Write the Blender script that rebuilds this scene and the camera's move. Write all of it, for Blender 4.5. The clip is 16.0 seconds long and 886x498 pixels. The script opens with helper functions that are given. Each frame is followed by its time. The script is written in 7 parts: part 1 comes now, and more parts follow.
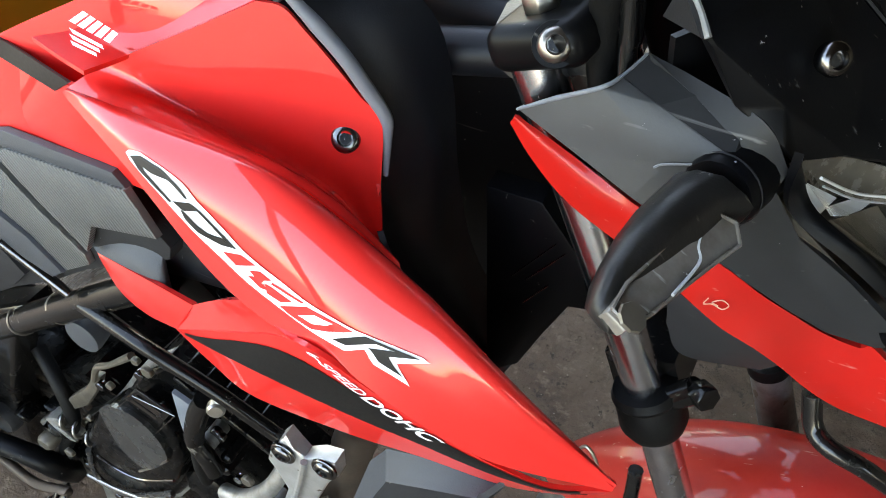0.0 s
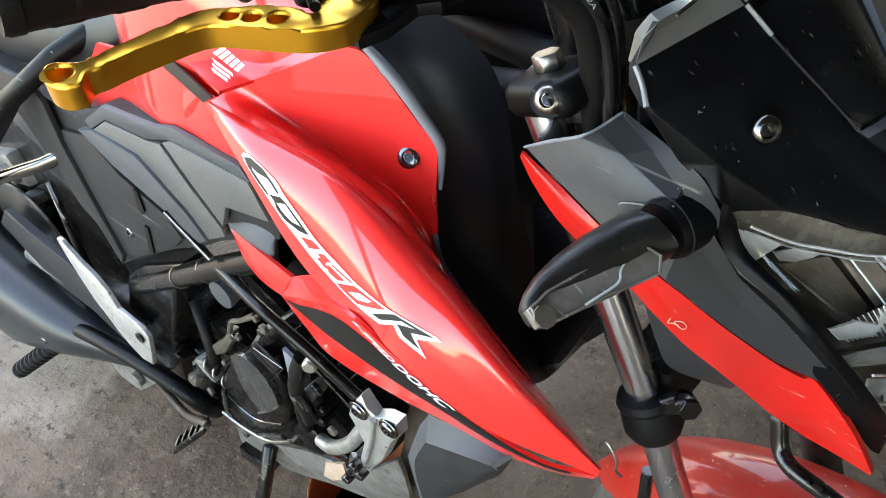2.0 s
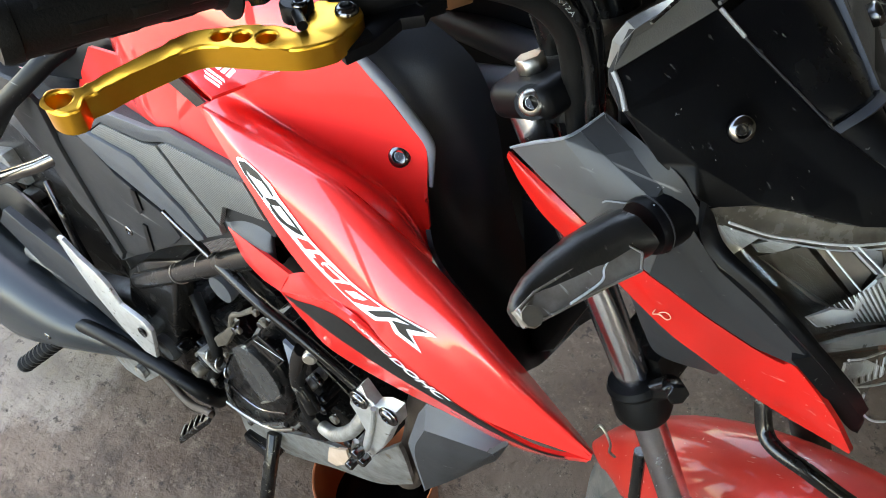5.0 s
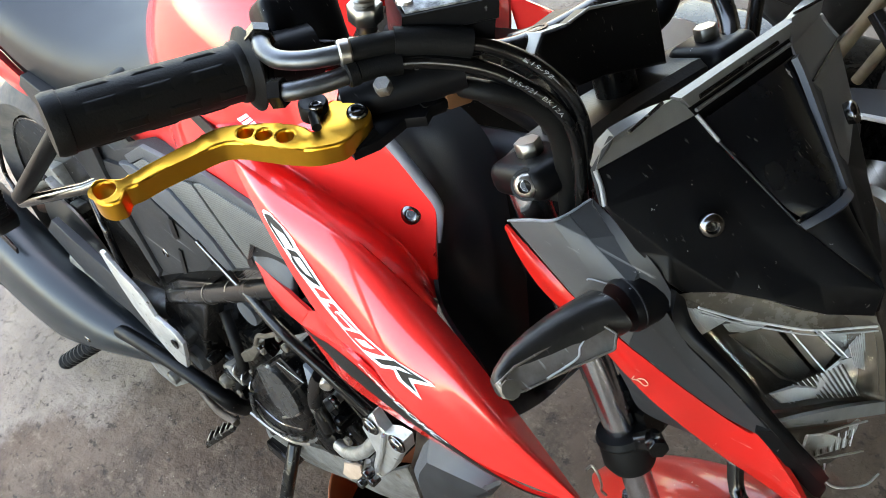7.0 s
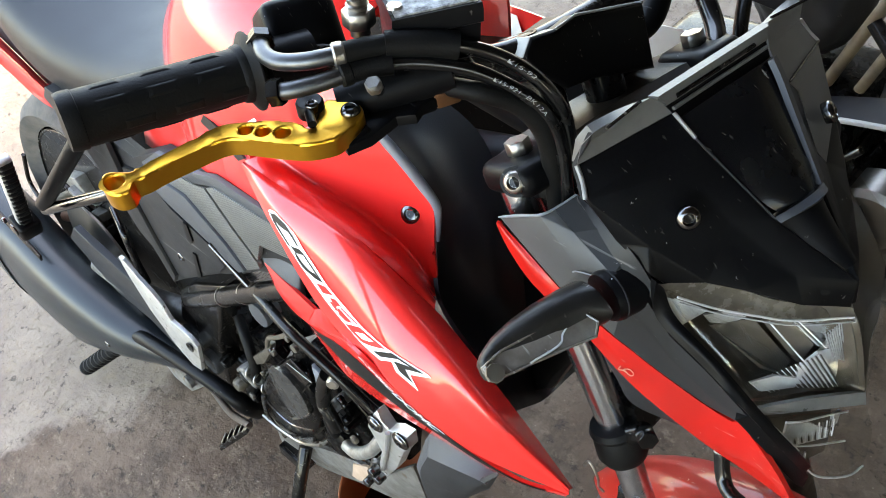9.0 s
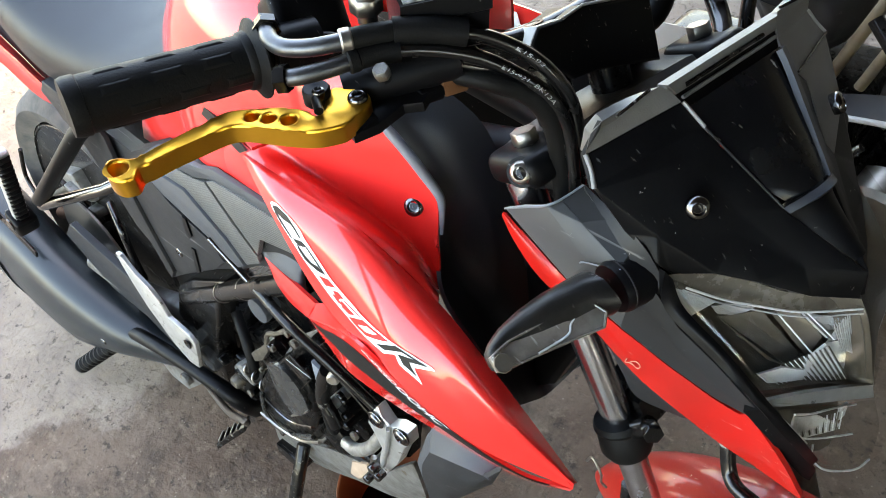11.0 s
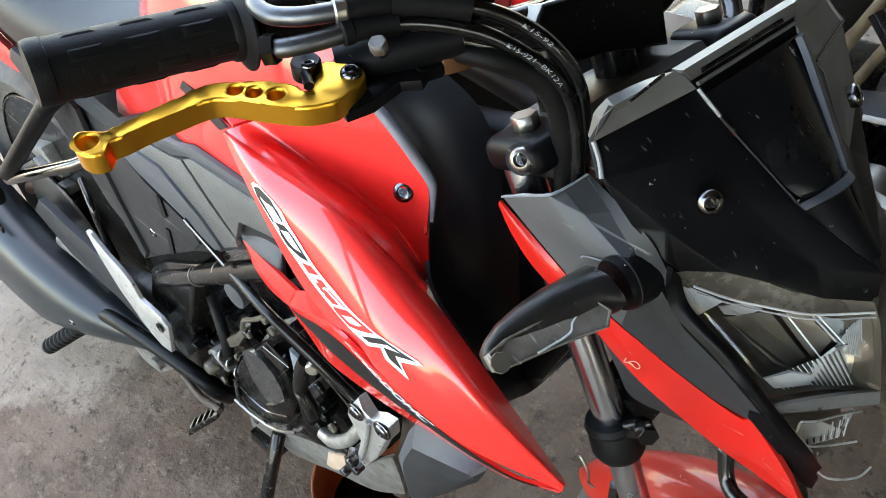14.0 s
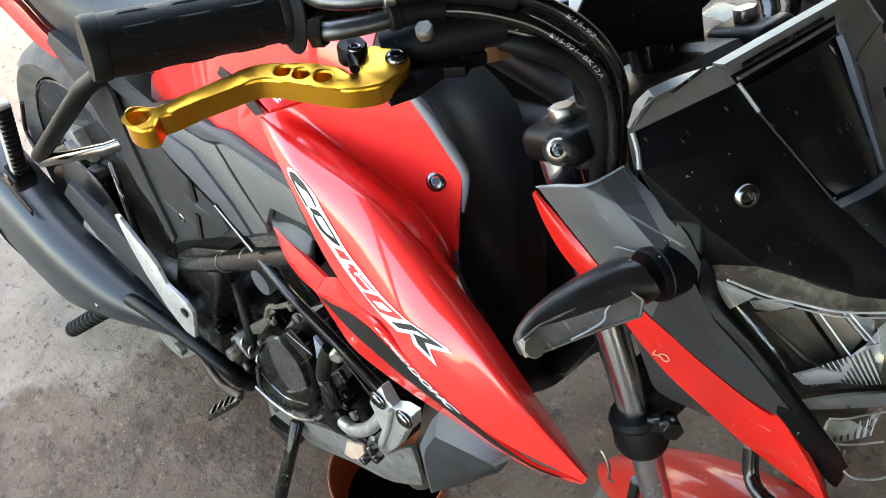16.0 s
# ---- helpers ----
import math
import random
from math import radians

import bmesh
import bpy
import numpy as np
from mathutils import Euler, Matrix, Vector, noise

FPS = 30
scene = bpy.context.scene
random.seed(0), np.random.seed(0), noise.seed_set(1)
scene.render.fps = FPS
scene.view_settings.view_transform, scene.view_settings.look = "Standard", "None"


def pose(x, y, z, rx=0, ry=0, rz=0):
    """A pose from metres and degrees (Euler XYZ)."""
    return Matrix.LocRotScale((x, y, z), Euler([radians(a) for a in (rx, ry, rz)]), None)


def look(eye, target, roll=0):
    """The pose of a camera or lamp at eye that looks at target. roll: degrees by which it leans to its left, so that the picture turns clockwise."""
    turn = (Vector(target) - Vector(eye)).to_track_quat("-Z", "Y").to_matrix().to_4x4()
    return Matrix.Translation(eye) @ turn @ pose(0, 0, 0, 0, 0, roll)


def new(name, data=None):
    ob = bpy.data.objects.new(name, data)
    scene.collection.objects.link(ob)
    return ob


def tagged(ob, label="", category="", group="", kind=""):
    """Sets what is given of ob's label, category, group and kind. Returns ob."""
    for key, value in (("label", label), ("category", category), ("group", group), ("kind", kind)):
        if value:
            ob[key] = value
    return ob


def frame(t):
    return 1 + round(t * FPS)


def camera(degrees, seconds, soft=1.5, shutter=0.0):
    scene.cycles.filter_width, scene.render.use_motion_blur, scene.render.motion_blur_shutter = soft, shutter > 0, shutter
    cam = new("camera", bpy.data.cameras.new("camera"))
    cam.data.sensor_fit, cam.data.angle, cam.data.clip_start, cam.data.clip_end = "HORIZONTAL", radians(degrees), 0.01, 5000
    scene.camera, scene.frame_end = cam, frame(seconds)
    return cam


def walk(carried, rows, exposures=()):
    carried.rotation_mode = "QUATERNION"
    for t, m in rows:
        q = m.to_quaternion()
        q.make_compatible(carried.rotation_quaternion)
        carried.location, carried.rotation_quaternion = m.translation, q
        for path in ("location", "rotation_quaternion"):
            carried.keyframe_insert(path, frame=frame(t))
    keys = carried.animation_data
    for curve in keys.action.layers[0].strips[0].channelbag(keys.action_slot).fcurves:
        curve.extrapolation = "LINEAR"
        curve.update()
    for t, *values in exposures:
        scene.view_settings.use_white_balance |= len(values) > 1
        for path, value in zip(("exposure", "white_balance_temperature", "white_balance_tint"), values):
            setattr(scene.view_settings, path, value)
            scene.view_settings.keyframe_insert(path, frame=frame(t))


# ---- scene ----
cam = camera(58.1, 16.0, 0.9)
PATH = [
    (0, (0.107, -0.418, 1.093), (-0.429, 0.734, -0.451), 0.5),
    (0.5, (0.162, -0.402, 1.112), (-0.552, 0.663, -0.423), -1.6),
    (1, (0.206, -0.408, 1.139), (-0.639, 0.613, -0.359), -4.0),
    (1.5, (0.224, -0.419, 1.155), (-0.669, 0.534, -0.359), -6.6),
    (2, (0.222, -0.425, 1.168), (-0.694, 0.502, -0.349), -8.3),
    (2.5, (0.219, -0.418, 1.171), (-0.699, 0.496, -0.352), -8.5),
    (3, (0.219, -0.418, 1.175), (-0.686, 0.477, -0.368), -8.7),
    (3.2, (0.219, -0.417, 1.176), (-0.678, 0.48, -0.37), -9.0),
    (5.3, (0.227, -0.421, 1.19), (-0.657, 0.463, -0.372), -10.3),
    (5.5, (0.223, -0.42, 1.188), (-0.658, 0.444, -0.385), -10.6),
    (6, (0.216, -0.411, 1.222), (-0.712, 0.436, -0.334), -10.8),
    (6.5, (0.228, -0.41, 1.247), (-0.712, 0.404, -0.319), -10.6),
    (7, (0.247, -0.398, 1.253), (-0.703, 0.431, -0.299), -10.9),
    (7.5, (0.259, -0.4, 1.259), (-0.71, 0.405, -0.294), -11.7),
    (8, (0.257, -0.407, 1.265), (-0.783, 0.35, -0.266), -12.9),
    (8.5, (0.27, -0.407, 1.262), (-0.756, 0.358, -0.275), -13.1),
    (9, (0.281, -0.406, 1.26), (-0.729, 0.416, -0.257), -12.3),
    (9.2, (0.281, -0.408, 1.262), (-0.731, 0.422, -0.25), -11.7),
    (11.3, (0.273, -0.414, 1.252), (-0.725, 0.423, -0.266), -11.5),
    (11.5, (0.271, -0.413, 1.253), (-0.725, 0.43, -0.262), -11.2),
    (12, (0.271, -0.409, 1.249), (-0.729, 0.425, -0.269), -11.6),
    (12.5, (0.269, -0.407, 1.247), (-0.732, 0.434, -0.267), -11.2),
    (13, (0.266, -0.406, 1.24), (-0.701, 0.445, -0.29), -9.7),
    (13.5, (0.251, -0.409, 1.235), (-0.73, 0.417, -0.3), -9.8),
    (14, (0.251, -0.406, 1.231), (-0.69, 0.445, -0.315), -8.4),
    (14.5, (0.244, -0.412, 1.235), (-0.684, 0.444, -0.316), -6.7),
    (15, (0.248, -0.418, 1.231), (-0.698, 0.434, -0.312), -7.3),
    (15.5, (0.244, -0.422, 1.235), (-0.734, 0.425, -0.29), -7.4),
    (16, (0.249, -0.423, 1.231), (-0.72, 0.406, -0.31), -7.8),
]
walk(cam, [(t, look(eye, target, roll)) for t, eye, target, roll in PATH], [(0, 2.90, 8900, 10), (1.5, 3.18, 8900, 10), (16, 3.18, 8900, 10)])


# world, sun, exposure
world = bpy.data.worlds.new("sky")
scene.world = world
world.use_nodes = True
_n = world.node_tree.nodes
_sky = _n.new("ShaderNodeTexSky")
_sky.sky_type = "NISHITA"
_sky.sun_disc = False
_sky.sun_elevation, _sky.sun_rotation = radians(67), radians(37)
world.node_tree.links.new(_sky.outputs[0], _n["Background"].inputs[0])
_n["Background"].inputs[1].default_value = 0.30
sun = new("sun", bpy.data.lights.new("sun", "SUN"))
sun.data.energy, sun.data.angle, sun.data.color = 1.3, radians(12), (1.0, 0.95, 0.87)
sun.matrix_world = look((1.5, 2.0, 6.0), (0, 0, 0))


# ---------- materials
def material(name, base, rough=0.5, metal=0.0, coat=0.0, second=None, scale=20.0, amount=0.5, bump=0.0, bump_scale=300.0, spec=0.5, detail=6.0, coat_ior=1.5):
    m = bpy.data.materials.new(name)
    m.use_nodes = True
    nt = m.node_tree
    b = nt.nodes["Principled BSDF"]
    b.inputs["Roughness"].default_value, b.inputs["Metallic"].default_value = rough, metal
    b.inputs["Coat Weight"].default_value, b.inputs["Coat Roughness"].default_value = coat, 0.03
    b.inputs["Specular IOR Level"].default_value = spec
    b.inputs["Base Color"].default_value = (*base, 1)
    tc = nt.nodes.new("ShaderNodeTexCoord")
    if second:
        nz = nt.nodes.new("ShaderNodeTexNoise")
        nz.inputs["Scale"].default_value, nz.inputs["Detail"].default_value, nz.inputs["Roughness"].default_value = scale, detail, 0.62
        nt.links.new(tc.outputs["Object"], nz.inputs["Vector"])
        rp = nt.nodes.new("ShaderNodeValToRGB")
        rp.color_ramp.elements[0].position, rp.color_ramp.elements[1].position = 0.5 - 0.25 * (1.2 - amount), 0.5 + 0.3 * (1.2 - amount) + 0.05
        rp.color_ramp.elements[0].color, rp.color_ramp.elements[1].color = (*base, 1), (*second, 1)
        nt.links.new(nz.outputs["Fac"], rp.inputs["Fac"])
        nt.links.new(rp.outputs["Color"], b.inputs["Base Color"])
        mr = nt.nodes.new("ShaderNodeMapRange")
        mr.inputs["To Min"].default_value, mr.inputs["To Max"].default_value = max(rough - 0.06, 0.02), min(rough + 0.16, 1)
        nt.links.new(nz.outputs["Fac"], mr.inputs["Value"])
        nt.links.new(mr.outputs["Result"], b.inputs["Roughness"])
    if bump:
        bn = nt.nodes.new("ShaderNodeTexNoise")
        bn.inputs["Scale"].default_value, bn.inputs["Detail"].default_value = bump_scale, 4.0
        nt.links.new(tc.outputs["Object"], bn.inputs["Vector"])
        bp = nt.nodes.new("ShaderNodeBump")
        bp.inputs["Strength"].default_value, bp.inputs["Distance"].default_value = bump, 0.001
        nt.links.new(bn.outputs["Fac"], bp.inputs["Height"])
        nt.links.new(bp.outputs["Normal"], b.inputs["Normal"])
    b.inputs["Coat IOR"].default_value = coat_ior
    return m


def worn(m, colour, speck=0.0, speck_scale=90.0, scratch=0.0, angle=30.0, keep=0.5):
    """Adds chips (specks) and long fine scratches of another colour to a material."""
    nt = m.node_tree
    b = nt.nodes["Principled BSDF"]
    tc = nt.nodes["Texture Coordinate"]
    masks = []
    if speck:
        w = nt.nodes.new("ShaderNodeTexNoise")
        w.inputs["Scale"].default_value, w.inputs["Detail"].default_value = speck_scale * 4, 3.0
        nt.links.new(tc.outputs["Object"], w.inputs["Vector"])
        ad = nt.nodes.new("ShaderNodeMix")
        ad.data_type = "VECTOR"
        ad.inputs[0].default_value = 0.012
        nt.links.new(tc.outputs["Object"], ad.inputs[4])
        nt.links.new(w.outputs["Color"], ad.inputs[5])
        vo = nt.nodes.new("ShaderNodeTexVoronoi")
        vo.inputs["Scale"].default_value = speck_scale
        nt.links.new(ad.outputs[1], vo.inputs["Vector"])
        lt = nt.nodes.new("ShaderNodeMath")
        lt.operation = "LESS_THAN"
        lt.inputs[1].default_value = speck
        nt.links.new(vo.outputs["Distance"], lt.inputs[0])
        sep = nt.nodes.new("ShaderNodeSeparateColor")
        nt.links.new(vo.outputs["Color"], sep.inputs[0])
        gt = nt.nodes.new("ShaderNodeMath")
        gt.operation = "GREATER_THAN"
        gt.inputs[1].default_value = keep
        nt.links.new(sep.outputs[0], gt.inputs[0])
        mu = nt.nodes.new("ShaderNodeMath")
        mu.operation = "MULTIPLY"
        nt.links.new(lt.outputs[0], mu.inputs[0])
        nt.links.new(gt.outputs[0], mu.inputs[1])
        masks.append(mu.outputs[0])
    if scratch:
        mp = nt.nodes.new("ShaderNodeMapping")
        mp.inputs["Rotation"].default_value = (radians(angle), radians(angle * 1.3), radians(angle * 0.7))
        mp.inputs["Scale"].default_value = (7.0, 260.0, 120.0)
        nt.links.new(tc.outputs["Object"], mp.inputs["Vector"])
        sn = nt.nodes.new("ShaderNodeTexNoise")
        sn.inputs["Scale"].default_value, sn.inputs["Detail"].default_value = 1.0, 3.0
        nt.links.new(mp.outputs[0], sn.inputs["Vector"])
        g2 = nt.nodes.new("ShaderNodeMapRange")
        g2.inputs["From Min"].default_value, g2.inputs["From Max"].default_value = 0.70 - scratch, 0.80 - scratch
        g2.inputs["To Max"].default_value = 0.6
        nt.links.new(sn.outputs["Fac"], g2.inputs["Value"])
        masks.append(g2.outputs["Result"])
    for k in masks:
        mx = nt.nodes.new("ShaderNodeMix")
        mx.data_type = "RGBA"
        old = b.inputs["Base Color"]
        if old.is_linked:
            nt.links.new(old.links[0].from_socket, mx.inputs[6])
        else:
            mx.inputs[6].default_value = old.default_value
        mx.inputs[7].default_value = (*colour, 1)
        nt.links.new(k, mx.inputs[0])
        nt.links.new(mx.outputs[2], b.inputs["Base Color"])
    return m


RED = material("red_paint", (0.80, 0.020, 0.017), 0.5, 0.0, 0.9, (0.77, 0.023, 0.019), 9.0, 0.3, spec=0.22, coat_ior=1.55)
RED_OLD = material("scratched_red_paint", (0.34, 0.012, 0.009), 0.4, 0.0, 0.35, (0.38, 0.026, 0.016), 38.0, 0.5, spec=0.2)
BLACK = material("black_plastic", (0.0022, 0.0022, 0.0025), 0.34, 0, 0.0, (0.004, 0.004, 0.0045), 30.0, 0.3, 0.05, 900.0, 0.11)
GLOSS = material("gloss_black_panel", (0.0022, 0.0022, 0.0026), 0.2, 0, 0.06, (0.006, 0.006, 0.006), 24.0, 0.4, spec=0.2)
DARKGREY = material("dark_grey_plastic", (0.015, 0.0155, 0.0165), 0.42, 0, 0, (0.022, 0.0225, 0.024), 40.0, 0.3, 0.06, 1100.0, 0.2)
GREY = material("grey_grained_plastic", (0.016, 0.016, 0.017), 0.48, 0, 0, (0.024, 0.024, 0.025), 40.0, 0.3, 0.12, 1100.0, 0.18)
STRIP = material("silver_grey_plastic", (0.19, 0.19, 0.185), 0.42, 0.25, 0, (0.25, 0.245, 0.235), 60.0, 0.4, 0.2, 900.0)
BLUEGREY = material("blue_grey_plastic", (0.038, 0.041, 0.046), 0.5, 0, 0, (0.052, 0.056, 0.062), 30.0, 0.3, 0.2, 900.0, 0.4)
TRIM = material("pale_blue_grey_trim", (0.13, 0.14, 0.16), 0.45, 0, 0, (0.17, 0.18, 0.20), 30.0, 0.3)
INNER = material("matt_black_inner_panel", (0.0045, 0.0052, 0.0078), 0.4, 0, 0, (0.008, 0.009, 0.0115), 14.0, 0.4, 0.1, 800.0, 0.28)
CHROME = material("worn_chrome", (0.60, 0.60, 0.63), 0.19, 1.0, 0, (0.40, 0.40, 0.43), 60.0, 0.5)
CHROME.node_tree.nodes["Principled BSDF"].inputs["Anisotropic"].default_value = 0.3
STEEL = material("bare_steel", (0.27, 0.255, 0.235), 0.3, 1.0, 0, (0.36, 0.33, 0.29), 90.0, 0.5)
ALLOY = material("cast_alloy", (0.56, 0.56, 0.55), 0.42, 0.85, 0, (0.40, 0.39, 0.37), 50.0, 0.5, 0.3, 600.0)
DIRTY = material("dirty_cast_alloy", (0.20, 0.195, 0.185), 0.5, 0.45, 0, (0.07, 0.06, 0.048), 38.0, 0.6, 0.5, 300.0)
DARKMETAL = material("worn_dark_metal", (0.17, 0.165, 0.16), 0.16, 1.0, 0, (0.10, 0.10, 0.10), 60.0, 0.5)
GOLD = material("gold_anodised_alloy", (0.82, 0.42, 0.055), 0.26, 1.0, 0.0, (0.72, 0.34, 0.03), 40.0, 0.3)
RUBBER = material("black_rubber", (0.003, 0.003, 0.003), 0.5, 0, 0, (0.006, 0.0058, 0.0055), 60.0, 0.4, 0.2, 700.0, 0.13)
HOSE = material("brake_hose", (0.0025, 0.0025, 0.0025), 0.2, 0, 0.2, (0.005, 0.005, 0.005), 80.0, 0.3, spec=0.5)
FRAME = material("black_frame_paint", (0.004, 0.0036, 0.0034), 0.2, 0, 0.12, (0.010, 0.009, 0.008), 40.0, 0.4, spec=0.2)
ENGINE = material("black_engine_paint", (0.0022, 0.0022, 0.0023), 0.22, 0.0, 0.08, (0.005, 0.0048, 0.0045), 55.0, 0.45, 0.12, 500.0, 0.1)
DUSTY = material("dusty_black_alloy", (0.010, 0.0095, 0.009), 0.42, 0.1, 0, (0.045, 0.038, 0.030), 30.0, 0.4, 0.3, 500.0)
DARKFLOOR = material("earth", (0.16, 0.125, 0.09), 0.95, 0, 0, (0.25, 0.20, 0.15), 5.0, 0.5, 1.0, 30.0)
SEAT = material("black_vinyl", (0.008, 0.009, 0.0105), 0.4, 0, 0, (0.012, 0.013, 0.015), 30.0, 0.3, 0.15, 900.0, 0.25)
MUFFLER = material("black_muffler_cover", (0.008, 0.0115, 0.014), 0.3, 0, 0, (0.013, 0.018, 0.021), 8.0, 0.4, 0.1, 500.0, 0.4)
WHITE = material("white_decal", (0.78, 0.78, 0.78), 0.35, 0, 0.6)
BLACKDECAL = material("black_decal", (0.004, 0.004, 0.004), 0.42, 0, 0.0, (0.008, 0.0075, 0.007), 500.0, 0.5, spec=0.3)
SMOKE = material("smoked_lens", (0.105, 0.088, 0.072), 0.18, 0, 0.6, (0.19, 0.165, 0.14), 60.0, 0.5)
LAMPIN = material("dull_lamp_inside", (0.055, 0.045, 0.034), 0.35, 0.2, 0.2, (0.11, 0.092, 0.074), 30.0, 0.4)
BOWL = material("smoked_bowl", (0.062, 0.050, 0.036), 0.3, 0.1, 0.3, (0.115, 0.096, 0.074), 24.0, 0.4)
# dusty silver of the visor rim; on the cheek it carries painted brightness
DUST_LIT_GREY = material("dusty_silver_lit_plastic", (0.085, 0.082, 0.077), 0.42, 0.1, 0, (0.125, 0.12, 0.112), 40.0, 0.4, 0.2, 900.0)
POT = material("brown_plastic", (0.35, 0.09, 0.03), 0.5, 0, 0.1, (0.42, 0.13, 0.05), 20.0, 0.4)
ROOF = material("dark_roof_sheet", (0.035, 0.03, 0.026), 0.8, 0, 0, (0.06, 0.05, 0.042), 2.0, 0.4)
PLASTER = material("grey_plaster", (0.18, 0.165, 0.145), 0.9, 0, 0, (0.25, 0.23, 0.20), 2.0, 0.4)
VISORLIP = material("blue_grey_visor_edge", (0.013, 0.0145, 0.018), 0.4, 0, 0, (0.02, 0.022, 0.027), 30.0, 0.3)
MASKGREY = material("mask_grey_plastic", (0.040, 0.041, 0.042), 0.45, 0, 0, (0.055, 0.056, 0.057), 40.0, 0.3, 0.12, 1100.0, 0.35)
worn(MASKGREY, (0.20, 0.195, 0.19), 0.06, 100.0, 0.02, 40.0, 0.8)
RUSTY = material("rusty_header_steel", (0.038, 0.027, 0.020), 0.5, 0.35, 0, (0.09, 0.065, 0.05), 40.0, 0.5, 0.3, 400.0)
CHIN = material("cloudy_lamp_rim", (0.10, 0.105, 0.10), 0.25, 0, 0.5, (0.19, 0.19, 0.18), 40.0, 0.5)
DULLALLOY = material("dull_scuffed_alloy", (0.36, 0.35, 0.33), 0.4, 0.7, 0, (0.17, 0.155, 0.135), 70.0, 0.55, 0.3, 500.0)
COPPER = material("rusty_brown_steel", (0.16, 0.07, 0.035), 0.5, 0.4, 0, (0.09, 0.05, 0.03), 50.0, 0.5)
DUSTYALLOY = material("dusty_beige_alloy", (0.15, 0.132, 0.105), 0.4, 0.6, 0, (0.07, 0.058, 0.044), 60.0, 0.5, 0.3, 500.0)
ELBOW = material("dull_steel_elbow", (0.13, 0.135, 0.14), 0.36, 1.0, 0, (0.08, 0.078, 0.075), 70.0, 0.5)
COVERGREY = material("pale_cover_grey", (0.026, 0.0255, 0.0245), 0.22, 0.2, 0, (0.05, 0.048, 0.045), 45.0, 0.5, 0.1, 600.0, 0.4)
TYRE = material("dusty_tyre", (0.03, 0.029, 0.027), 0.85, 0, 0, (0.10, 0.085, 0.07), 40.0, 0.45, 0.5, 300.0)


INDBODY = material("scuffed_indicator_black", (0.006, 0.0058, 0.0055), 0.3, 0, 0.0, (0.018, 0.016, 0.0145), 55.0, 0.6, 0.1, 700.0, 0.3)
worn(INDBODY, (0.16, 0.145, 0.13), 0.10, 80.0, 0.04, 60.0, 0.6)
worn(BLACK, (0.20, 0.195, 0.185), 0.08, 95.0, 0.012, 25.0, 0.78)
worn(GREY, (0.20, 0.195, 0.19), 0.06, 100.0, 0.015, 40.0, 0.8)
worn(DARKGREY, (0.18, 0.175, 0.17), 0.06, 100.0, 0.012, 30.0, 0.8)
worn(GLOSS, (0.30, 0.28, 0.25), 0.12, 60.0, 0.02, 10.0, 0.75)
worn(RED_OLD, (0.62, 0.45, 0.36), 0.07, 75.0, 0.025, 55.0, 0.6)
RED_CHIP = material("chipped_red_paint", (0.47, 0.010, 0.008), 0.42, 0.0, 0.5, (0.40, 0.014, 0.010), 22.0, 0.5, spec=0.12)
worn(RED_CHIP, (0.62, 0.40, 0.32), 0.06, 120.0, 0.012, 20.0, 0.6)
worn(CHROME, (0.16, 0.15, 0.14), 0.06, 110.0, 0.02, 70.0, 0.75)
worn(ALLOY, (0.13, 0.11, 0.085), 0.16, 70.0, 0.05, 50.0, 0.45)
worn(ENGINE, (0.16, 0.145, 0.12), 0.10, 140.0, 0.02, 15.0, 0.75)
worn(DIRTY, (0.11, 0.085, 0.06), 0.20, 45.0, 0.05, 35.0, 0.4)
worn(FRAME, (0.20, 0.18, 0.15), 0.10, 90.0, 0.04, 50.0, 0.7)
worn(SMOKE, (0.50, 0.48, 0.44), 0.08, 110.0, 0.07, 20.0, 0.6)

# rough concrete: damp stains, grit and pits
FLOOR = bpy.data.materials.new("rough_concrete")
FLOOR.use_nodes = True
nt = FLOOR.node_tree
fb = nt.nodes["Principled BSDF"]
ftc = nt.nodes.new("ShaderNodeTexCoord")


def fnoise(scale, detail, rough=0.6):
    n = nt.nodes.new("ShaderNodeTexNoise")
    n.inputs["Scale"].default_value, n.inputs["Detail"].default_value, n.inputs["Roughness"].default_value = scale, detail, rough
    nt.links.new(ftc.outputs["Object"], n.inputs["Vector"])
    return n.outputs["Fac"]


def fmix(kind, fac, a, b):
    m = nt.nodes.new("ShaderNodeMix")
    m.data_type, m.blend_type = "RGBA", kind
    for s, v in ((0, fac), (6, a), (7, b)):
        if isinstance(v, (int, float)):
            m.inputs[s].default_value = v
        elif isinstance(v, tuple):
            m.inputs[s].default_value = (*v, 1)
        else:
            nt.links.new(v, m.inputs[s])
    return m.outputs[2]


def framp(v, lo, hi, to=1.0):
    r = nt.nodes.new("ShaderNodeMapRange")
    r.inputs["From Min"].default_value, r.inputs["From Max"].default_value, r.inputs["To Max"].default_value = lo, hi, to
    nt.links.new(v, r.inputs["Value"])
    return r.outputs["Result"]


# oily brown under the bikes, paler dusty concrete towards the open edge whose daylight is partly painted in, with a
# pale scraped ridge between
col = fmix("MIX", framp(fnoise(2.6, 6), 0.40, 0.60), (0.080, 0.047, 0.030), (0.150, 0.104, 0.074))
col = fmix("MIX", framp(fnoise(8.0, 8, 0.74), 0.48, 0.62, 0.8), col, (0.050, 0.030, 0.020))
fsep = nt.nodes.new("ShaderNodeSeparateXYZ")
nt.links.new(ftc.outputs["Object"], fsep.inputs[0])


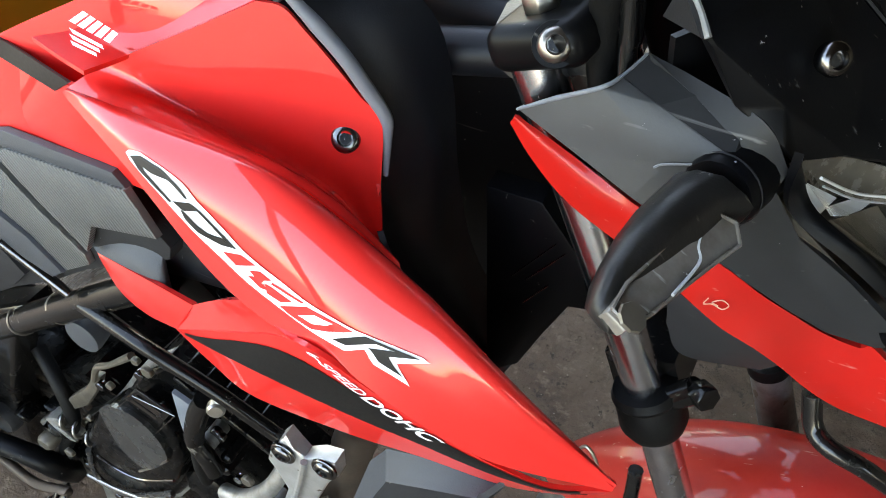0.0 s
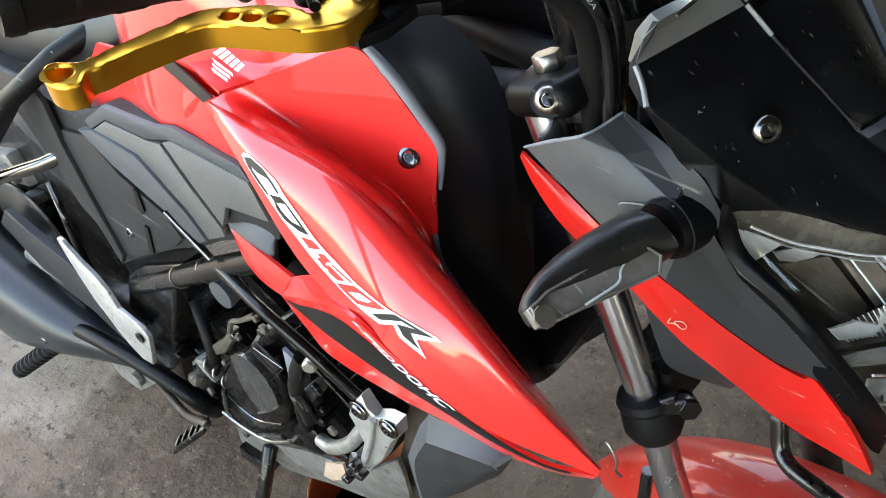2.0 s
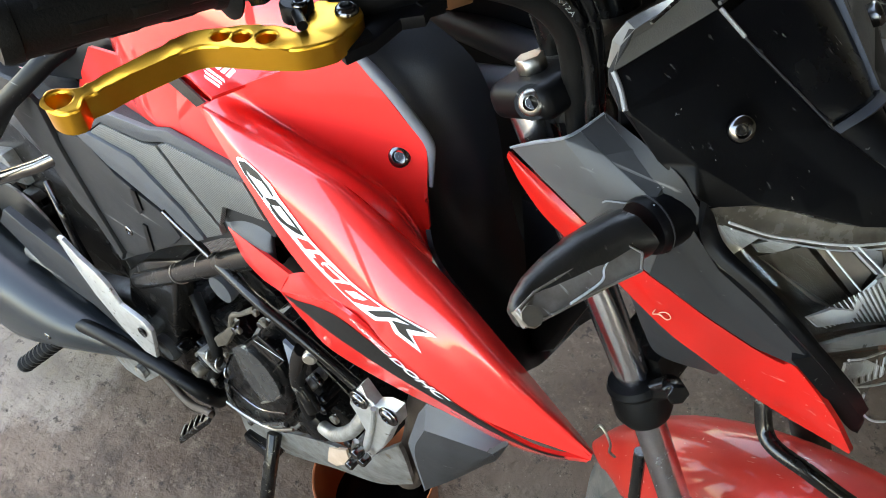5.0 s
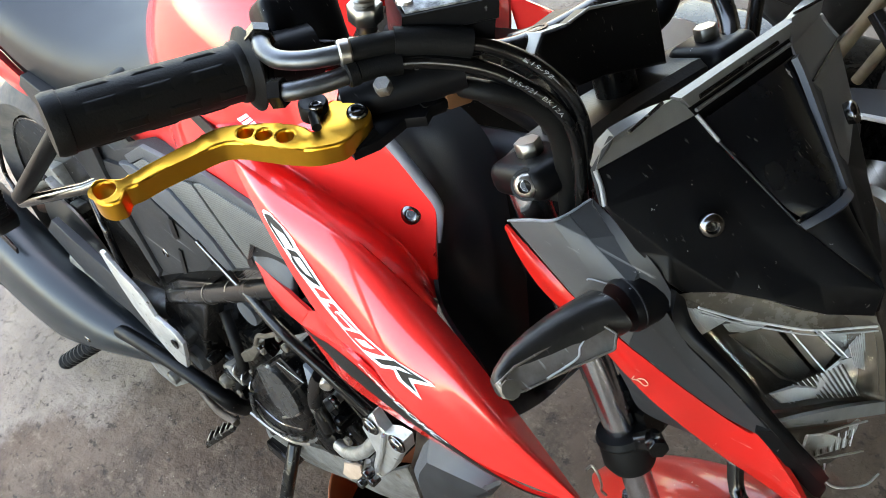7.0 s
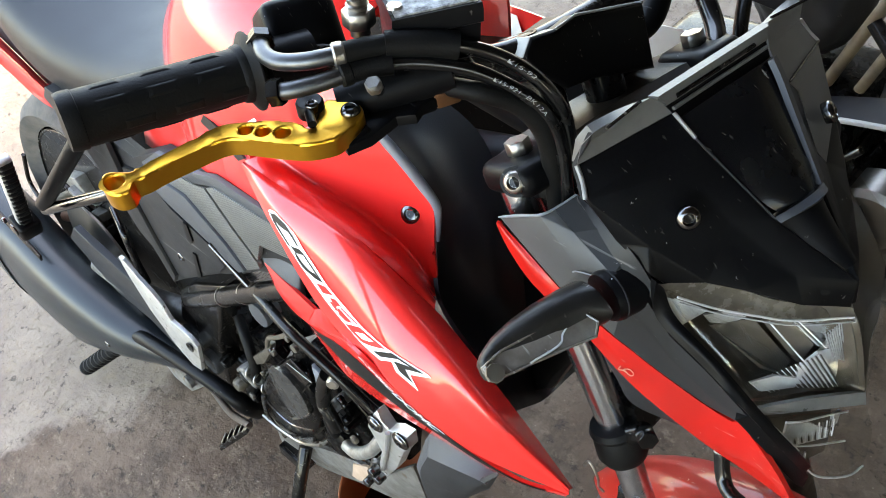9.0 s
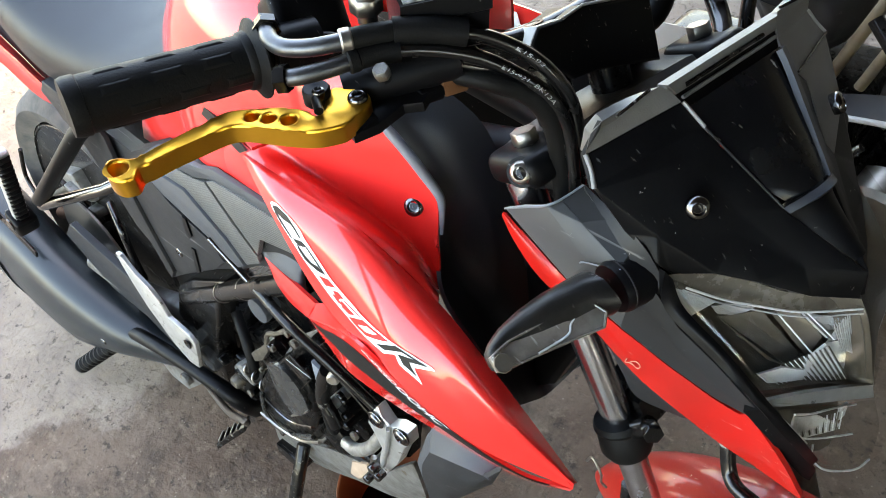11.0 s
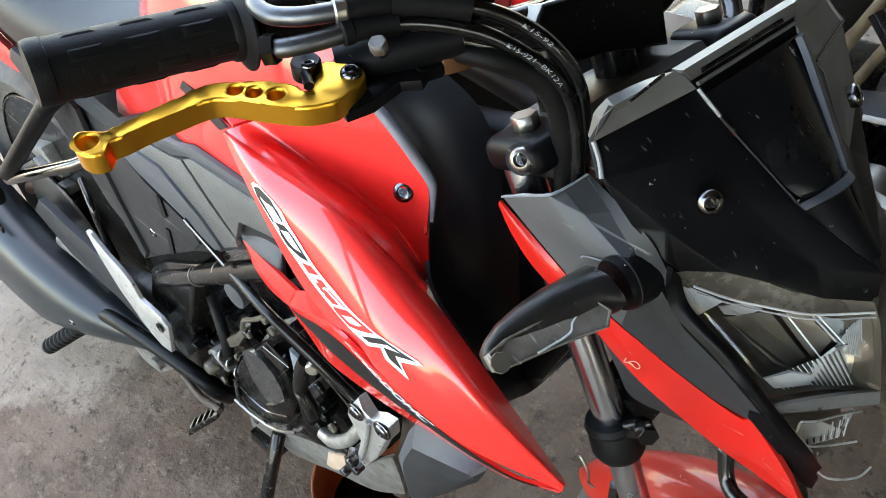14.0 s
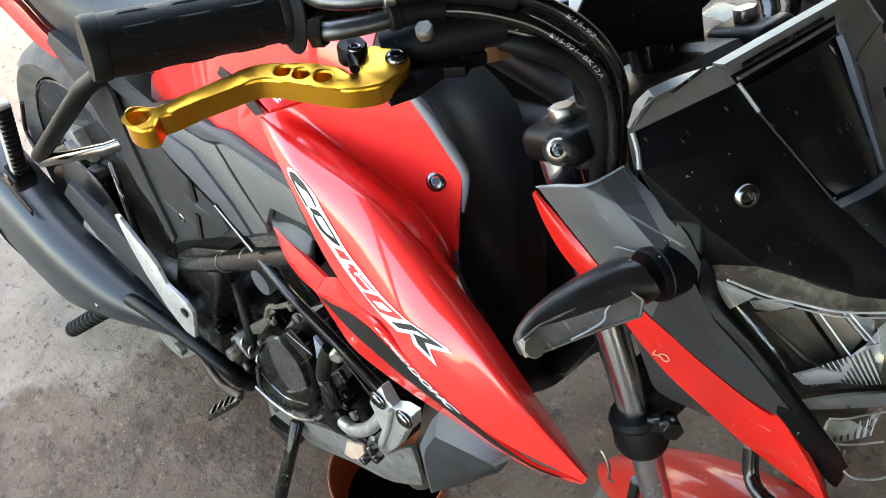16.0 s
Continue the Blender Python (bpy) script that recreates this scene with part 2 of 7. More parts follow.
def fmath(kind, a, b):
    m = nt.nodes.new("ShaderNodeMath")
    m.operation = kind
    for k, v in enumerate((a, b)):
        if isinstance(v, (int, float)):
            m.inputs[k].default_value = v
        else:
            nt.links.new(v, m.inputs[k])
    return m.outputs[0]


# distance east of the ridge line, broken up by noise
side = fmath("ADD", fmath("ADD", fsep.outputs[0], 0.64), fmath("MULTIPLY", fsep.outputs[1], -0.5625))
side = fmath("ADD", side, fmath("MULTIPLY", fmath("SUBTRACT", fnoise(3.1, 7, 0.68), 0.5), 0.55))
# paler west side: dust, plus the open edge's brighter daylight put into the colour
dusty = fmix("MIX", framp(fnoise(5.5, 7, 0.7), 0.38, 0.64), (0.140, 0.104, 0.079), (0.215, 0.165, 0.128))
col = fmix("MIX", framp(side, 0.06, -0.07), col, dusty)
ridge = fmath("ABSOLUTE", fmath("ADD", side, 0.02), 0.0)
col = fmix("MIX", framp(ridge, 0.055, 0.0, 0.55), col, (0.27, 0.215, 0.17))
col = fmix("MIX", framp(fnoise(30.0, 8, 0.78), 0.53, 0.64, 0.65), col, (0.20, 0.145, 0.10))
col = fmix("MIX", framp(fnoise(34.0, 6, 0.78), 0.57, 0.63, 0.85), col, (0.030, 0.020, 0.014))
grit = nt.nodes.new("ShaderNodeTexVoronoi")
grit.inputs["Scale"].default_value = 62.0
nt.links.new(ftc.outputs["Object"], grit.inputs["Vector"])
col = fmix("MIX", framp(grit.outputs["Distance"], 0.10, 0.05, 0.6), col, (0.30, 0.24, 0.18))
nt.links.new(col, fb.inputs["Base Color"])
fb.inputs["Specular IOR Level"].default_value = 0.2
rr = nt.nodes.new("ShaderNodeMapRange")
rr.inputs["To Min"].default_value, rr.inputs["To Max"].default_value = 0.45, 0.85
nt.links.new(fnoise(5.0, 5), rr.inputs["Value"])
nt.links.new(rr.outputs["Result"], fb.inputs["Roughness"])
bmp = nt.nodes.new("ShaderNodeBump")
bmp.inputs["Strength"].default_value, bmp.inputs["Distance"].default_value = 0.85, 0.006
hsum = fmix("ADD", 0.6, framp(fnoise(14.0, 8, 0.7), 0.3, 0.7), framp(fnoise(48.0, 6, 0.75), 0.66, 0.58))
nt.links.new(hsum, bmp.inputs["Height"])
nt.links.new(bmp.outputs[0], fb.inputs["Normal"])

# ---------- mesh helpers
def link_bm(name, bm, mat, angle=38):
    bmesh.ops.remove_doubles(bm, verts=bm.verts, dist=1e-6)
    lim = radians(angle)
    for f in bm.faces:
        f.smooth = True
    for e in bm.edges:
        if len(e.link_faces) == 2 and e.calc_face_angle(0) > lim:
            e.smooth = False
    me = bpy.data.meshes.new(name)
    bm.to_mesh(me)
    bm.free()
    me.materials.append(mat)
    return new(name, me)


def part(name, bm, mat, parent, label="", angle=38):
    ob = link_bm(name, bm, mat, angle)
    ob.parent = parent
    ob.matrix_parent_inverse = parent.matrix_world.inverted()
    if label:
        tagged(ob, label)
    return ob


def cat(p, t):
    """Point at t (0..len-1) on a smooth curve through the points p."""
    i = min(int(t), len(p) - 2)
    f = t - i
    a, b = Vector(p[i]), Vector(p[i + 1])
    z = Vector(p[i - 1]) if i > 0 else 2 * a - b
    c = Vector(p[i + 2]) if i + 2 < len(p) else 2 * b - a
    return 0.5 * ((2 * a) + (b - z) * f + (2 * z - 5 * a + 4 * b - c) * f * f + (3 * a - z - 3 * b + c) * f ** 3)


def lin(p, t):
    i = min(int(t), len(p) - 2)
    return Vector(p[i]).lerp(Vector(p[i + 1]), t - i)


def on(rows, u, v):
    """u along the rows (0..1), v across them (0..1)."""
    return cat([cat(r, u * (len(r) - 1)) for r in rows], v * (len(rows) - 1))


OUT = Vector((0.35, -0.75, 0.55))


def sheet(rows, nu, nv, thick=0.003, out=OUT, rowwise=cat, across=cat):
    """A curved shell through rows of control points, with thickness on its back."""
    bm = bmesh.new()
    g = []
    for j in range(nv + 1):
        v = j / nv * (len(rows) - 1)
        line = []
        for i in range(nu + 1):
            u = i / nu
            line.append(across([rowwise(r, u * (len(r) - 1)) for r in rows], v))
        g.append(line)
    flat = [p for l in g for p in l]
    vs = [bm.verts.new(p) for p in flat]
    w = nu + 1
    fs = []
    for j in range(nv):
        for i in range(nu):
            fs.append(bm.faces.new((vs[j * w + i], vs[j * w + i + 1], vs[(j + 1) * w + i + 1], vs[(j + 1) * w + i])))
    bm.normal_update()
    tot = Vector()
    for f in fs:
        tot += f.normal * f.calc_area()
    if tot.dot(out) < 0:
        bmesh.ops.reverse_faces(bm, faces=fs)
        bm.normal_update()
    back = [bm.verts.new(v.co - v.normal * thick) for v in vs]
    idx = {v: k for k, v in enumerate(vs)}
    for f in fs:
        bm.faces.new([back[idx[v]] for v in reversed(f.verts)])
    for e in [e for e in bm.edges if len(e.link_faces) == 1 and e.verts[0] in idx and e.verts[1] in idx]:
        l = e.link_loops[0]
        a, b = l.vert, l.link_loop_next.vert
        bm.faces.new((b, a, back[idx[a]], back[idx[b]]))
    return bm


def slab(outline, thick=0.004, bevel=0.0012, out=OUT, seg=2):
    """A flat plate with the given outline, bevelled along its front edge."""
    bm = bmesh.new()
    vs = [bm.verts.new(p) for p in outline]
    f = bm.faces.new(vs)
    f.normal_update()
    if f.normal.dot(out) < 0:
        f.normal_flip()
    n = f.normal.copy()
    loop = list(f.verts)
    back = [bm.verts.new(v.co - n * thick) for v in loop]
    bm.faces.new(list(reversed(back)))
    k = len(loop)
    for i in range(k):
        bm.faces.new((loop[i], back[i], back[(i + 1) % k], loop[(i + 1) % k]))
    if bevel:
        ed = [e for e in f.edges]
        bmesh.ops.bevel(bm, geom=ed, offset=bevel, segments=seg, affect="EDGES", profile=0.5)
    return bm


def tube(points, r, n=14, steps=6, smooth=True, start=True, end=True):
    """A round bar along points; r is one radius or a list of them, one a point."""
    pts, rad = [], []
    rr = r if isinstance(r, (list, tuple)) else [r] * len(points)
    if smooth and len(points) > 2:
        m = (len(points) - 1) * steps
        for i in range(m + 1):
            t = i / m * (len(points) - 1)
            pts.append(cat(points, t))
            k = min(int(t), len(points) - 2)
            rad.append(rr[k] + (rr[k + 1] - rr[k]) * (t - k))
    else:
        pts, rad = [Vector(p) for p in points], list(rr)
    bm = bmesh.new()
    d0 = (pts[1] - pts[0]).normalized()
    side = d0.orthogonal().normalized()
    rings = []
    for i, p in enumerate(pts):
        d = (pts[min(i + 1, len(pts) - 1)] - pts[max(i - 1, 0)]).normalized()
        side = (side - d * side.dot(d)).normalized()
        up = d.cross(side)
        rings.append([bm.verts.new(p + (side * math.cos(2 * math.pi * k / n) + up * math.sin(2 * math.pi * k / n)) * rad[i]) for k in range(n)])
    for a, b in zip(rings, rings[1:]):
        for k in range(n):
            bm.faces.new((a[k], a[(k + 1) % n], b[(k + 1) % n], b[k]))
    if start:
        bm.faces.new(list(reversed(rings[0])))
    if end:
        bm.faces.new(rings[-1])
    return bm


def turned(origin, axis, profile, n=28):
    """A body of revolution: profile of (height along the axis, radius)."""
    axis = Vector(axis).normalized()
    side = axis.orthogonal().normalized()
    up = axis.cross(side)
    o = Vector(origin)
    bm = bmesh.new()
    rings = []
    for h, r in profile:
        if r < 1e-5:
            rings.append([bm.verts.new(o + axis * h)] * n)
        else:
            rings.append([bm.verts.new(o + axis * h + (side * math.cos(2 * math.pi * k / n) + up * math.sin(2 * math.pi * k / n)) * r) for k in range(n)])
    for a, b in zip(rings, rings[1:]):
        for k in range(n):
            q = []
            for v in (a[k], a[(k + 1) % n], b[(k + 1) % n], b[k]):
                if v not in q:
                    q.append(v)
            if len(q) > 2:
                bm.faces.new(q)
    if profile[0][1] > 1e-5:
        bm.faces.new(list(reversed(rings[0])))
    if profile[-1][1] > 1e-5:
        bm.faces.new(rings[-1])
    bmesh.ops.recalc_face_normals(bm, faces=bm.faces)
    return bm


def hexa(origin, axis, r, h, bevel=0.0006):
    bm = turned(origin, axis, [(0, r), (h, r)], 6)
    bmesh.ops.bevel(bm, geom=list(bm.edges), offset=bevel, segments=1, affect="EDGES")
    return bm


def block(center, x, y, z, size, bevel=0.002, seg=2, taper=1.0):
    """A bevelled block with axes x, y, z; taper scales its top (+z) face."""
    c = Vector(center)
    x, y, z = Vector(x).normalized(), Vector(y).normalized(), Vector(z).normalized()
    bm = bmesh.new()
    vs = []
    for k in (-1, 1):
        s = taper if k > 0 else 1
        for i, j in ((-1, -1), (1, -1), (1, 1), (-1, 1)):
            vs.append(bm.verts.new(c + x * i * s * size[0] / 2 + y * j * s * size[1] / 2 + z * k * size[2] / 2))
    for q in ((3, 2, 1, 0), (4, 5, 6, 7), (0, 1, 5, 4), (1, 2, 6, 5), (2, 3, 7, 6), (3, 0, 4, 7)):
        bm.faces.new([vs[i] for i in q])
    bmesh.ops.recalc_face_normals(bm, faces=bm.faces)
    if bevel:
        bmesh.ops.bevel(bm, geom=list(bm.edges), offset=bevel, segments=seg, affect="EDGES", profile=0.5)
    return bm


def loft(sections, n=0, closed=True, caps=True):
    """Skin between closed outlines of equal count."""
    bm = bmesh.new()
    rings = [[bm.verts.new(p) for p in s] for s in sections]
    k = len(rings[0])
    for a, b in zip(rings, rings[1:]):
        for i in range(k):
            bm.faces.new((a[i], a[(i + 1) % k], b[(i + 1) % k], b[i]))
    if caps:
        bm.faces.new(list(reversed(rings[0])))
        bm.faces.new(rings[-1])
    bmesh.ops.recalc_face_normals(bm, faces=bm.faces)
    return bm


def facets(points, faces, thick=0.004, bevel=0.0015, out=OUT):
    """A folded panel of flat facets with softly rounded creases."""
    bm = bmesh.new()
    vs = [bm.verts.new(p) for p in points]
    front = []
    for f in faces:
        front.append(bm.faces.new([vs[i] for i in f]))
    bmesh.ops.recalc_face_normals(bm, faces=front)
    bm.normal_update()
    if sum((q.normal * q.calc_area() for q in front), Vector()).dot(out) < 0:
        bmesh.ops.reverse_faces(bm, faces=front)
        bm.normal_update()
    used = [v for v in vs if v.link_faces]
    back = {v: bm.verts.new(v.co - v.normal * thick) for v in used}
    rims = [e for e in bm.edges if len(e.link_faces) == 1]
    folds = [e for e in bm.edges if len(e.link_faces) == 2]
    for e in rims:
        l = e.link_loops[0]
        a, b = l.vert, l.link_loop_next.vert
        bm.faces.new((b, a, back[a], back[b]))
    for q in front:
        bm.faces.new([back[v] for v in reversed(q.verts)])
    if bevel:
        bmesh.ops.bevel(bm, geom=folds + rims, offset=bevel, segments=2, affect="EDGES", profile=0.5)
    return bm


def mirror_lat(p):
    p = Vector(p)
    d = (p - HEAD).dot(LEFT)
    return p - LEFT * 2 * d


HEAD, LEFT = Vector((0.0165, -0.006, 0.8645)), Vector((0.155, 0.984, -0.08)).normalized()
FORK = Vector((0.112, -0.036, -0.236)).normalized()
AHEAD = LEFT.cross(FORK).normalized()
if AHEAD.x < 0:
    AHEAD = -AHEAD

# ---------- structure
def ground_sheet(name, x0, x1, y0, y1, z, mat, label, cat_, n=40, rough=0.0):
    bm = bmesh.new()
    vs = [[bm.verts.new((x0 + (x1 - x0) * i / n, y0 + (y1 - y0) * j / n, z + rough * noise.noise((i * 1.7, j * 1.7, 0)))) for i in range(n + 1)] for j in range(n + 1)]
    for j in range(n):
        for i in range(n):
            bm.faces.new((vs[j][i], vs[j][i + 1], vs[j + 1][i + 1], vs[j + 1][i]))
    return tagged(link_bm(name, bm, mat), label, cat_, kind="structure")


ground_sheet("ground", -60, 60, -60, 60, -0.02, DARKFLOOR, "sandy trodden earth outside the shed", "ground", 60)
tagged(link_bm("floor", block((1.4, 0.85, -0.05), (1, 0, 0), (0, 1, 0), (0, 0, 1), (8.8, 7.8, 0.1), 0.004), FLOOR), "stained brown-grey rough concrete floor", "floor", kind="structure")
tagged(link_bm("ceiling", block((2.4, 0.9, 2.9), (1, 0, 0), (0, 1, 0), (0, 0, 1), (6.8, 7.8, 0.06), 0.004), ROOF), "dark corrugated shed roof", "ceiling", kind="structure")
# unseen walls, added and placed to keep daylight off these sides
tagged(link_bm("wall_east", block((5.75, 1.2, 1.45), (1, 0, 0), (0, 1, 0), (0, 0, 1), (0.12, 7.0, 2.9), 0.004), PLASTER), "unseen grey plaster wall added to hold back daylight", "wall", kind="structure")
tagged(link_bm("wall_north", block((2.2, 4.75, 1.43), (1, 0, 0), (0, 1, 0), (0, 0, 1), (7.0, 0.12, 2.86), 0.004), PLASTER), "unseen grey plaster wall added to hold back daylight", "wall", kind="structure")
tagged(link_bm("wall_south", block((3.85, -2.95, 1.45), (1, 0, 0), (0, 1, 0), (0, 0, 1), (3.7, 0.12, 2.9), 0.004), PLASTER), "unseen grey plaster wall added to hold back daylight", "wall", kind="structure")

# posts added out of view to break up the sky's reflection
for px, py in ((-0.9, -2.85), (-0.9, 3.2)):
    tagged(link_bm("reflection_post", block((px, py, 1.435), (1, 0, 0), (0, 1, 0), (0, 0, 1), (0.12, 0.12, 2.87), 0.006), ROOF), "unseen dark post added to break up sky reflections", "post", kind="structure")
# ---------- the motorcycle
bike = tagged(new("motorcycle"), "red and black naked motorcycle leaning on its side stand", "motorcycle")
bike.location = (-0.45, -0.12, 0.0)
bpy.context.view_layer.update()
UPB = Vector((0.0, 0.139, 0.99))
OUTB = Vector((0.0, -0.99, 0.139))


def middle(x, z, out):
    """A point at height z that lies out metres to the right of the bike's middle plane."""
    return Vector((x, (0.139 * z - 0.127 - out) / 0.99, z))


def plate(outline, holes, thick, out, bevel=0.001, n=20):
    """A plate with round holes through it; holes are (centre, radius)."""
    bm = bmesh.new()
    nrm = Vector(out).normalized()
    side = nrm.orthogonal().normalized()
    up = nrm.cross(side)
    loops = [[Vector(p) for p in outline]]
    for c, r in holes:
        c = Vector(c)
        loops.append([c + (side * math.cos(2 * math.pi * k / n) + up * math.sin(2 * math.pi * k / n)) * r for k in range(n)])
    edges = []
    for lp in loops:
        vs = [bm.verts.new(p) for p in lp]
        edges += [bm.edges.new((vs[k], vs[(k + 1) % len(vs)])) for k in range(len(vs))]
    bmesh.ops.triangle_fill(bm, use_beauty=True, use_dissolve=False, edges=edges, normal=nrm)
    faces = list(bm.faces)
    bm.normal_update()
    for f in faces:
        if f.normal.dot(nrm) < 0:
            f.normal_flip()
    vs = list(bm.verts)
    back = {v: bm.verts.new(v.co - nrm * thick) for v in vs}
    rim = [e for e in bm.edges if len(e.link_faces) == 1]
    for f in faces:
        bm.faces.new([back[v] for v in reversed(f.verts)])
    for e in rim:
        l = e.link_loops[0]
        a, b = l.vert, l.link_loop_next.vert
        bm.faces.new((b, a, back[a], back[b]))
    if bevel:
        bmesh.ops.bevel(bm, geom=rim, offset=bevel, segments=2, affect="EDGES", profile=0.5)
    return bm


def socket_screw(c, axis, r, parent, mat=DARKMETAL, h=0.004, washer=0.0):
    """A round-headed screw with a hexagon socket sunk into it."""
    axis = Vector(axis).normalized()
    c = Vector(c)
    s = part("screw", turned(c, axis, [(-0.004, r * 0.9), (0, r), (h * 0.3, r), (h * 0.7, r * 0.88), (h * 0.93, r * 0.72), (h, r * 0.54), (h * 0.35, r * 0.46), (h * 0.3, 0)], 24), mat, parent)
    part("socket", turned(c + axis * h * 0.32, axis, [(0, r * 0.43), (h * 0.1, r * 0.43)], 6), FRAME, s)
    if washer:
        part("washer", turned(c, axis, [(-0.001, washer), (0.0006, washer), (0.0012, washer * 0.94), (0.0012, 0)], 28), mat, s)
    return s


# lettering
def letters(text, mat, place, parent, name, shear=0.25, fat=0.0, space=1.0, span=None):
    """Text whose glyph plane (0..1 wide, 0..1 high) is laid on place(u, v)."""
    cu = bpy.data.curves.new(name, "FONT")
    cu.body, cu.shear, cu.offset, cu.space_character, cu.resolution_u = text, shear, fat, space, 4
    tmp = bpy.data.objects.new(name, cu)
    scene.collection.objects.link(tmp)
    bpy.context.view_layer.update()
    me = bpy.data.meshes.new_from_object(tmp.evaluated_get(bpy.context.evaluated_depsgraph_get()))
    bpy.data.objects.remove(tmp)
    bm = bmesh.new()
    bm.from_mesh(me)
    bpy.data.meshes.remove(me)
    bmesh.ops.triangulate(bm, faces=bm.faces)
    bmesh.ops.subdivide_edges(bm, edges=[e for e in bm.edges if e.calc_length() > 0.25], cuts=2)
    xs = [v.co.x for v in bm.verts]
    x0, x1 = span or (min(xs), max(xs))
    for v in bm.verts:
        v.co = place((v.co.x - x0) / (x1 - x0), v.co.y / 0.72)
    bm.normal_update()
    return part(name, bm, mat, parent, angle=180)


def lay(rows, u0, u1, v0, v1, lift, bend=0.0):
    """A place function on a sheet: glyph x from u0 to u1, glyph y from v0 (foot) to v1 (head)."""
    def f(x, y):
        u, v = u0 + (u1 - u0) * x, v0 + (v1 - v0) * y + bend * math.sin(math.pi * x)
        p = on(rows, u, v)
        e = 0.004
        n = (on(rows, min(u + e, 1), v) - on(rows, u - e, v)).cross(on(rows, u, min(v + e, 1)) - on(rows, u, v - e)).normalized()
        return p + (n if n.dot(OUT) > 0 else -n) * lift
    return f


# ----- radiator shroud
WING = [
    [(-0.2431, -0.1812, 0.7958), (-0.1778, -0.1839, 0.7979), (-0.0991, -0.1821, 0.7892), (-0.0354, -0.1705, 0.7282), (0.0415, -0.177, 0.6677), (0.1183, -0.194, 0.6324)],
    [(-0.241, -0.184, 0.7975), (-0.1738, -0.1925, 0.8015), (-0.0934, -0.1962, 0.7972), (-0.016, -0.199, 0.7627), (0.0556, -0.2079, 0.7138), (0.1198, -0.2006, 0.6431)],
    [(-0.2437, -0.1838, 0.7951), (-0.1737, -0.2031, 0.7957), (-0.0954, -0.2167, 0.7752), (-0.0153, -0.2235, 0.7484), (0.0521, -0.2218, 0.6983), (0.1193, -0.2008, 0.6379)],
    [(-0.2464, -0.1836, 0.7927), (-0.1815, -0.2094, 0.7822), (-0.1094, -0.2309, 0.7371), (-0.0232, -0.2415, 0.7186), (0.0448, -0.232, 0.6716), (0.1189, -0.2011, 0.6327)],
]
shroud = part("radiator_shroud", sheet(WING, 80, 20, 0.003), RED, bike, "glossy red pointed radiator shroud with model lettering")
LOWER = [
    [(-0.2001, -0.2094, 0.6131), (-0.1281, -0.2252, 0.6765), (-0.0654, -0.2403, 0.7309), (-0.0227, -0.242, 0.7189), (0.0074, -0.2389, 0.6981), (0.0438, -0.2309, 0.6681), (0.0825, -0.2179, 0.6389), (0.1179, -0.2008, 0.631)],
    [(-0.2014, -0.2089, 0.6108), (-0.1459, -0.2216, 0.6415), (-0.0912, -0.2344, 0.6738), (-0.0322, -0.2375, 0.6758), (0.01, -0.235, 0.6688), (0.0518, -0.2269, 0.6484), (0.0871, -0.2147, 0.631), (0.1166, -0.2006, 0.6271)],
    [(-0.2026, -0.2085, 0.6085), (-0.1728, -0.2138, 0.5921), (-0.1329, -0.2216, 0.5874), (-0.0551, -0.2237, 0.6013), (0.0027, -0.2213, 0.6112), (0.054, -0.2148, 0.6069), (0.0891, -0.2071, 0.6116), (0.1154, -0.2004, 0.6232)],
]
part("lower_edge", sheet(LOWER, 60, 14, 0.003), RED, shroud)
PANEL = [
    [(-0.2431, -0.1812, 0.7958), (-0.2103, -0.1829, 0.7978), (-0.1778, -0.1839, 0.7979), (-0.1401, -0.1845, 0.7936), (-0.0991, -0.1821, 0.7892), (-0.0624, -0.1776, 0.7641), (-0.0354, -0.1705, 0.7282)],
    [(-0.2373, -0.1776, 0.8001), (-0.2116, -0.1757, 0.7986), (-0.1811, -0.1742, 0.7956), (-0.1475, -0.1714, 0.7862), (-0.1089, -0.1675, 0.7779), (-0.0707, -0.1645, 0.7565), (-0.0402, -0.1645, 0.7278)],
    [(-0.2258, -0.1654, 0.8069), (-0.2059, -0.1617, 0.7964), (-0.1784, -0.1566, 0.7819), (-0.147, -0.1504, 0.7671), (-0.1202, -0.1456, 0.7522), (-0.0932, -0.1417, 0.7331), (-0.0638, -0.1425, 0.6919)],
    [(-0.2029, -0.1555, 0.8184), (-0.1841, -0.1515, 0.8104), (-0.1585, -0.1465, 0.798), (-0.1324, -0.1416, 0.7847), (-0.108, -0.1375, 0.7699), (-0.0843, -0.1352, 0.7488), (-0.0651, -0.1395, 0.7059)],
    [(-0.1694, -0.141, 0.835), (-0.1524, -0.1369, 0.8298), (-0.135, -0.1342, 0.8184), (-0.115, -0.131, 0.8056), (-0.0956, -0.1286, 0.7907), (-0.0758, -0.1276, 0.7692), (-0.0666, -0.135, 0.7265)],
    [(-0.1382, -0.1273, 0.8513), (-0.1247, -0.1236, 0.8491), (-0.1124, -0.1227, 0.8368), (-0.0987, -0.1221, 0.8214), (-0.0834, -0.1218, 0.8031), (-0.0702, -0.1215, 0.7871), (-0.0683, -0.1315, 0.743)],
]
part("top_panel", sheet(PANEL, 40, 32, 0.003), RED, shroud)
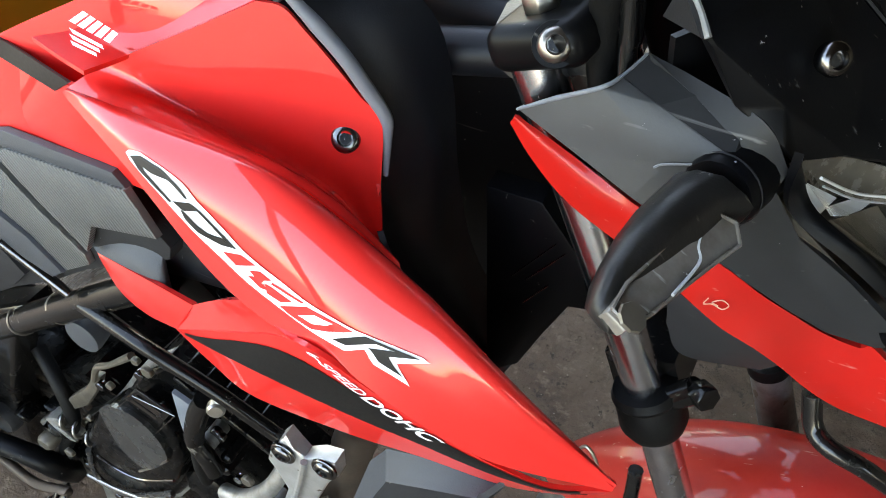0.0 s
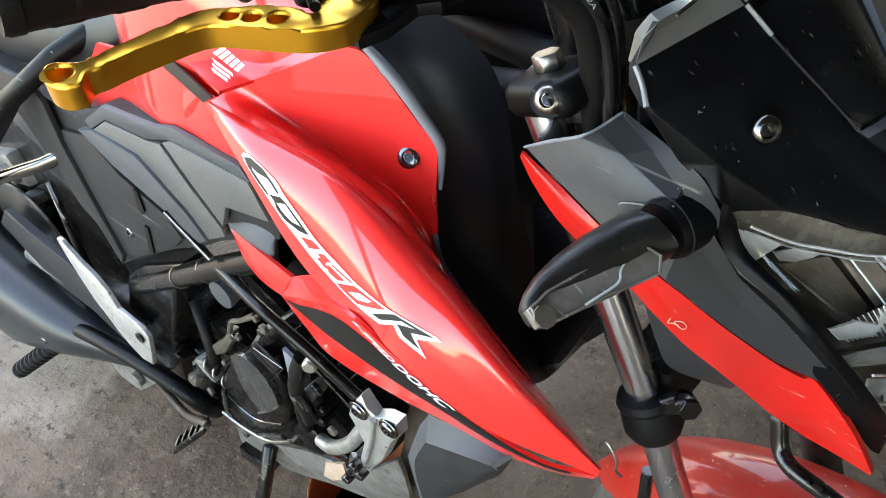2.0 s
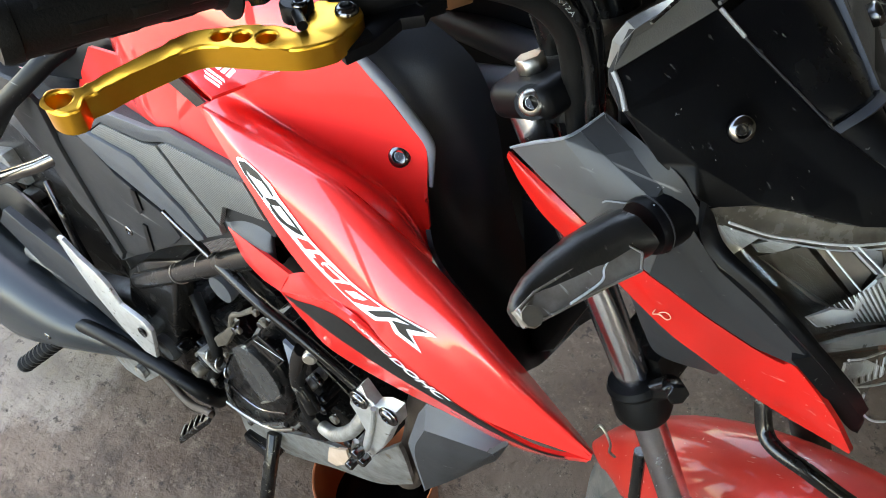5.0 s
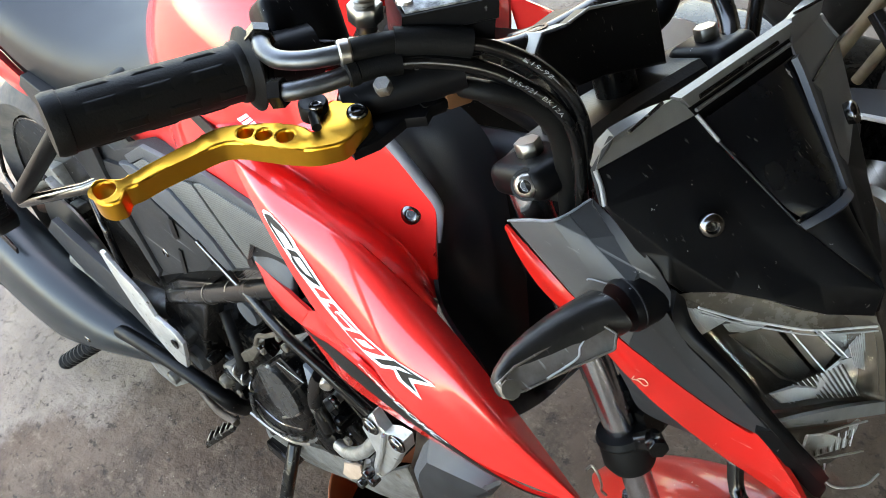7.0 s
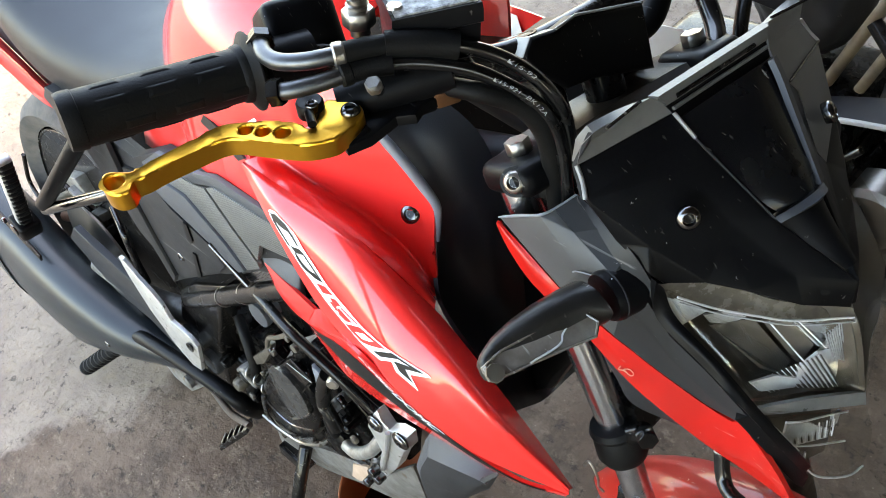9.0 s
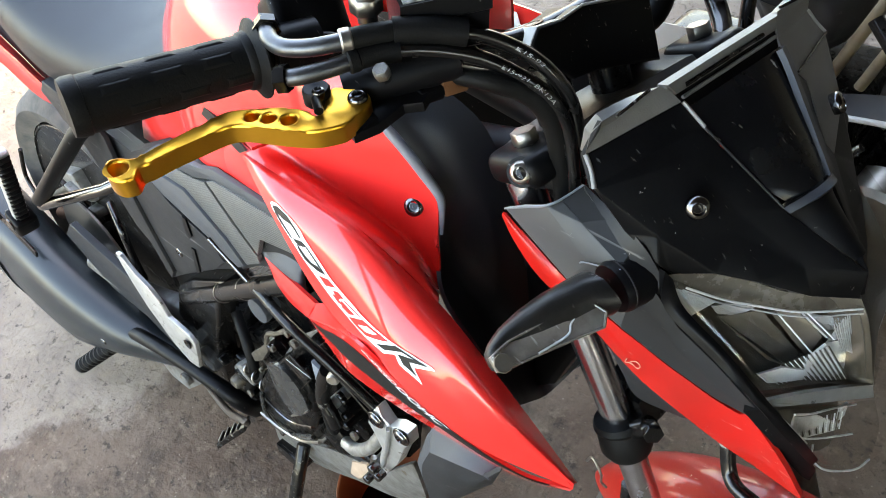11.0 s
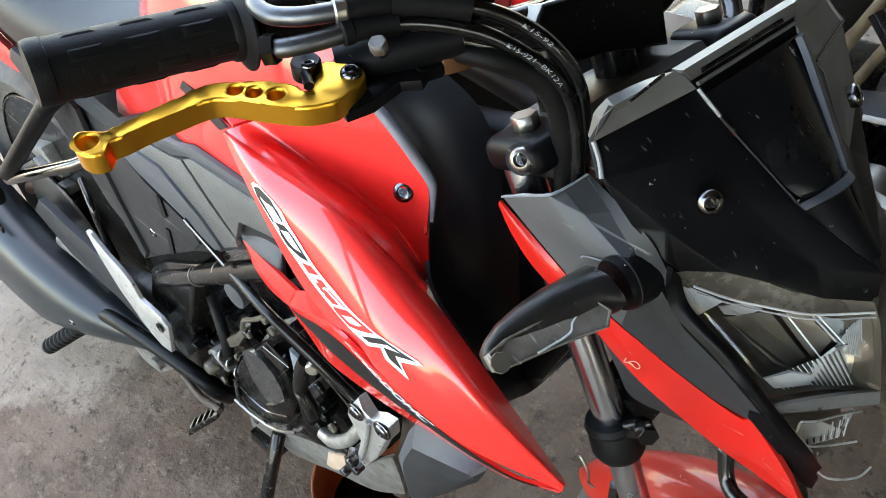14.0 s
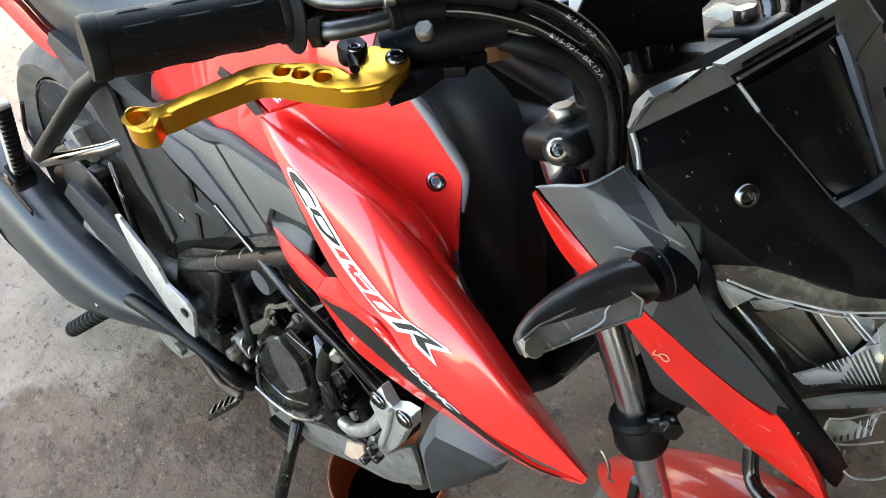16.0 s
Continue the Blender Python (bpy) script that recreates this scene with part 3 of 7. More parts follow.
part("ear", sheet([[(-0.298, -0.1801, 0.6456), (-0.2487, -0.1867, 0.6628), (-0.2154, -0.1861, 0.6672), (-0.2145, -0.1858, 0.6547)], [(-0.2866, -0.1874, 0.6436), (-0.2419, -0.1959, 0.6552), (-0.2138, -0.1958, 0.6558), (-0.2095, -0.192, 0.6472)], [(-0.2728, -0.1944, 0.6444), (-0.2417, -0.199, 0.6476), (-0.2152, -0.2011, 0.647), (-0.2033, -0.1978, 0.6416)]], 14, 8, 0.005), BLUEGREY, shroud, "blue-grey plastic ear")
part("ear_edge", sheet([[(-0.2728, -0.1944, 0.6444), (-0.2386, -0.1997, 0.6495), (-0.2073, -0.2035, 0.6516), (-0.1767, -0.2069, 0.6525)], [(-0.2712, -0.1955, 0.6434), (-0.2428, -0.2036, 0.6364), (-0.2154, -0.2081, 0.6327), (-0.1856, -0.2095, 0.6371)], [(-0.2738, -0.1944, 0.6368), (-0.2572, -0.2015, 0.6149), (-0.2312, -0.2065, 0.6081), (-0.1996, -0.2099, 0.6132)]], 18, 8, 0.004), RED, shroud)
part("fold_facet", sheet([[(-0.178, -0.2064, 0.6519), (-0.1451, -0.212, 0.6842), (-0.1032, -0.2279, 0.7293)], [(-0.1996, -0.2099, 0.6132), (-0.1292, -0.2235, 0.6745), (-0.0643, -0.2407, 0.7316)]], 12, 8, 0.004), RED, shroud, "turned-in facet of the shroud")
# black sheet gives the recess between ear and wing its darkness
part("duct_dark_sheet", sheet([[(-0.2547, -0.175, 0.6321), (-0.2152, -0.175, 0.6369), (-0.1857, -0.175, 0.6057)], [(-0.2498, -0.18, 0.5834), (-0.2195, -0.18, 0.5913), (-0.1742, -0.18, 0.593)]], 8, 6, 0.004), BLACK, shroud, "black sheet standing in for the dark duct hole behind the shroud")
# black lower stripe
bm = bmesh.new()
grid = []
for i in range(61):
    u = 0.03 + 0.90 * i / 60
    top = max(0.19 - 0.5 * max(0.0, u - 0.6), 0.45 * max(0.0, 1 - (u - 0.03) / 0.22), 0.02)
    f = lay(LOWER, u, u, 0, 1, 0.0006)
    grid.append([bm.verts.new(f(0, top + (0.63 - 0.4 * max(0.0, u - 0.62) - top) * k / 6)) for k in range(7)])
for a, b in zip(grid, grid[1:]):
    for k in range(6):
        bm.faces.new((a[k], a[k + 1], b[k + 1], b[k]))
part("stripe", bm, BLACKDECAL, shroud, "black carbon-look stripe")
# model lettering, each letter white with a coloured middle
FOOT_LINE = [(0.185, 0.863), (0.228, 0.89), (0.269, 0.888), (0.316, 0.888), (0.366, 0.878), (0.417, 0.885), (0.463, 0.89), (0.517, 0.9), (0.56, 0.89), (0.596, 0.876), (0.661, 0.836)]
HEAD_LINE = [(0.196, 0.711), (0.272, 0.683), (0.307, 0.707), (0.355, 0.735), (0.4, 0.763), (0.457, 0.772), (0.502, 0.782), (0.565, 0.762), (0.62, 0.711), (0.667, 0.652), (0.732, 0.59)]
# glyphs of the slanted model name: along the band, and up from its foot to its head
GLYPHS = {
    "C": [[(0.12, 0.28), (0.2, 0.87), (0.62, 1.0), (0.97, 0.89), (1.94, 0.83), (1.96, 0.75), (1.01, 0.76), (0.78, 0.44), (0.56, 0.37), (0.76, 0.25), (2.05, 0.23), (2.09, 0.12), (0.63, 0.07)]],
    "B": [[(2.03, 0.27), (2.12, 0.77), (2.43, 0.85), (2.39, 0.34)], [(2.43, 0.85), (3.22, 0.87), (3.78, 0.87), (3.76, 0.8), (3.27, 0.77), (2.42, 0.77)], [(2.33, 0.29), (2.41, 0.34), (2.87, 0.35), (3.2, 0.47), (3.35, 0.74), (3.78, 0.87), (3.62, 0.52), (3.15, 0.15), (2.69, 0.14)]],
    "1": [[(3.85, 0.34), (3.99, 0.82), (4.37, 0.9), (4.34, 0.29)]],
    "5": [[(4.52, 0.53), (4.57, 0.81), (4.91, 0.79), (4.89, 0.6), (4.99, 0.43), (5.36, 0.39), (5.19, 0.23), (4.7, 0.29), (4.74, 0.46)], [(4.99, 0.52), (5.19, 0.58), (5.85, 0.62), (5.85, 0.29), (5.44, 0.22)], [(4.97, 0.76), (5.88, 0.93), (5.9, 0.83), (5.04, 0.67)]],
    "0": [[(6.0, 0.11), (6.05, 0.83), (6.69, 0.92), (7.03, 0.92), (7.05, 0.69), (7.0, 0.38), (6.88, 0.1), (6.32, 0.06)]],
    "R": [[(7.36, 0.19), (7.25, 0.98), (8.78, 1.0), (8.59, 0.55), (9.59, 0.16), (8.94, 0.22), (7.92, 0.53), (8.17, 0.88), (7.67, 0.84), (7.75, 0.22)]],
}
BACKS = {"C": (-0.12, 2.1), "B": (2.1, 3.83), "1": (3.83, 4.45), "5": (4.45, 5.95), "0": (5.95, 7.08)}


def quad(rows, bl, br, tl, tr, lift):
    """A place function on a sheet between four corners given as (along, across)."""
    def f(x, y):
        u = (bl[0] * (1 - x) + br[0] * x) * (1 - y) + (tl[0] * (1 - x) + tr[0] * x) * y
        v = (bl[1] * (1 - x) + br[1] * x) * (1 - y) + (tl[1] * (1 - x) + tr[1] * x) * y
        return lay(rows, u, u, v, v, lift)(0, 0)
    return f


def band(along, up, lift):
    """A point of the lettering band on the wing."""
    a, b = (cat([Vector((*p, 0)) for p in line], min(max(along, 0), 9.999)) for line in (FOOT_LINE, HEAD_LINE))
    if along < 0:
        a, b = a + Vector((0.04 * along, 0, 0)), b + Vector((0.04 * along, 0, 0))
    p = a.lerp(b, up)
    return lay(WING, p.x, p.x, p.y, p.y, lift)(0, 0)


def glyph(outlines, lift):
    """Flat outlines cut fine and laid on the band."""
    bm = bmesh.new()
    for o in outlines:
        pts = []
        for (a, b), (c, d) in zip(o, o[1:] + o[:1]):
            n = max(1, int(abs(c - a) / 0.2 + abs(d - b) / 0.3))
            pts += [(a + (c - a) * k / n, b + (d - b) * k / n) for k in range(n)]
        bm.faces.new([bm.verts.new((a, b, 0)) for a, b in pts])
    bmesh.ops.triangulate(bm, faces=bm.faces)
    bmesh.ops.subdivide_edges(bm, edges=[e for e in bm.edges if e.calc_length() > 0.3], cuts=1)
    bmesh.ops.triangulate(bm, faces=bm.faces)
    for v in bm.verts:
        v.co = band(v.co.x, v.co.y, lift)
    bmesh.ops.recalc_face_normals(bm, faces=bm.faces)
    return bm


for ch, core in GLYPHS.items():
    if ch == "R":
        back = [(6.9, 0.0), (8.11, 0.0), (8.05, 0.38), (9.08, 0.06), (9.98, 0.0), (9.07, 0.43), (9.02, 1.02), (8.65, 1.13), (7.84, 1.12), (7.1, 1.06), (6.95, 1.0)]
    else:
        a, b = BACKS[ch]
        back = [(a, 0.0), (b, 0.0), (b, 1.02), (a, 1.02)] if ch != "C" else [(-0.05, 0.2), (0.3, 0.0), (b, 0.0), (b, 1.02), (0.6, 1.1), (0.12, 1.05), (-0.1, 0.6)]
    letter = part("letter", glyph([back], 0.0007), WHITE, shroud, angle=180)
    part("letter_core", glyph(core, 0.0011), RED if ch in "150" else BLACKDECAL, letter, angle=180)
    if ch == "0":
        part("letter_gap", glyph([[(6.35, 0.28), (6.36, 0.71), (6.69, 0.8), (6.75, 0.59), (6.68, 0.32)]], 0.0014), WHITE, letter, angle=180)
letters("6-SPEED", WHITE, quad(LOWER, (0.318, 0.03), (0.43, 0.184), (0.335, 0.0), (0.453, 0.064), 0.0010), shroud, "small_lettering", 0.0, 0.02)
letters("DOHC", WHITE, quad(LOWER, (0.434, 0.204), (0.584, 0.41), (0.460, 0.062), (0.64, 0.108), 0.0010), shroud, "small_lettering", 0.0, 0.03)
socket_screw((-0.0896, -0.1303, 0.7756), (0.25, -0.72, 0.65), 0.0088, shroud, DARKMETAL, 0.004)

# ----- dark inner cowl between shroud and fork
INNERC = [
    [(-0.1286, -0.122, 0.8494), (-0.1052, -0.115, 0.8131), (-0.0794, -0.111, 0.7736), (-0.0787, -0.12, 0.726), (-0.0504, -0.15, 0.7057), (-0.0034, -0.163, 0.6777), (0.0372, -0.168, 0.6329)],
    [(-0.1231, -0.106, 0.8507), (-0.0928, -0.1, 0.8183), (-0.0706, -0.0955, 0.7737), (-0.0795, -0.1, 0.7064), (-0.0607, -0.11, 0.655), (-0.0174, -0.125, 0.6225), (0.0257, -0.14, 0.5851)],
    [(-0.1176, -0.09, 0.852), (-0.0804, -0.085, 0.8235), (-0.0617, -0.08, 0.7738), (-0.0574, -0.075, 0.7092), (-0.0513, -0.075, 0.6314), (-0.0264, -0.08, 0.5682), (0.0074, -0.09, 0.5104)],
    [(-0.1089, -0.07, 0.8608), (-0.0685, -0.06, 0.8256), (-0.0558, -0.055, 0.7738), (-0.0528, -0.05, 0.6955), (-0.0418, -0.045, 0.6139), (-0.0114, -0.05, 0.5621), (0.0259, -0.06, 0.5475)],
]
cowl_in = part("inner_cowl", sheet(INNERC, 30, 20, 0.004), INNER, bike, "matt black inner radiator cowl")
part("edge_trim", tube([(-0.115, -0.129, 0.8622), (-0.1023, -0.126, 0.8462), (-0.0885, -0.124, 0.8287), (-0.0783, -0.121, 0.8092), (-0.0686, -0.119, 0.7903), (-0.0681, -0.12, 0.7742), (-0.067, -0.126, 0.7512)], [0.003, 0.0045, 0.0045, 0.0045, 0.004, 0.003, 0.0015], 10), TRIM, cowl_in, "pale blue-grey edge trim")
# radiator widened into a black backing that gives the gap its darkness
rad = part("radiator", sheet([[(-0.2292, 0.03, 0.7882), (-0.164, 0.03, 0.6426), (-0.1349, 0.03, 0.4619), (-0.0933, 0.03, 0.2577)], [(0.0047, 0.03, 0.8587), (0.0212, 0.03, 0.7297), (0.0201, 0.03, 0.5839), (-0.0029, 0.03, 0.4283)]], 16, 8, 0.03), BLACK, bike, "black radiator sheet that also darkens the shadowed gap")
part("radiator_side", slab([(-0.0223, -0.0736, 0.7129), (0.0172, -0.0734, 0.7146), (0.0463, -0.0778, 0.683), (0.0674, -0.0842, 0.6377), (0.0496, -0.0849, 0.6326), (0.0363, -0.0899, 0.5968), (0.022, -0.096, 0.5534), (-0.0017, -0.0995, 0.5285)], 0.02, 0.002, OUTB), BLACK, rad, "black radiator side slab covering the gap")
for a, b in ([(0.007, -0.0894, 0.6511), (0.0332, -0.0835, 0.6929)], [(0.0174, -0.0892, 0.6523), (0.0402, -0.0844, 0.687)], [(0.0185, -0.0924, 0.63), (0.0337, -0.0889, 0.6547)]):
    part("fin_edge", tube([a, b], 0.0007, 6, smooth=False), DARKMETAL, rad)
# steering head and frame in the dark gap
part("steering_head", tube([HEAD + FORK * 0.03 - AHEAD * 0.03, HEAD + FORK * 0.22 - AHEAD * 0.03], 0.03, 20, smooth=False), FRAME, bike)
for a, b in (((0.0, 0.0, 0.79), (-0.30, 0.07, 0.74)), ((0.0, -0.02, 0.79), (-0.30, -0.07, 0.74))):
    part("frame_tube", tube([a, b], 0.016, 14, smooth=False), INNER, bike)

# ----- fork
TOPC = Vector((0.002, -0.098, 0.872)) + AHEAD * 0.008


def leg(top, name):
    t = part(name, tube([top + Vector((-0.010, -0.005, 0.0)), top + FORK * 0.26, top + FORK * 0.40], [0.0136, 0.0126, 0.0126], 32, smooth=False), CHROME, bike, "worn scratched chrome fork tube")
    part("slider", tube([top + FORK * 0.395, top + FORK * 0.66], 0.0168, 28, smooth=False), DIRTY, t, "grey fork slider")
    part("dust_seal", turned(top + FORK * 0.385, FORK, [(0, 0.0142), (0.002, 0.017), (0.012, 0.018), (0.014, 0.017)]), RUBBER, t)
    return t


LOWC = 0.268  # distance of the lower clamp along the fork
for side in (0, 1):
    top = TOPC if side == 0 else mirror_lat(TOPC)
    t = leg(top + FORK * 0.012, "fork_tube")
    cap = part("top_cap", turned(top + FORK * 0.004, -FORK, [(-0.004, 0.0185), (0.0, 0.0185), (0.0012, 0.0178), (0.0012, 0)], 28), STEEL, t, "scuffed steel cap washer")
    part("hex_head", hexa(top + FORK * 0.003, -FORK, 0.0095, 0.0105), STEEL, cap)
    part("collar", turned(top + FORK * (LOWC - 0.018), FORK, [(0, 0.0145), (0.001, 0.0205), (0.006, 0.0225), (0.010, 0.0205), (0.014, 0.0215), (0.030, 0.0225), (0.038, 0.019), (0.040, 0.0145)], 32), RUBBER, t, "black rubber collar")

bridge = part("top_bridge", loft([[p + AHEAD * a + FORK * d for a, d in ((0.02, 0.008), (0.026, 0.014), (0.026, 0.032), (0.02, 0.038), (-0.03, 0.038), (-0.036, 0.032), (-0.036, 0.014), (-0.03, 0.008))] for p in (TOPC + LEFT * 0.0, TOPC + LEFT * 0.03 - AHEAD * 0.012, TOPC + LEFT * 0.093 - AHEAD * 0.018, TOPC + LEFT * 0.158 - AHEAD * 0.012, TOPC + LEFT * 0.188)]), DUSTY, bike, "dusty black alloy top bridge")
for side in (0, 1):
    top = TOPC if side == 0 else mirror_lat(TOPC)
    part("clamp", block(top + FORK * 0.0145 + AHEAD * 0.002, AHEAD, LEFT, FORK, (0.054, 0.048, 0.0245), 0.0095, 5), BLACK, bridge, "black fork clamp with pinch bolt")
CB = Vector((0.026, -0.126, 0.875))
nb = (CB - TOPC - FORK * 0.02).normalized()
part("clamp_lug", tube([CB - nb * 0.03, CB - nb * 0.002], 0.0108, 20, smooth=False), BLACK, bridge)
socket_screw(CB - nb * 0.003, nb, 0.0085, bridge, STEEL, 0.006)
lowbridge = part("lower_bridge", loft([[p + AHEAD * a + FORK * d for a, d in ((0.018, 0), (0.018, 0.03), (-0.03, 0.03), (-0.03, 0))] for p in (TOPC + FORK * (LOWC - 0.03) + LEFT * 0.01, TOPC + FORK * (LOWC - 0.03) + LEFT * 0.093 - AHEAD * 0.01, TOPC + FORK * (LOWC - 0.03) + LEFT * 0.176)]), FRAME, bike, "black lower fork bridge")
LB = Vector((0.1447, -0.1345, 0.6685))
part("pinch_lug", tube([TOPC + FORK * 0.262 + AHEAD * 0.01, LB], 0.0085, 14, smooth=False), FRAME, lowbridge)
part("bolt", hexa(LB, AHEAD * 0.8 - LEFT * 0.5, 0.0085, 0.012), FRAME, lowbridge)

# ----- front wheel and mudguard
AXLE = TOPC + LEFT * 0.093 + FORK * 0.70 + AHEAD * 0.02


def wheel(c, axis, r_out, width, parent, hub=0.05):
    w = part("tyre", turned(c, axis, [(-width * 0.30, r_out - 0.062), (-width * 0.46, r_out - 0.045), (-width * 0.5, r_out - 0.03), (-width * 0.38, r_out - 0.012), (-width * 0.15, r_out - 0.001), (width * 0.15, r_out - 0.001), (width * 0.38, r_out - 0.012), (width * 0.5, r_out - 0.03), (width * 0.46, r_out - 0.045), (width * 0.30, r_out - 0.062), (-width * 0.30, r_out - 0.062)], 72), TYRE, parent, "dusty black tyre")
    part("rim", turned(c, axis, [(-width * 0.36, r_out - 0.058), (-width * 0.38, r_out - 0.064), (-width * 0.3, r_out - 0.07), (-width * 0.12, r_out - 0.085), (width * 0.12, r_out - 0.085), (width * 0.3, r_out - 0.07), (width * 0.38, r_out - 0.064), (width * 0.36, r_out - 0.058), (-width * 0.36, r_out - 0.058)], 72), FRAME, w, "black cast rim")
    axis = Vector(axis).normalized()
    s = axis.orthogonal().normalized()
    t = axis.cross(s)
    for k in range(6):
        d = s * math.cos(k * math.pi / 3) + t * math.sin(k * math.pi / 3)
        part("spoke", tube([Vector(c) + d * 0.03, Vector(c) + d * (r_out - 0.08)], [0.016, 0.01], 8, smooth=False), FRAME, w)
    part("hub", turned(c, axis, [(-hub, 0.02), (-hub, 0.03), (-hub * 0.5, 0.045), (hub * 0.5, 0.045), (hub, 0.03), (hub, 0.02)], 24), FRAME, w)
    return w


wheel(AXLE, LEFT, 0.285, 0.085, bike)


def arch(c, axis, front, up, r, a0, a1, half, drop, n, m):
    """A mudguard: an arched shell round an axle."""
    rows = []
    for j in range(m + 1):
        s = -1 + 2 * j / m
        row = []
        for i in range(n + 1):
            a = radians(a0 + (a1 - a0) * i / n)
            w = half * (1 - 0.62 * abs(2 * i / n - 1) ** 4)
            rr = r - drop * abs(s) ** 2.4
            row.append(c + (front * math.cos(a) + up * math.sin(a)) * rr + axis * s * w)
        rows.append(row)
    return rows


WF = (AHEAD - Vector((0, 0, 1)) * AHEAD.z).normalized()
WU = LEFT.cross(WF).normalized()
WU = WU if WU.z > 0 else -WU
fender = part("front_mudguard", sheet(arch(AXLE, LEFT, WF, WU, 0.302, 162, 30, 0.064, 0.055, 14, 8), 48, 24, 0.003, Vector((0, 0, 1))), RED_OLD, bike, "dull scratched red front mudguard")

part("wire_hook", tube([(0.1107, -0.1363, 0.5061), (0.105, -0.137, 0.5121), (0.1059, -0.1387, 0.5304), (0.099, -0.1365, 0.5431), (0.0925, -0.1352, 0.5465), (0.0878, -0.1355, 0.5337)], 0.0013, 8), STEEL, fender, "thin bent steel wire hook")

# ----- headlight mask
MW = [
    [(0.0124, -0.1305, 0.8363), (0.042, -0.1245, 0.8553), (0.0673, -0.1118, 0.8732), (0.0912, -0.1232, 0.8662), (0.1146, -0.1337, 0.858), (0.135, -0.1352, 0.8409), (0.1552, -0.1354, 0.8154), (0.1838, -0.1352, 0.7985), (0.2185, -0.1356, 0.7731)],
    [(0.0128, -0.1308, 0.8343), (0.0439, -0.1338, 0.8447), (0.0787, -0.1357, 0.8517), (0.1023, -0.1395, 0.85), (0.1248, -0.1409, 0.8388), (0.1404, -0.1398, 0.8203), (0.1604, -0.1387, 0.7984), (0.1893, -0.1351, 0.7732), (0.216, -0.1331, 0.7624)],
    [(0.0141, -0.132, 0.8335), (0.0455, -0.1395, 0.8281), (0.0779, -0.1473, 0.8192), (0.0973, -0.1471, 0.8093), (0.1199, -0.1456, 0.7969), (0.1417, -0.142, 0.7831), (0.1615, -0.138, 0.7706), (0.1874, -0.1331, 0.7567), (0.2119, -0.1319, 0.7568)],
]
mask = part("headlight_mask", sheet([r[4:] for r in MW], 30, 12, 0.004, rowwise=lin, across=lin), DARKGREY, bike, "black and dark grey angular headlight mask with scratches", 55)
# rear corner: a flat grey field, a paler fold above it and a dark neck behind the fold
CORNER = [(0.0124, -0.1305, 0.8358), (0.0516, -0.1335, 0.8652), (0.058, -0.1245, 0.8673), (0.0645, -0.109, 0.871), (0.078, -0.1305, 0.8625), (0.1146, -0.1408, 0.8545), (0.0891, -0.1408, 0.84), (0.0455, -0.1395, 0.8281), (0.0779, -0.1473, 0.8192), (0.0973, -0.1471, 0.8093), (0.1199, -0.1456, 0.7969), (0.1248, -0.1409, 0.8388), (0.0912, -0.1232, 0.8672), (0.1150, -0.1337, 0.8585)]
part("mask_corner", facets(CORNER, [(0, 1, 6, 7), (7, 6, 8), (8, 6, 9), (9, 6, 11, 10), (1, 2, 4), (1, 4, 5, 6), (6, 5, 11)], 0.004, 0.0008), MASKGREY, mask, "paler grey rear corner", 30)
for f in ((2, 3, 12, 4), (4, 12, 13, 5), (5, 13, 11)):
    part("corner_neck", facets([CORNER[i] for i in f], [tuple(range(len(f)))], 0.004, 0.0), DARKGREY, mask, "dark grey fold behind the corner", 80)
part("worn_line", tube([(0.084, -0.1415, 0.8365), (0.0880, -0.1420, 0.8405), (0.103, -0.1432, 0.848), (0.1165, -0.1443, 0.8560)], 0.0006, 6), TRIM, mask)
# highlight on the panel's edge thickness, drawn as a thin pale tube
part("corner_edge", tube([CORNER[0], Vector(CORNER[0]).lerp(Vector(CORNER[1]), 0.5) + Vector((0, 0, 0.0006)), CORNER[1], CORNER[2], CORNER[3]], [0.0008, 0.0013, 0.0011, 0.0009, 0.0008], 8), TRIM, mask, "pale highlight painted along the corner's edge")
part("mask_side", sheet([[mirror_lat(p) - AHEAD * 0.02 - LEFT * 0.04 for p in r] for r in MW], 42, 12, 0.004, Vector((0.4, 0.8, 0.3)), rowwise=lin), GREY, mask)
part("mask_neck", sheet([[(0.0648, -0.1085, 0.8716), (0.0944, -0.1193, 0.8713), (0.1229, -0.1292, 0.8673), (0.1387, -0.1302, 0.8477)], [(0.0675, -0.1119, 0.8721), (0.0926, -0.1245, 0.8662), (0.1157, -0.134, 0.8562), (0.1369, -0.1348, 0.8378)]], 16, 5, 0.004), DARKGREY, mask)
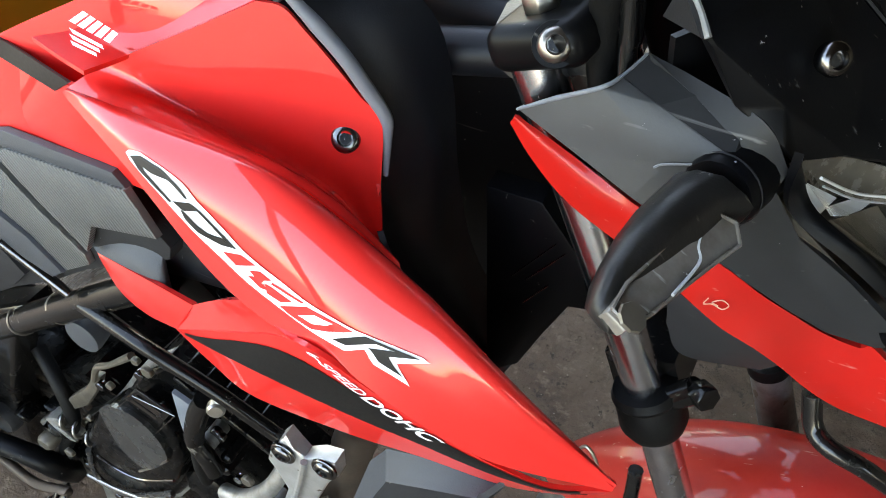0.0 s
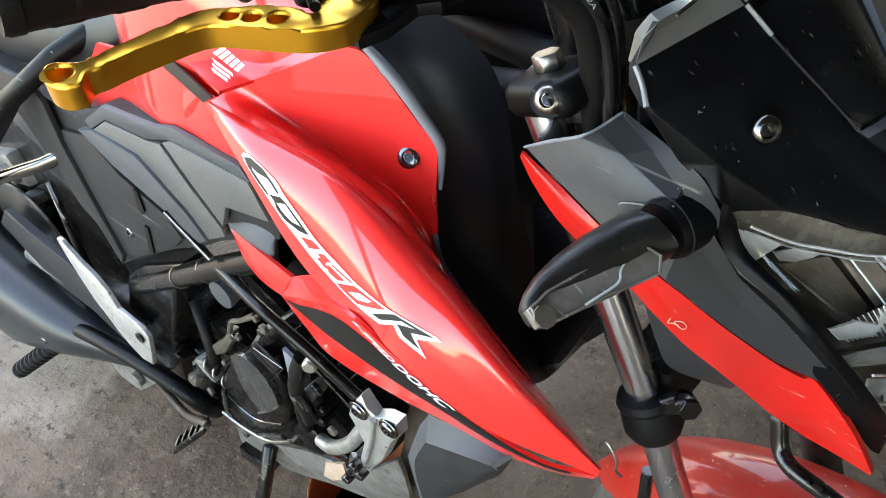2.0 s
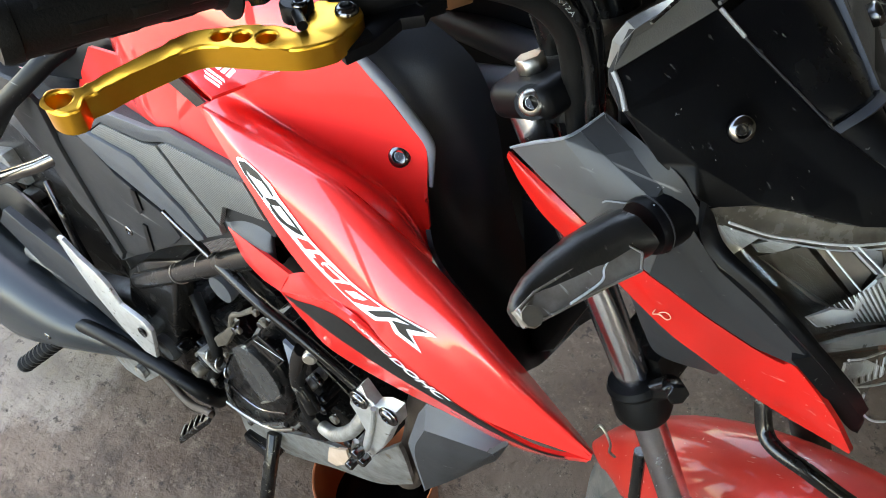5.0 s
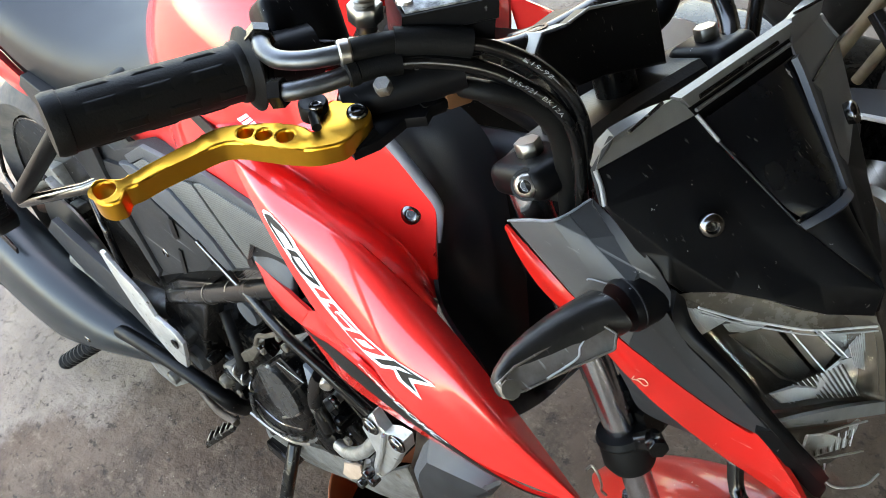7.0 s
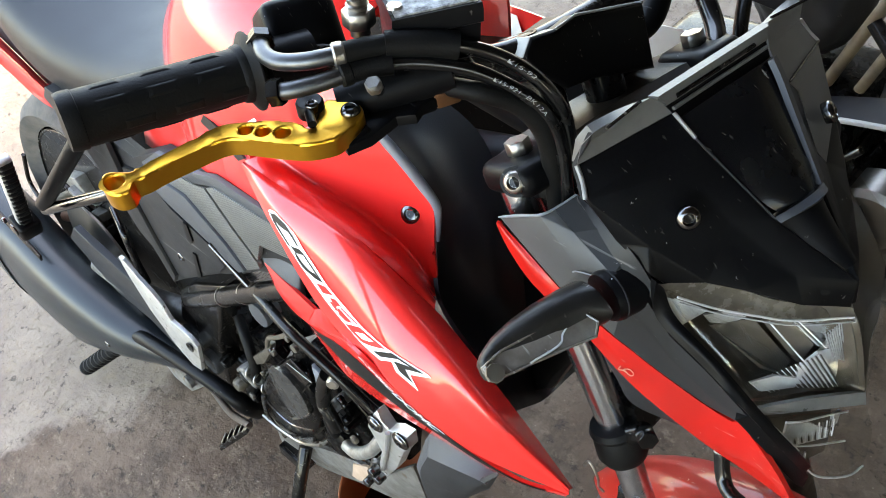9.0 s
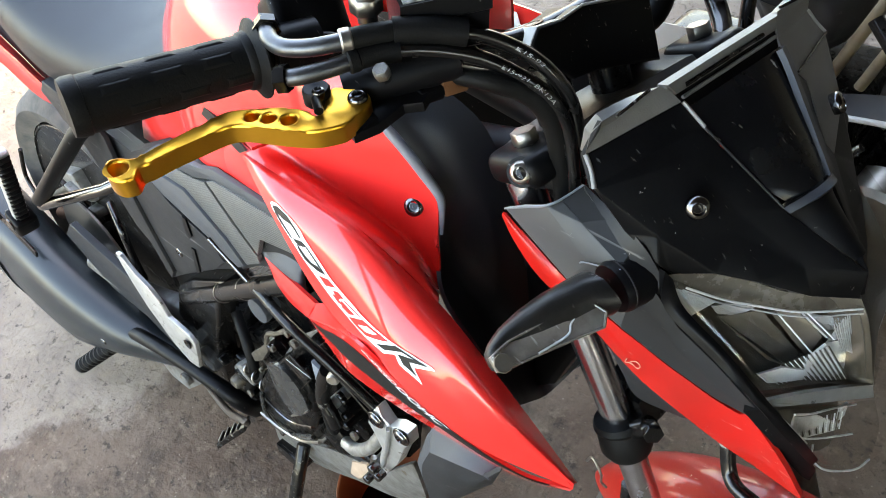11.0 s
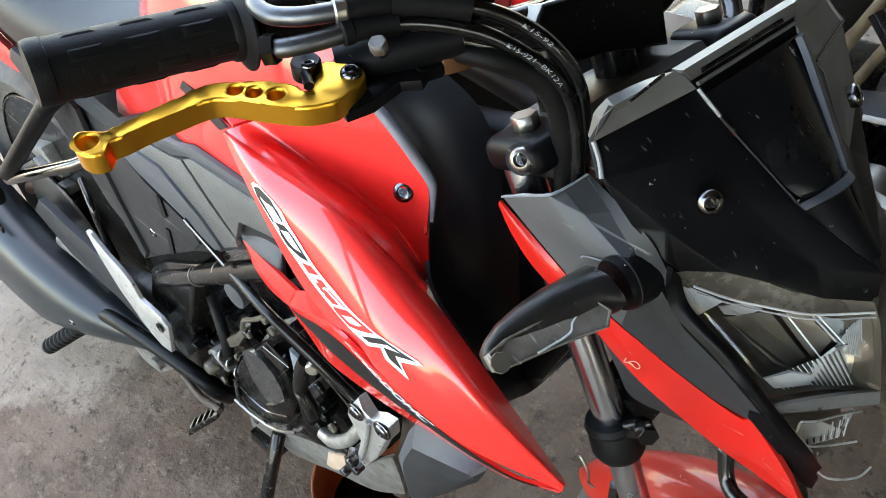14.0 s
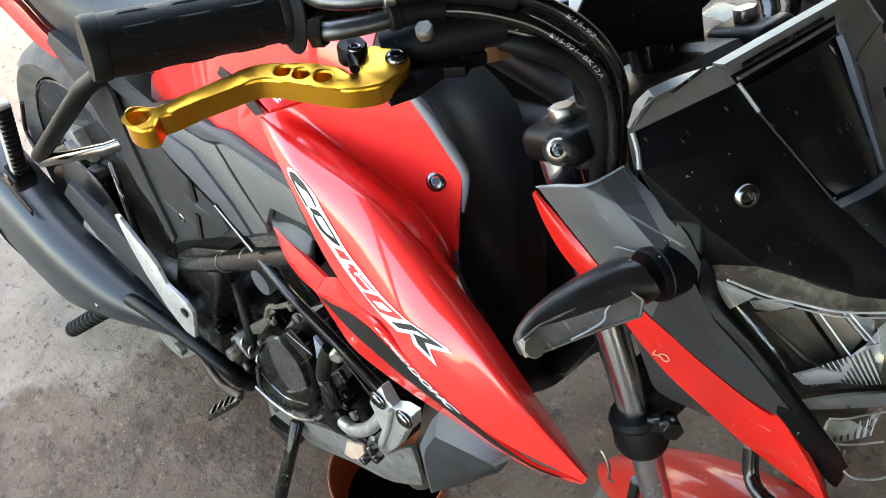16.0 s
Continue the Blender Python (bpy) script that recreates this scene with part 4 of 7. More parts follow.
RS = [
    [(0.0122, -0.1317, 0.8338), (0.0456, -0.1396, 0.8263), (0.0792, -0.1458, 0.8148), (0.1126, -0.1462, 0.7997), (0.1328, -0.1442, 0.7895), (0.1508, -0.14, 0.7759), (0.1689, -0.1366, 0.7655), (0.1869, -0.1331, 0.7556), (0.2045, -0.1321, 0.7526), (0.2123, -0.132, 0.7554), (0.2403, -0.1355, 0.7324), (0.2599, -0.1366, 0.7048)],
    [(0.0123, -0.1338, 0.8332), (0.0375, -0.1416, 0.8236), (0.0669, -0.1473, 0.8102), (0.1038, -0.1475, 0.792), (0.1249, -0.1478, 0.7789), (0.1449, -0.1452, 0.7633), (0.1655, -0.1423, 0.7508), (0.1858, -0.1378, 0.7326), (0.2071, -0.134, 0.7207), (0.2215, -0.1324, 0.7186), (0.2404, -0.1349, 0.7153), (0.2599, -0.1366, 0.7033)],
    [(0.0099, -0.1319, 0.8272), (0.0254, -0.1375, 0.813), (0.0499, -0.1418, 0.7949), (0.0933, -0.1424, 0.7726), (0.1177, -0.1452, 0.7606), (0.1389, -0.1455, 0.7475), (0.1593, -0.1462, 0.741), (0.1766, -0.1428, 0.7288), (0.1959, -0.1353, 0.7086), (0.217, -0.1287, 0.6933), (0.2378, -0.1315, 0.6962), (0.2599, -0.1366, 0.7018)],
]
strip = part("red_strip", sheet(RS, 50, 10, 0.004), RED_CHIP, mask, "chipped glossy red side strip")
part("red_strip", sheet([[mirror_lat(p) - AHEAD * 0.02 - LEFT * 0.04 for p in r] for r in RS], 50, 10, 0.004, Vector((0.4, 0.8, 0.3))), RED, mask)
part("scuff", tube([Vector(p) - LEFT * 0.0016 for p in [(0.1285, -0.1471, 0.7701), (0.1274, -0.1473, 0.7649), (0.1312, -0.1468, 0.7664), (0.1367, -0.1468, 0.765), (0.1388, -0.1467, 0.7693), (0.1351, -0.146, 0.7707), (0.131, -0.1467, 0.7676), (0.1342, -0.1472, 0.7669)]], 0.00035, 5), material("pale_scratch", (0.50, 0.26, 0.18), 0.6), strip)
part("inner_flap", sheet([[(0.1082, -0.1425, 0.7624), (0.1383, -0.1444, 0.7475), (0.1746, -0.1433, 0.7311)], [(0.1142, -0.13, 0.7147), (0.1294, -0.1294, 0.6901), (0.1699, -0.1324, 0.7065)]], 12, 6, 0.003), GREY, mask, "grey inner flap under the red strip")
SH = [
    [(0.0655, -0.1123, 0.9015), (0.0875, -0.093, 0.9187), (0.1083, -0.068, 0.9289), (0.1126, -0.0425, 0.9265), (0.116, -0.017, 0.9225)],
    [(0.0856, -0.1282, 0.894), (0.1215, -0.1206, 0.9078), (0.1392, -0.1029, 0.9098), (0.1514, -0.0658, 0.8894), (0.1705, -0.0295, 0.874)],
]
def mask_point(ahead, left, up):
    """A point in the steering frame: ahead of, left of and above the fork head."""
    return HEAD + AHEAD * ahead + LEFT * left - FORK * up


# near half of the shell: rim end, notch, visor corner, seam, lip, folds, lower edge, nose
SL = [(0.0894, -0.1119, 0.0053), (0.0958, -0.118, -0.0139), (0.1104, -0.0481, 0.0102), (0.1188, -0.0443, -0.0078), (0.1478, -0.025, -0.0705), (0.1201, -0.056, -0.0231), (0.1326, -0.047, -0.063), (0.157, -0.028, -0.1095), (0.116, -0.0955, -0.0843), (0.1315, -0.076, -0.0921), (0.1466, -0.056, -0.1072), (0.1619, -0.032, -0.1293), (0.1813, -0, -0.1259), (0.1742, -0.003, -0.146), (0.1146, -0.097, -0.0568), (0.0973, -0.107, -0.0503), (0.1146, -0.103, -0.073), (0.1329, -0.054, -0.0745)]
SP = [mask_point(*p) for p in SL]
SIDE_FACES = [(0, 2, 3, 1), (1, 3, 5), (1, 5, 17, 14), (5, 6, 17), (1, 14, 15), (15, 14, 16), (14, 8, 16), (14, 9, 8), (14, 17, 9), (17, 6, 7), (17, 7, 10), (17, 10, 9), (7, 11, 10)]
FRONT_FACES = [(3, 4, 6, 5), (4, 7, 6), (4, 12, 7), (7, 12, 13, 11)]
OUTL = Vector((0.6, 0.6, 0.5))
SM = [mask_point(a, -l, u) for a, l, u in SL]
part("upper_shell", facets(SP, SIDE_FACES + FRONT_FACES, 0.004, 0.0014), BLACK, mask, "scratched black plastic upper shell", 24)
part("upper_shell", facets(SM, [SIDE_FACES[k] for k in (4, 5, 6, 7, 8, 9, 10, 11, 12)] + FRONT_FACES, 0.004, 0.0014, OUTL), BLACK, mask, "scratched black plastic upper shell", 24)
# same faces as the black shell; bright grazing light is put into their colour
for k in (0, 1, 2, 3):
    part("cheek", facets([SM[i] for i in SIDE_FACES[k]], [tuple(range(len(SIDE_FACES[k])))], 0.004, 0.0, OUTL), DUST_LIT_GREY, mask, "dusty cheek of the black shell, its lit brightness painted silver-grey", 24)
part("cheek_seam", tube([SM[1] + OUTL * 0.001, SM[3].lerp(SM[5], 0.4) + OUTL * 0.001], 0.0008, 6, smooth=False), FRAME, mask)


def across(a, crown, n=8):
    """A line over the visor from a point to its mirror, bowed forwards."""
    b = (a[0], -a[1], a[2])
    return [mask_point(a[0] + crown * (1 - (2 * k / n - 1) ** 2), a[1] + (b[1] - a[1]) * k / n, a[2] + crown * 0.5 * (1 - (2 * k / n - 1) ** 2)) for k in range(n + 1)]


def between(i, j, f, inward=0.0, lift=0.0):
    a = [p + (q - p) * f for p, q in zip(SL[i], SL[j])]
    return (a[0] + lift, a[1] + inward, a[2] + lift * 0.5)


VIS = [across(between(2, 3, 0.25, 0.002, 0.0005), 0.004), across(between(2, 3, 1.0, 0.002, 0.0005), 0.006), across(between(3, 4, 0.4, 0.002, 0.0005), 0.008), across(between(3, 4, 0.8, 0.002, 0.0005), 0.008), across(between(3, 4, 1.02, 0.006, 0.0005), 0.008)]
part("visor_panel", sheet(VIS, 30, 30, 0.004, AHEAD), GLOSS, mask, "dusty glossy black visor panel")
NOSE = [across(SL[4], 0.008), across((SL[4][0] + 0.006, SL[4][1] * 0.7, SL[4][2] - 0.014), 0.009), across((SL[12][0] - 0.004, -0.006, SL[12][2] + 0.012), 0.002)]
part("nose", sheet(NOSE, 24, 12, 0.004, AHEAD), BLACK, mask)
part("visor_lip", sheet([across((SL[4][0] + 0.001, SL[4][1], SL[4][2]), 0.0105), across((SL[4][0] + 0.004, SL[4][1] * 0.96, SL[4][2] - 0.004), 0.0125)], 24, 5, 0.003, AHEAD), VISORLIP, mask, "blue-grey lower lip of the visor")
RIGHT_EDGE = [between(2, 3, 0.3, 0, 0.003), between(2, 3, 1.0, 0, 0.003), between(3, 4, 0.5, 0, 0.003), between(3, 4, 1.0, 0, 0.003)]
part("visor_border", sheet([[mask_point(a, -l, u) for a, l, u in RIGHT_EDGE], [mask_point(a + 0.004, -l - 0.009, u + 0.001) for a, l, u in RIGHT_EDGE]], 16, 4, 0.004, AHEAD), VISORLIP, mask, "dark blue-grey visor border")
part("visor_seam", tube([SP[2] + AHEAD * 0.0015, SP[3] + AHEAD * 0.0015], 0.0013, 6, smooth=False), STRIP, mask)
part("edge_line", tube([SP[3] + AHEAD * 0.001, SP[3].lerp(SP[4], 0.5) + AHEAD * 0.001, SP[4] + AHEAD * 0.001], 0.0007, 6, smooth=False), GREY, mask)
# silver rim over the visor: a broad end piece on each side and a thinner bar between
RB = [(0.1031, -0.104, 0.0241), (0.1059, -0.058, 0.0246)]
RIM_END = [(RB[0], RB[1]), ((RB[0][0] * 0.45 + SL[0][0] * 0.55, RB[0][1] * 0.35 + SL[0][1] * 0.65, RB[0][2] * 0.45 + SL[0][2] * 0.55 + 0.004), (0.108, -0.052, RB[1][2] * 0.4 + SL[2][2] * 0.6 + 0.003)), (SL[0], SL[2])]
for s_ in (1, -1):
    rows_ = [[mask_point(a, l * s_, u) for a, l, u in r] for r in RIM_END]
    part("visor_rim", sheet(rows_, 12, 8, 0.006, Vector((0.3, -0.1, 1)), rowwise=lin, across=lin), DUST_LIT_GREY, mask, "silver-grey end of the visor rim", 14)
    part("rim_slit", tube([mask_point(a, l * s_, u + 0.001) for a, l, u in ((RB[0][0] + 0.006, RB[0][1] + 0.006, RB[0][2] - 0.0005), (RB[1][0] - 0.002, RB[1][1] - 0.006, RB[1][2] - 0.0005))], 0.0011, 6, smooth=False), FRAME, mask)
    part("rim_post", tube([mask_point(a, l * s_, u) for a, l, u in (SL[0], between(0, 1, 0.5, 0.001), SL[1])], 0.0016, 8), STRIP, mask)
BAR = [[mask_point(RB[1][0] - 0.003, l, RB[1][2] + 0.0005) for l in (-0.056, -0.02, 0.02, 0.056)], [mask_point(RB[1][0] + 0.003, l, RB[1][2] - 0.001) for l in (-0.054, -0.02, 0.02, 0.054)], [mask_point(SL[2][0] - 0.001, l, SL[2][2] + 0.0055) for l in (-0.049, -0.02, 0.02, 0.049)]]
part("rim_bar", sheet(BAR, 12, 8, 0.004, Vector((0.3, -0.1, 1)), rowwise=lin, across=lin), DUST_LIT_GREY, mask, "silver-grey bar over the visor", 14)
part("rim_recess", tube([mask_point(SL[2][0] - 0.0012, l, SL[2][2] + 0.0075) for l in (-0.04, 0.0, 0.036)], 0.0016, 8), FRAME, mask)
part("rim_lip", tube([mask_point(SL[2][0], l, SL[2][2] + 0.002) for l in (-0.046, 0.0, 0.046)], 0.0013, 8), DUST_LIT_GREY, mask)
part("rim_shelf", sheet([[mask_point(SL[2][0] - 0.002, l, SL[2][2] + 0.005) for l in (-0.049, 0.049)], [mask_point(SL[2][0] + 0.001, l, SL[2][2] - 0.006) for l in (-0.046, 0.046)]], 8, 4, 0.003, AHEAD), BLACK, mask)
part("rim_side", facets([SP[0], SP[1], mask_point(SL[1][0] - 0.025, SL[1][1] + 0.022, SL[1][2] + 0.002), mask_point(RB[0][0], RB[0][1], RB[0][2])], [(0, 1, 2, 3)], 0.003, 0.0006), GREY, mask)
socket_screw((0.1392, -0.0985, 0.8855), (0.52, -0.70, 0.48), 0.0078, mask, DARKMETAL, 0.004)
socket_screw(mirror_lat((0.139, -0.098, 0.885)), (0.75, 0.45, 0.5), 0.008, mask, DARKMETAL, 0.004)

# headlamp
LENS = [
    [(0.1448, -0.1261, 0.848), (0.166, -0.1005, 0.8162), (0.1988, -0.0765, 0.7997), (0.2304, -0.0452, 0.7963)],
    [(0.1596, -0.1275, 0.8339), (0.1855, -0.1087, 0.8037), (0.2161, -0.079, 0.7774), (0.2484, -0.0496, 0.7772)],
    [(0.1959, -0.1299, 0.812), (0.2123, -0.1116, 0.7814), (0.2357, -0.0836, 0.7594), (0.26, -0.0536, 0.7504)],
    [(0.2223, -0.1303, 0.7838), (0.234, -0.1129, 0.7711), (0.2452, -0.0869, 0.7498), (0.2657, -0.0558, 0.7348)],
]


def deep(text_rows, back, ends=True):
    """Rows whose inner points are sunk backwards to make a hollow."""
    return [[Vector(p) - AHEAD * (back if 0 < j < len(text_rows) - 1 and 0 < k < len(r) - 1 else (0.0 if k == len(r) - 1 else 0.014)) for k, p in enumerate(r)] for j, r in enumerate(text_rows)]


HOLLOW = deep([
    [(0.1428, -0.1285, 0.8515), (0.1625, -0.1049, 0.8422), (0.1841, -0.0881, 0.8292), (0.205, -0.0766, 0.8234), (0.2339, -0.0448, 0.8084)],
    [(0.1509, -0.1308, 0.8385), (0.1718, -0.11, 0.8226), (0.1924, -0.0909, 0.8112), (0.2162, -0.0766, 0.8083), (0.2425, -0.0472, 0.7959)],
    [(0.1684, -0.1318, 0.8234), (0.1919, -0.1112, 0.8094), (0.2117, -0.0948, 0.8004), (0.2313, -0.079, 0.7952), (0.2502, -0.0498, 0.7791)],
    [(0.1921, -0.1318, 0.806), (0.2143, -0.1121, 0.7927), (0.2308, -0.0969, 0.7859), (0.2439, -0.0823, 0.7792), (0.2587, -0.053, 0.7558)],
    [(0.2167, -0.1324, 0.785), (0.2322, -0.112, 0.7782), (0.2431, -0.0978, 0.774), (0.2528, -0.0818, 0.7645), (0.2641, -0.055, 0.7413)],
], 0.042)
lamp = part("headlamp", sheet(HOLLOW, 28, 20, 0.004), BOWL, bike, "clouded clear headlamp with ribbed reflector")
def pane(name, tint, rough=0.04, alpha=0.05):
    """Thin clear plastic: mostly passes light, with a glossy face."""
    m = bpy.data.materials.new(name)
    m.use_nodes = True
    nt = m.node_tree
    b = nt.nodes["Principled BSDF"]
    b.inputs["Base Color"].default_value = (*tint, 1)
    b.inputs["Metallic"].default_value = 1.0
    b.inputs["Roughness"].default_value = rough
    tr = nt.nodes.new("ShaderNodeBsdfTransparent")
    tr.inputs["Color"].default_value = (0.93, 0.93, 0.92, 1)
    mx = nt.nodes.new("ShaderNodeMixShader")
    mx.inputs[0].default_value = alpha
    nt.links.new(tr.outputs[0], mx.inputs[1])
    nt.links.new(b.outputs[0], mx.inputs[2])
    nt.links.new(mx.outputs[0], nt.nodes["Material Output"].inputs["Surface"])
    return m


CLEAR = pane("clear_lamp_plastic", (0.65, 0.65, 0.62))
HAZE = material("frosted_lamp_plastic", (0.46, 0.46, 0.44), 0.25, 0, 0.5, (0.62, 0.62, 0.59), 40.0, 0.4)
lens = part("lens", sheet(LENS, 24, 16, 0.002), CLEAR, lamp, "clear plastic lens")
lens.visible_shadow = False
lens2 = part("lens", sheet([[mirror_lat(p) for p in r] for r in LENS], 24, 16, 0.002, Vector((0.8, 0.3, 0.3))), CLEAR, lamp, "clear plastic lens")
lens2.visible_shadow = False
part("reflector", sheet([[mirror_lat(p) for p in r] for r in HOLLOW], 20, 14, 0.004, Vector((0.8, 0.3, 0.3))), BOWL, lamp)
FIN = material("lamp_fin", (0.36, 0.36, 0.35), 0.3, 0.2, 0.4, (0.46, 0.46, 0.45), 30.0, 0.4)


def lpiece(name, points, mat, label="", back=0.012, thick=0.002):
    """A flat piece inside the lamp, set back behind the lens."""
    pts = [Vector(p) - AHEAD * back for p in points]
    return part(name, facets(pts, [tuple(range(len(pts)))] if len(pts) < 5 else [(0, k, k + 1) for k in range(1, len(pts) - 1)], thick, 0.0), mat, lamp, label)


lpiece("fin_panel", [(0.2066, -0.0868, 0.814), (0.2198, -0.0748, 0.8118), (0.2389, -0.0711, 0.7944), (0.2374, -0.0777, 0.7856), (0.2348, -0.0816, 0.782)], LAMPIN, "", 0.016)
lpiece("fin_panel", [(0.2211, -0.0749, 0.813), (0.2384, -0.0546, 0.7961), (0.2456, -0.0548, 0.7826), (0.2408, -0.0695, 0.7927)], FIN, "pale lamp fin", 0.014)
lpiece("fin_panel", [(0.1863, -0.1098, 0.8157), (0.2056, -0.0877, 0.8136), (0.2343, -0.0825, 0.7827), (0.2342, -0.093, 0.7783), (0.2232, -0.1033, 0.7925)], BOWL, "", 0.02)
lpiece("ribbed_panel", [(0.2375, -0.0937, 0.7754), (0.2351, -0.0894, 0.7871), (0.2405, -0.0755, 0.7933), (0.2452, -0.0605, 0.7868), (0.2432, -0.0488, 0.8018), (0.2622, -0.0543, 0.7461)], HAZE, "frosted ribbed panel", 0.012)
lpiece("ribbed_panel", [(0.217, -0.1215, 0.7943), (0.2266, -0.106, 0.7912), (0.2367, -0.0932, 0.7811), (0.2383, -0.0941, 0.7724), (0.2244, -0.1182, 0.7861)], HAZE, "frosted ribbed panel", 0.012)
# last two bars are glints in the upper band, drawn in white
for a, b in (([(0.206, -0.0876, 0.8152)], [(0.2354, -0.0817, 0.7827)]), ([(0.2206, -0.0758, 0.8137)], [(0.2401, -0.0694, 0.7926)]), ([(0.1604, -0.1074, 0.8451)], [(0.1726, -0.1006, 0.8274)]), ([(0.1815, -0.0903, 0.8339)], [(0.1919, -0.085, 0.8192)])):
    part("fin", tube([Vector(a[0]) - AHEAD * 0.009, Vector(b[0]) - AHEAD * 0.009], 0.0006, 6, smooth=False), WHITE, lamp)
for k in range(30):
    f = k / 29
    a, b = Vector((0.216, -0.1148, 0.7869)).lerp(Vector((0.2407, -0.0756, 0.7924)), f), Vector((0.2268, -0.1093, 0.7758)).lerp(Vector((0.2578, -0.0651, 0.755)), f)
    part("rib", tube([a - AHEAD * 0.0105, b - AHEAD * 0.0105], 0.00045, 4, smooth=False), BOWL if k % 2 else WHITE, lamp)
for k in range(10):
    f = k / 9
    a, b = Vector((0.239, -0.0756, 0.8145)).lerp(Vector((0.242, -0.0467, 0.8001)), f), Vector((0.2471, -0.0689, 0.787)).lerp(Vector((0.2553, -0.0517, 0.7653)), f)
    part("rib", tube([a - AHEAD * 0.0105, b - AHEAD * 0.0105], 0.0005, 4, smooth=False), FIN, lamp)
part("upper_band", sheet([[Vector(p) - AHEAD * 0.006 for p in r] for r in ([(0.1444, -0.1286, 0.8529), (0.1619, -0.1046, 0.845), (0.1833, -0.0877, 0.8325), (0.2046, -0.0764, 0.8247), (0.2337, -0.0447, 0.8093)], [(0.1504, -0.1283, 0.8442), (0.1668, -0.109, 0.8259), (0.1886, -0.092, 0.8144), (0.2089, -0.0774, 0.8093), (0.2375, -0.0461, 0.7994)])], 24, 4, 0.002), material("brown_lamp_band", (0.065, 0.054, 0.041), 0.22, 0.0, 0.5, (0.13, 0.115, 0.092), 60.0, 0.5), lamp, "clouded brown upper band")
lpiece("eyebrow", [(0.1453, -0.1293, 0.8462), (0.1524, -0.1211, 0.8365), (0.1692, -0.1076, 0.8226), (0.1615, -0.1258, 0.821), (0.1539, -0.1291, 0.8285)], HAZE, "frosted corner piece", 0.004)
lpiece("eyebrow", [(0.169, -0.109, 0.8177), (0.1794, -0.0975, 0.8169), (0.1891, -0.0885, 0.8094), (0.1836, -0.0979, 0.8068), (0.174, -0.1082, 0.8126)], FIN, "frosted crescent piece", 0.006)
for dy, r, m in ((0, 0.0008, HAZE), (8, 0.0006, FIN)):
    if dy:
        pts = [(0.1538, -0.127, 0.8419), (0.17, -0.1096, 0.8249), (0.1848, -0.0973, 0.8168), (0.2095, -0.0776, 0.8069), (0.2381, -0.0481, 0.8004)]
    else:
        pts = [(0.1515, -0.1263, 0.8453), (0.1686, -0.1091, 0.8281), (0.1833, -0.0968, 0.82), (0.2085, -0.0772, 0.8107), (0.2364, -0.0476, 0.8035)]
    part("lens_edge", tube([Vector(p) + AHEAD * 0.001 for p in pts], r, 8), m, lamp, "bright lens edge")
part("chin", sheet([[(0.2181, -0.1335, 0.7867), (0.2316, -0.11, 0.7762), (0.2453, -0.0849, 0.7623), (0.2631, -0.0546, 0.7444)], [(0.2202, -0.1342, 0.7813), (0.2341, -0.1112, 0.7665), (0.2485, -0.0863, 0.751), (0.267, -0.0561, 0.7335)]], 14, 4, 0.003), CHIN, lamp, "cloudy lower rim")
# lower position lamp
PL = [
    [(0.2227, -0.1311, 0.7749), (0.24, -0.1054, 0.7614), (0.2572, -0.0744, 0.7399), (0.2686, -0.0566, 0.7311)],
    [(0.2356, -0.1272, 0.7606), (0.2507, -0.1035, 0.7431), (0.2663, -0.0771, 0.7235), (0.2783, -0.0597, 0.7113)],
    [(0.247, -0.1213, 0.7424), (0.2606, -0.1008, 0.7206), (0.2728, -0.0799, 0.7021), (0.2824, -0.0623, 0.6876)],
    [(0.2568, -0.1121, 0.7117), (0.2675, -0.0999, 0.6954), (0.2786, -0.0823, 0.6832), (0.2837, -0.0639, 0.6696)],
]
p2 = part("position_lens", sheet(PL, 16, 10, 0.002), CLEAR, lamp, "clear lower lens")
p2.visible_shadow = False
part("position_back", sheet([[Vector(p) - AHEAD * 0.03 for p in r] for r in PL], 14, 10, 0.003), LAMPIN, lamp)
lpiece("position_reflector", [(0.2409, -0.1235, 0.7533), (0.2387, -0.1165, 0.7604), (0.248, -0.1023, 0.7526), (0.2616, -0.0842, 0.7273), (0.2602, -0.0865, 0.7209), (0.2467, -0.1156, 0.7376)], HAZE, "", 0.004)
lpiece("position_reflector", [(0.2597, -0.0836, 0.7308), (0.2574, -0.0804, 0.741), (0.2598, -0.0728, 0.7389), (0.261, -0.076, 0.7272)], HAZE, "", 0.004)
for k in range(13):
    f = k / 12
    a, b = Vector((0.2392, -0.117, 0.7553)).lerp(Vector((0.2583, -0.0808, 0.7379)), f), Vector((0.2451, -0.117, 0.7414)).lerp(Vector((0.2614, -0.0864, 0.7255)), f)
    part("rib", tube([a - AHEAD * 0.003, b - AHEAD * 0.003], 0.0006, 4, smooth=False), BOWL if k % 2 else WHITE, lamp)
for pts in ([(0.2351, -0.1231, 0.7724), (0.2419, -0.1089, 0.7602), (0.2503, -0.0871, 0.7447), (0.2599, -0.0691, 0.7351)], [(0.243, -0.1241, 0.7502), (0.2534, -0.1048, 0.7333), (0.2669, -0.0798, 0.7165)], [(0.2231, -0.1318, 0.7794), (0.2349, -0.1277, 0.7654), (0.248, -0.1212, 0.7452)], [(0.2511, -0.1143, 0.7361), (0.2548, -0.1134, 0.7166), (0.265, -0.1044, 0.698), (0.2793, -0.0826, 0.6809), (0.284, -0.0638, 0.6716)]):
    part("lens_edge", tube(pts, 0.0008, 6), HAZE, lamp)
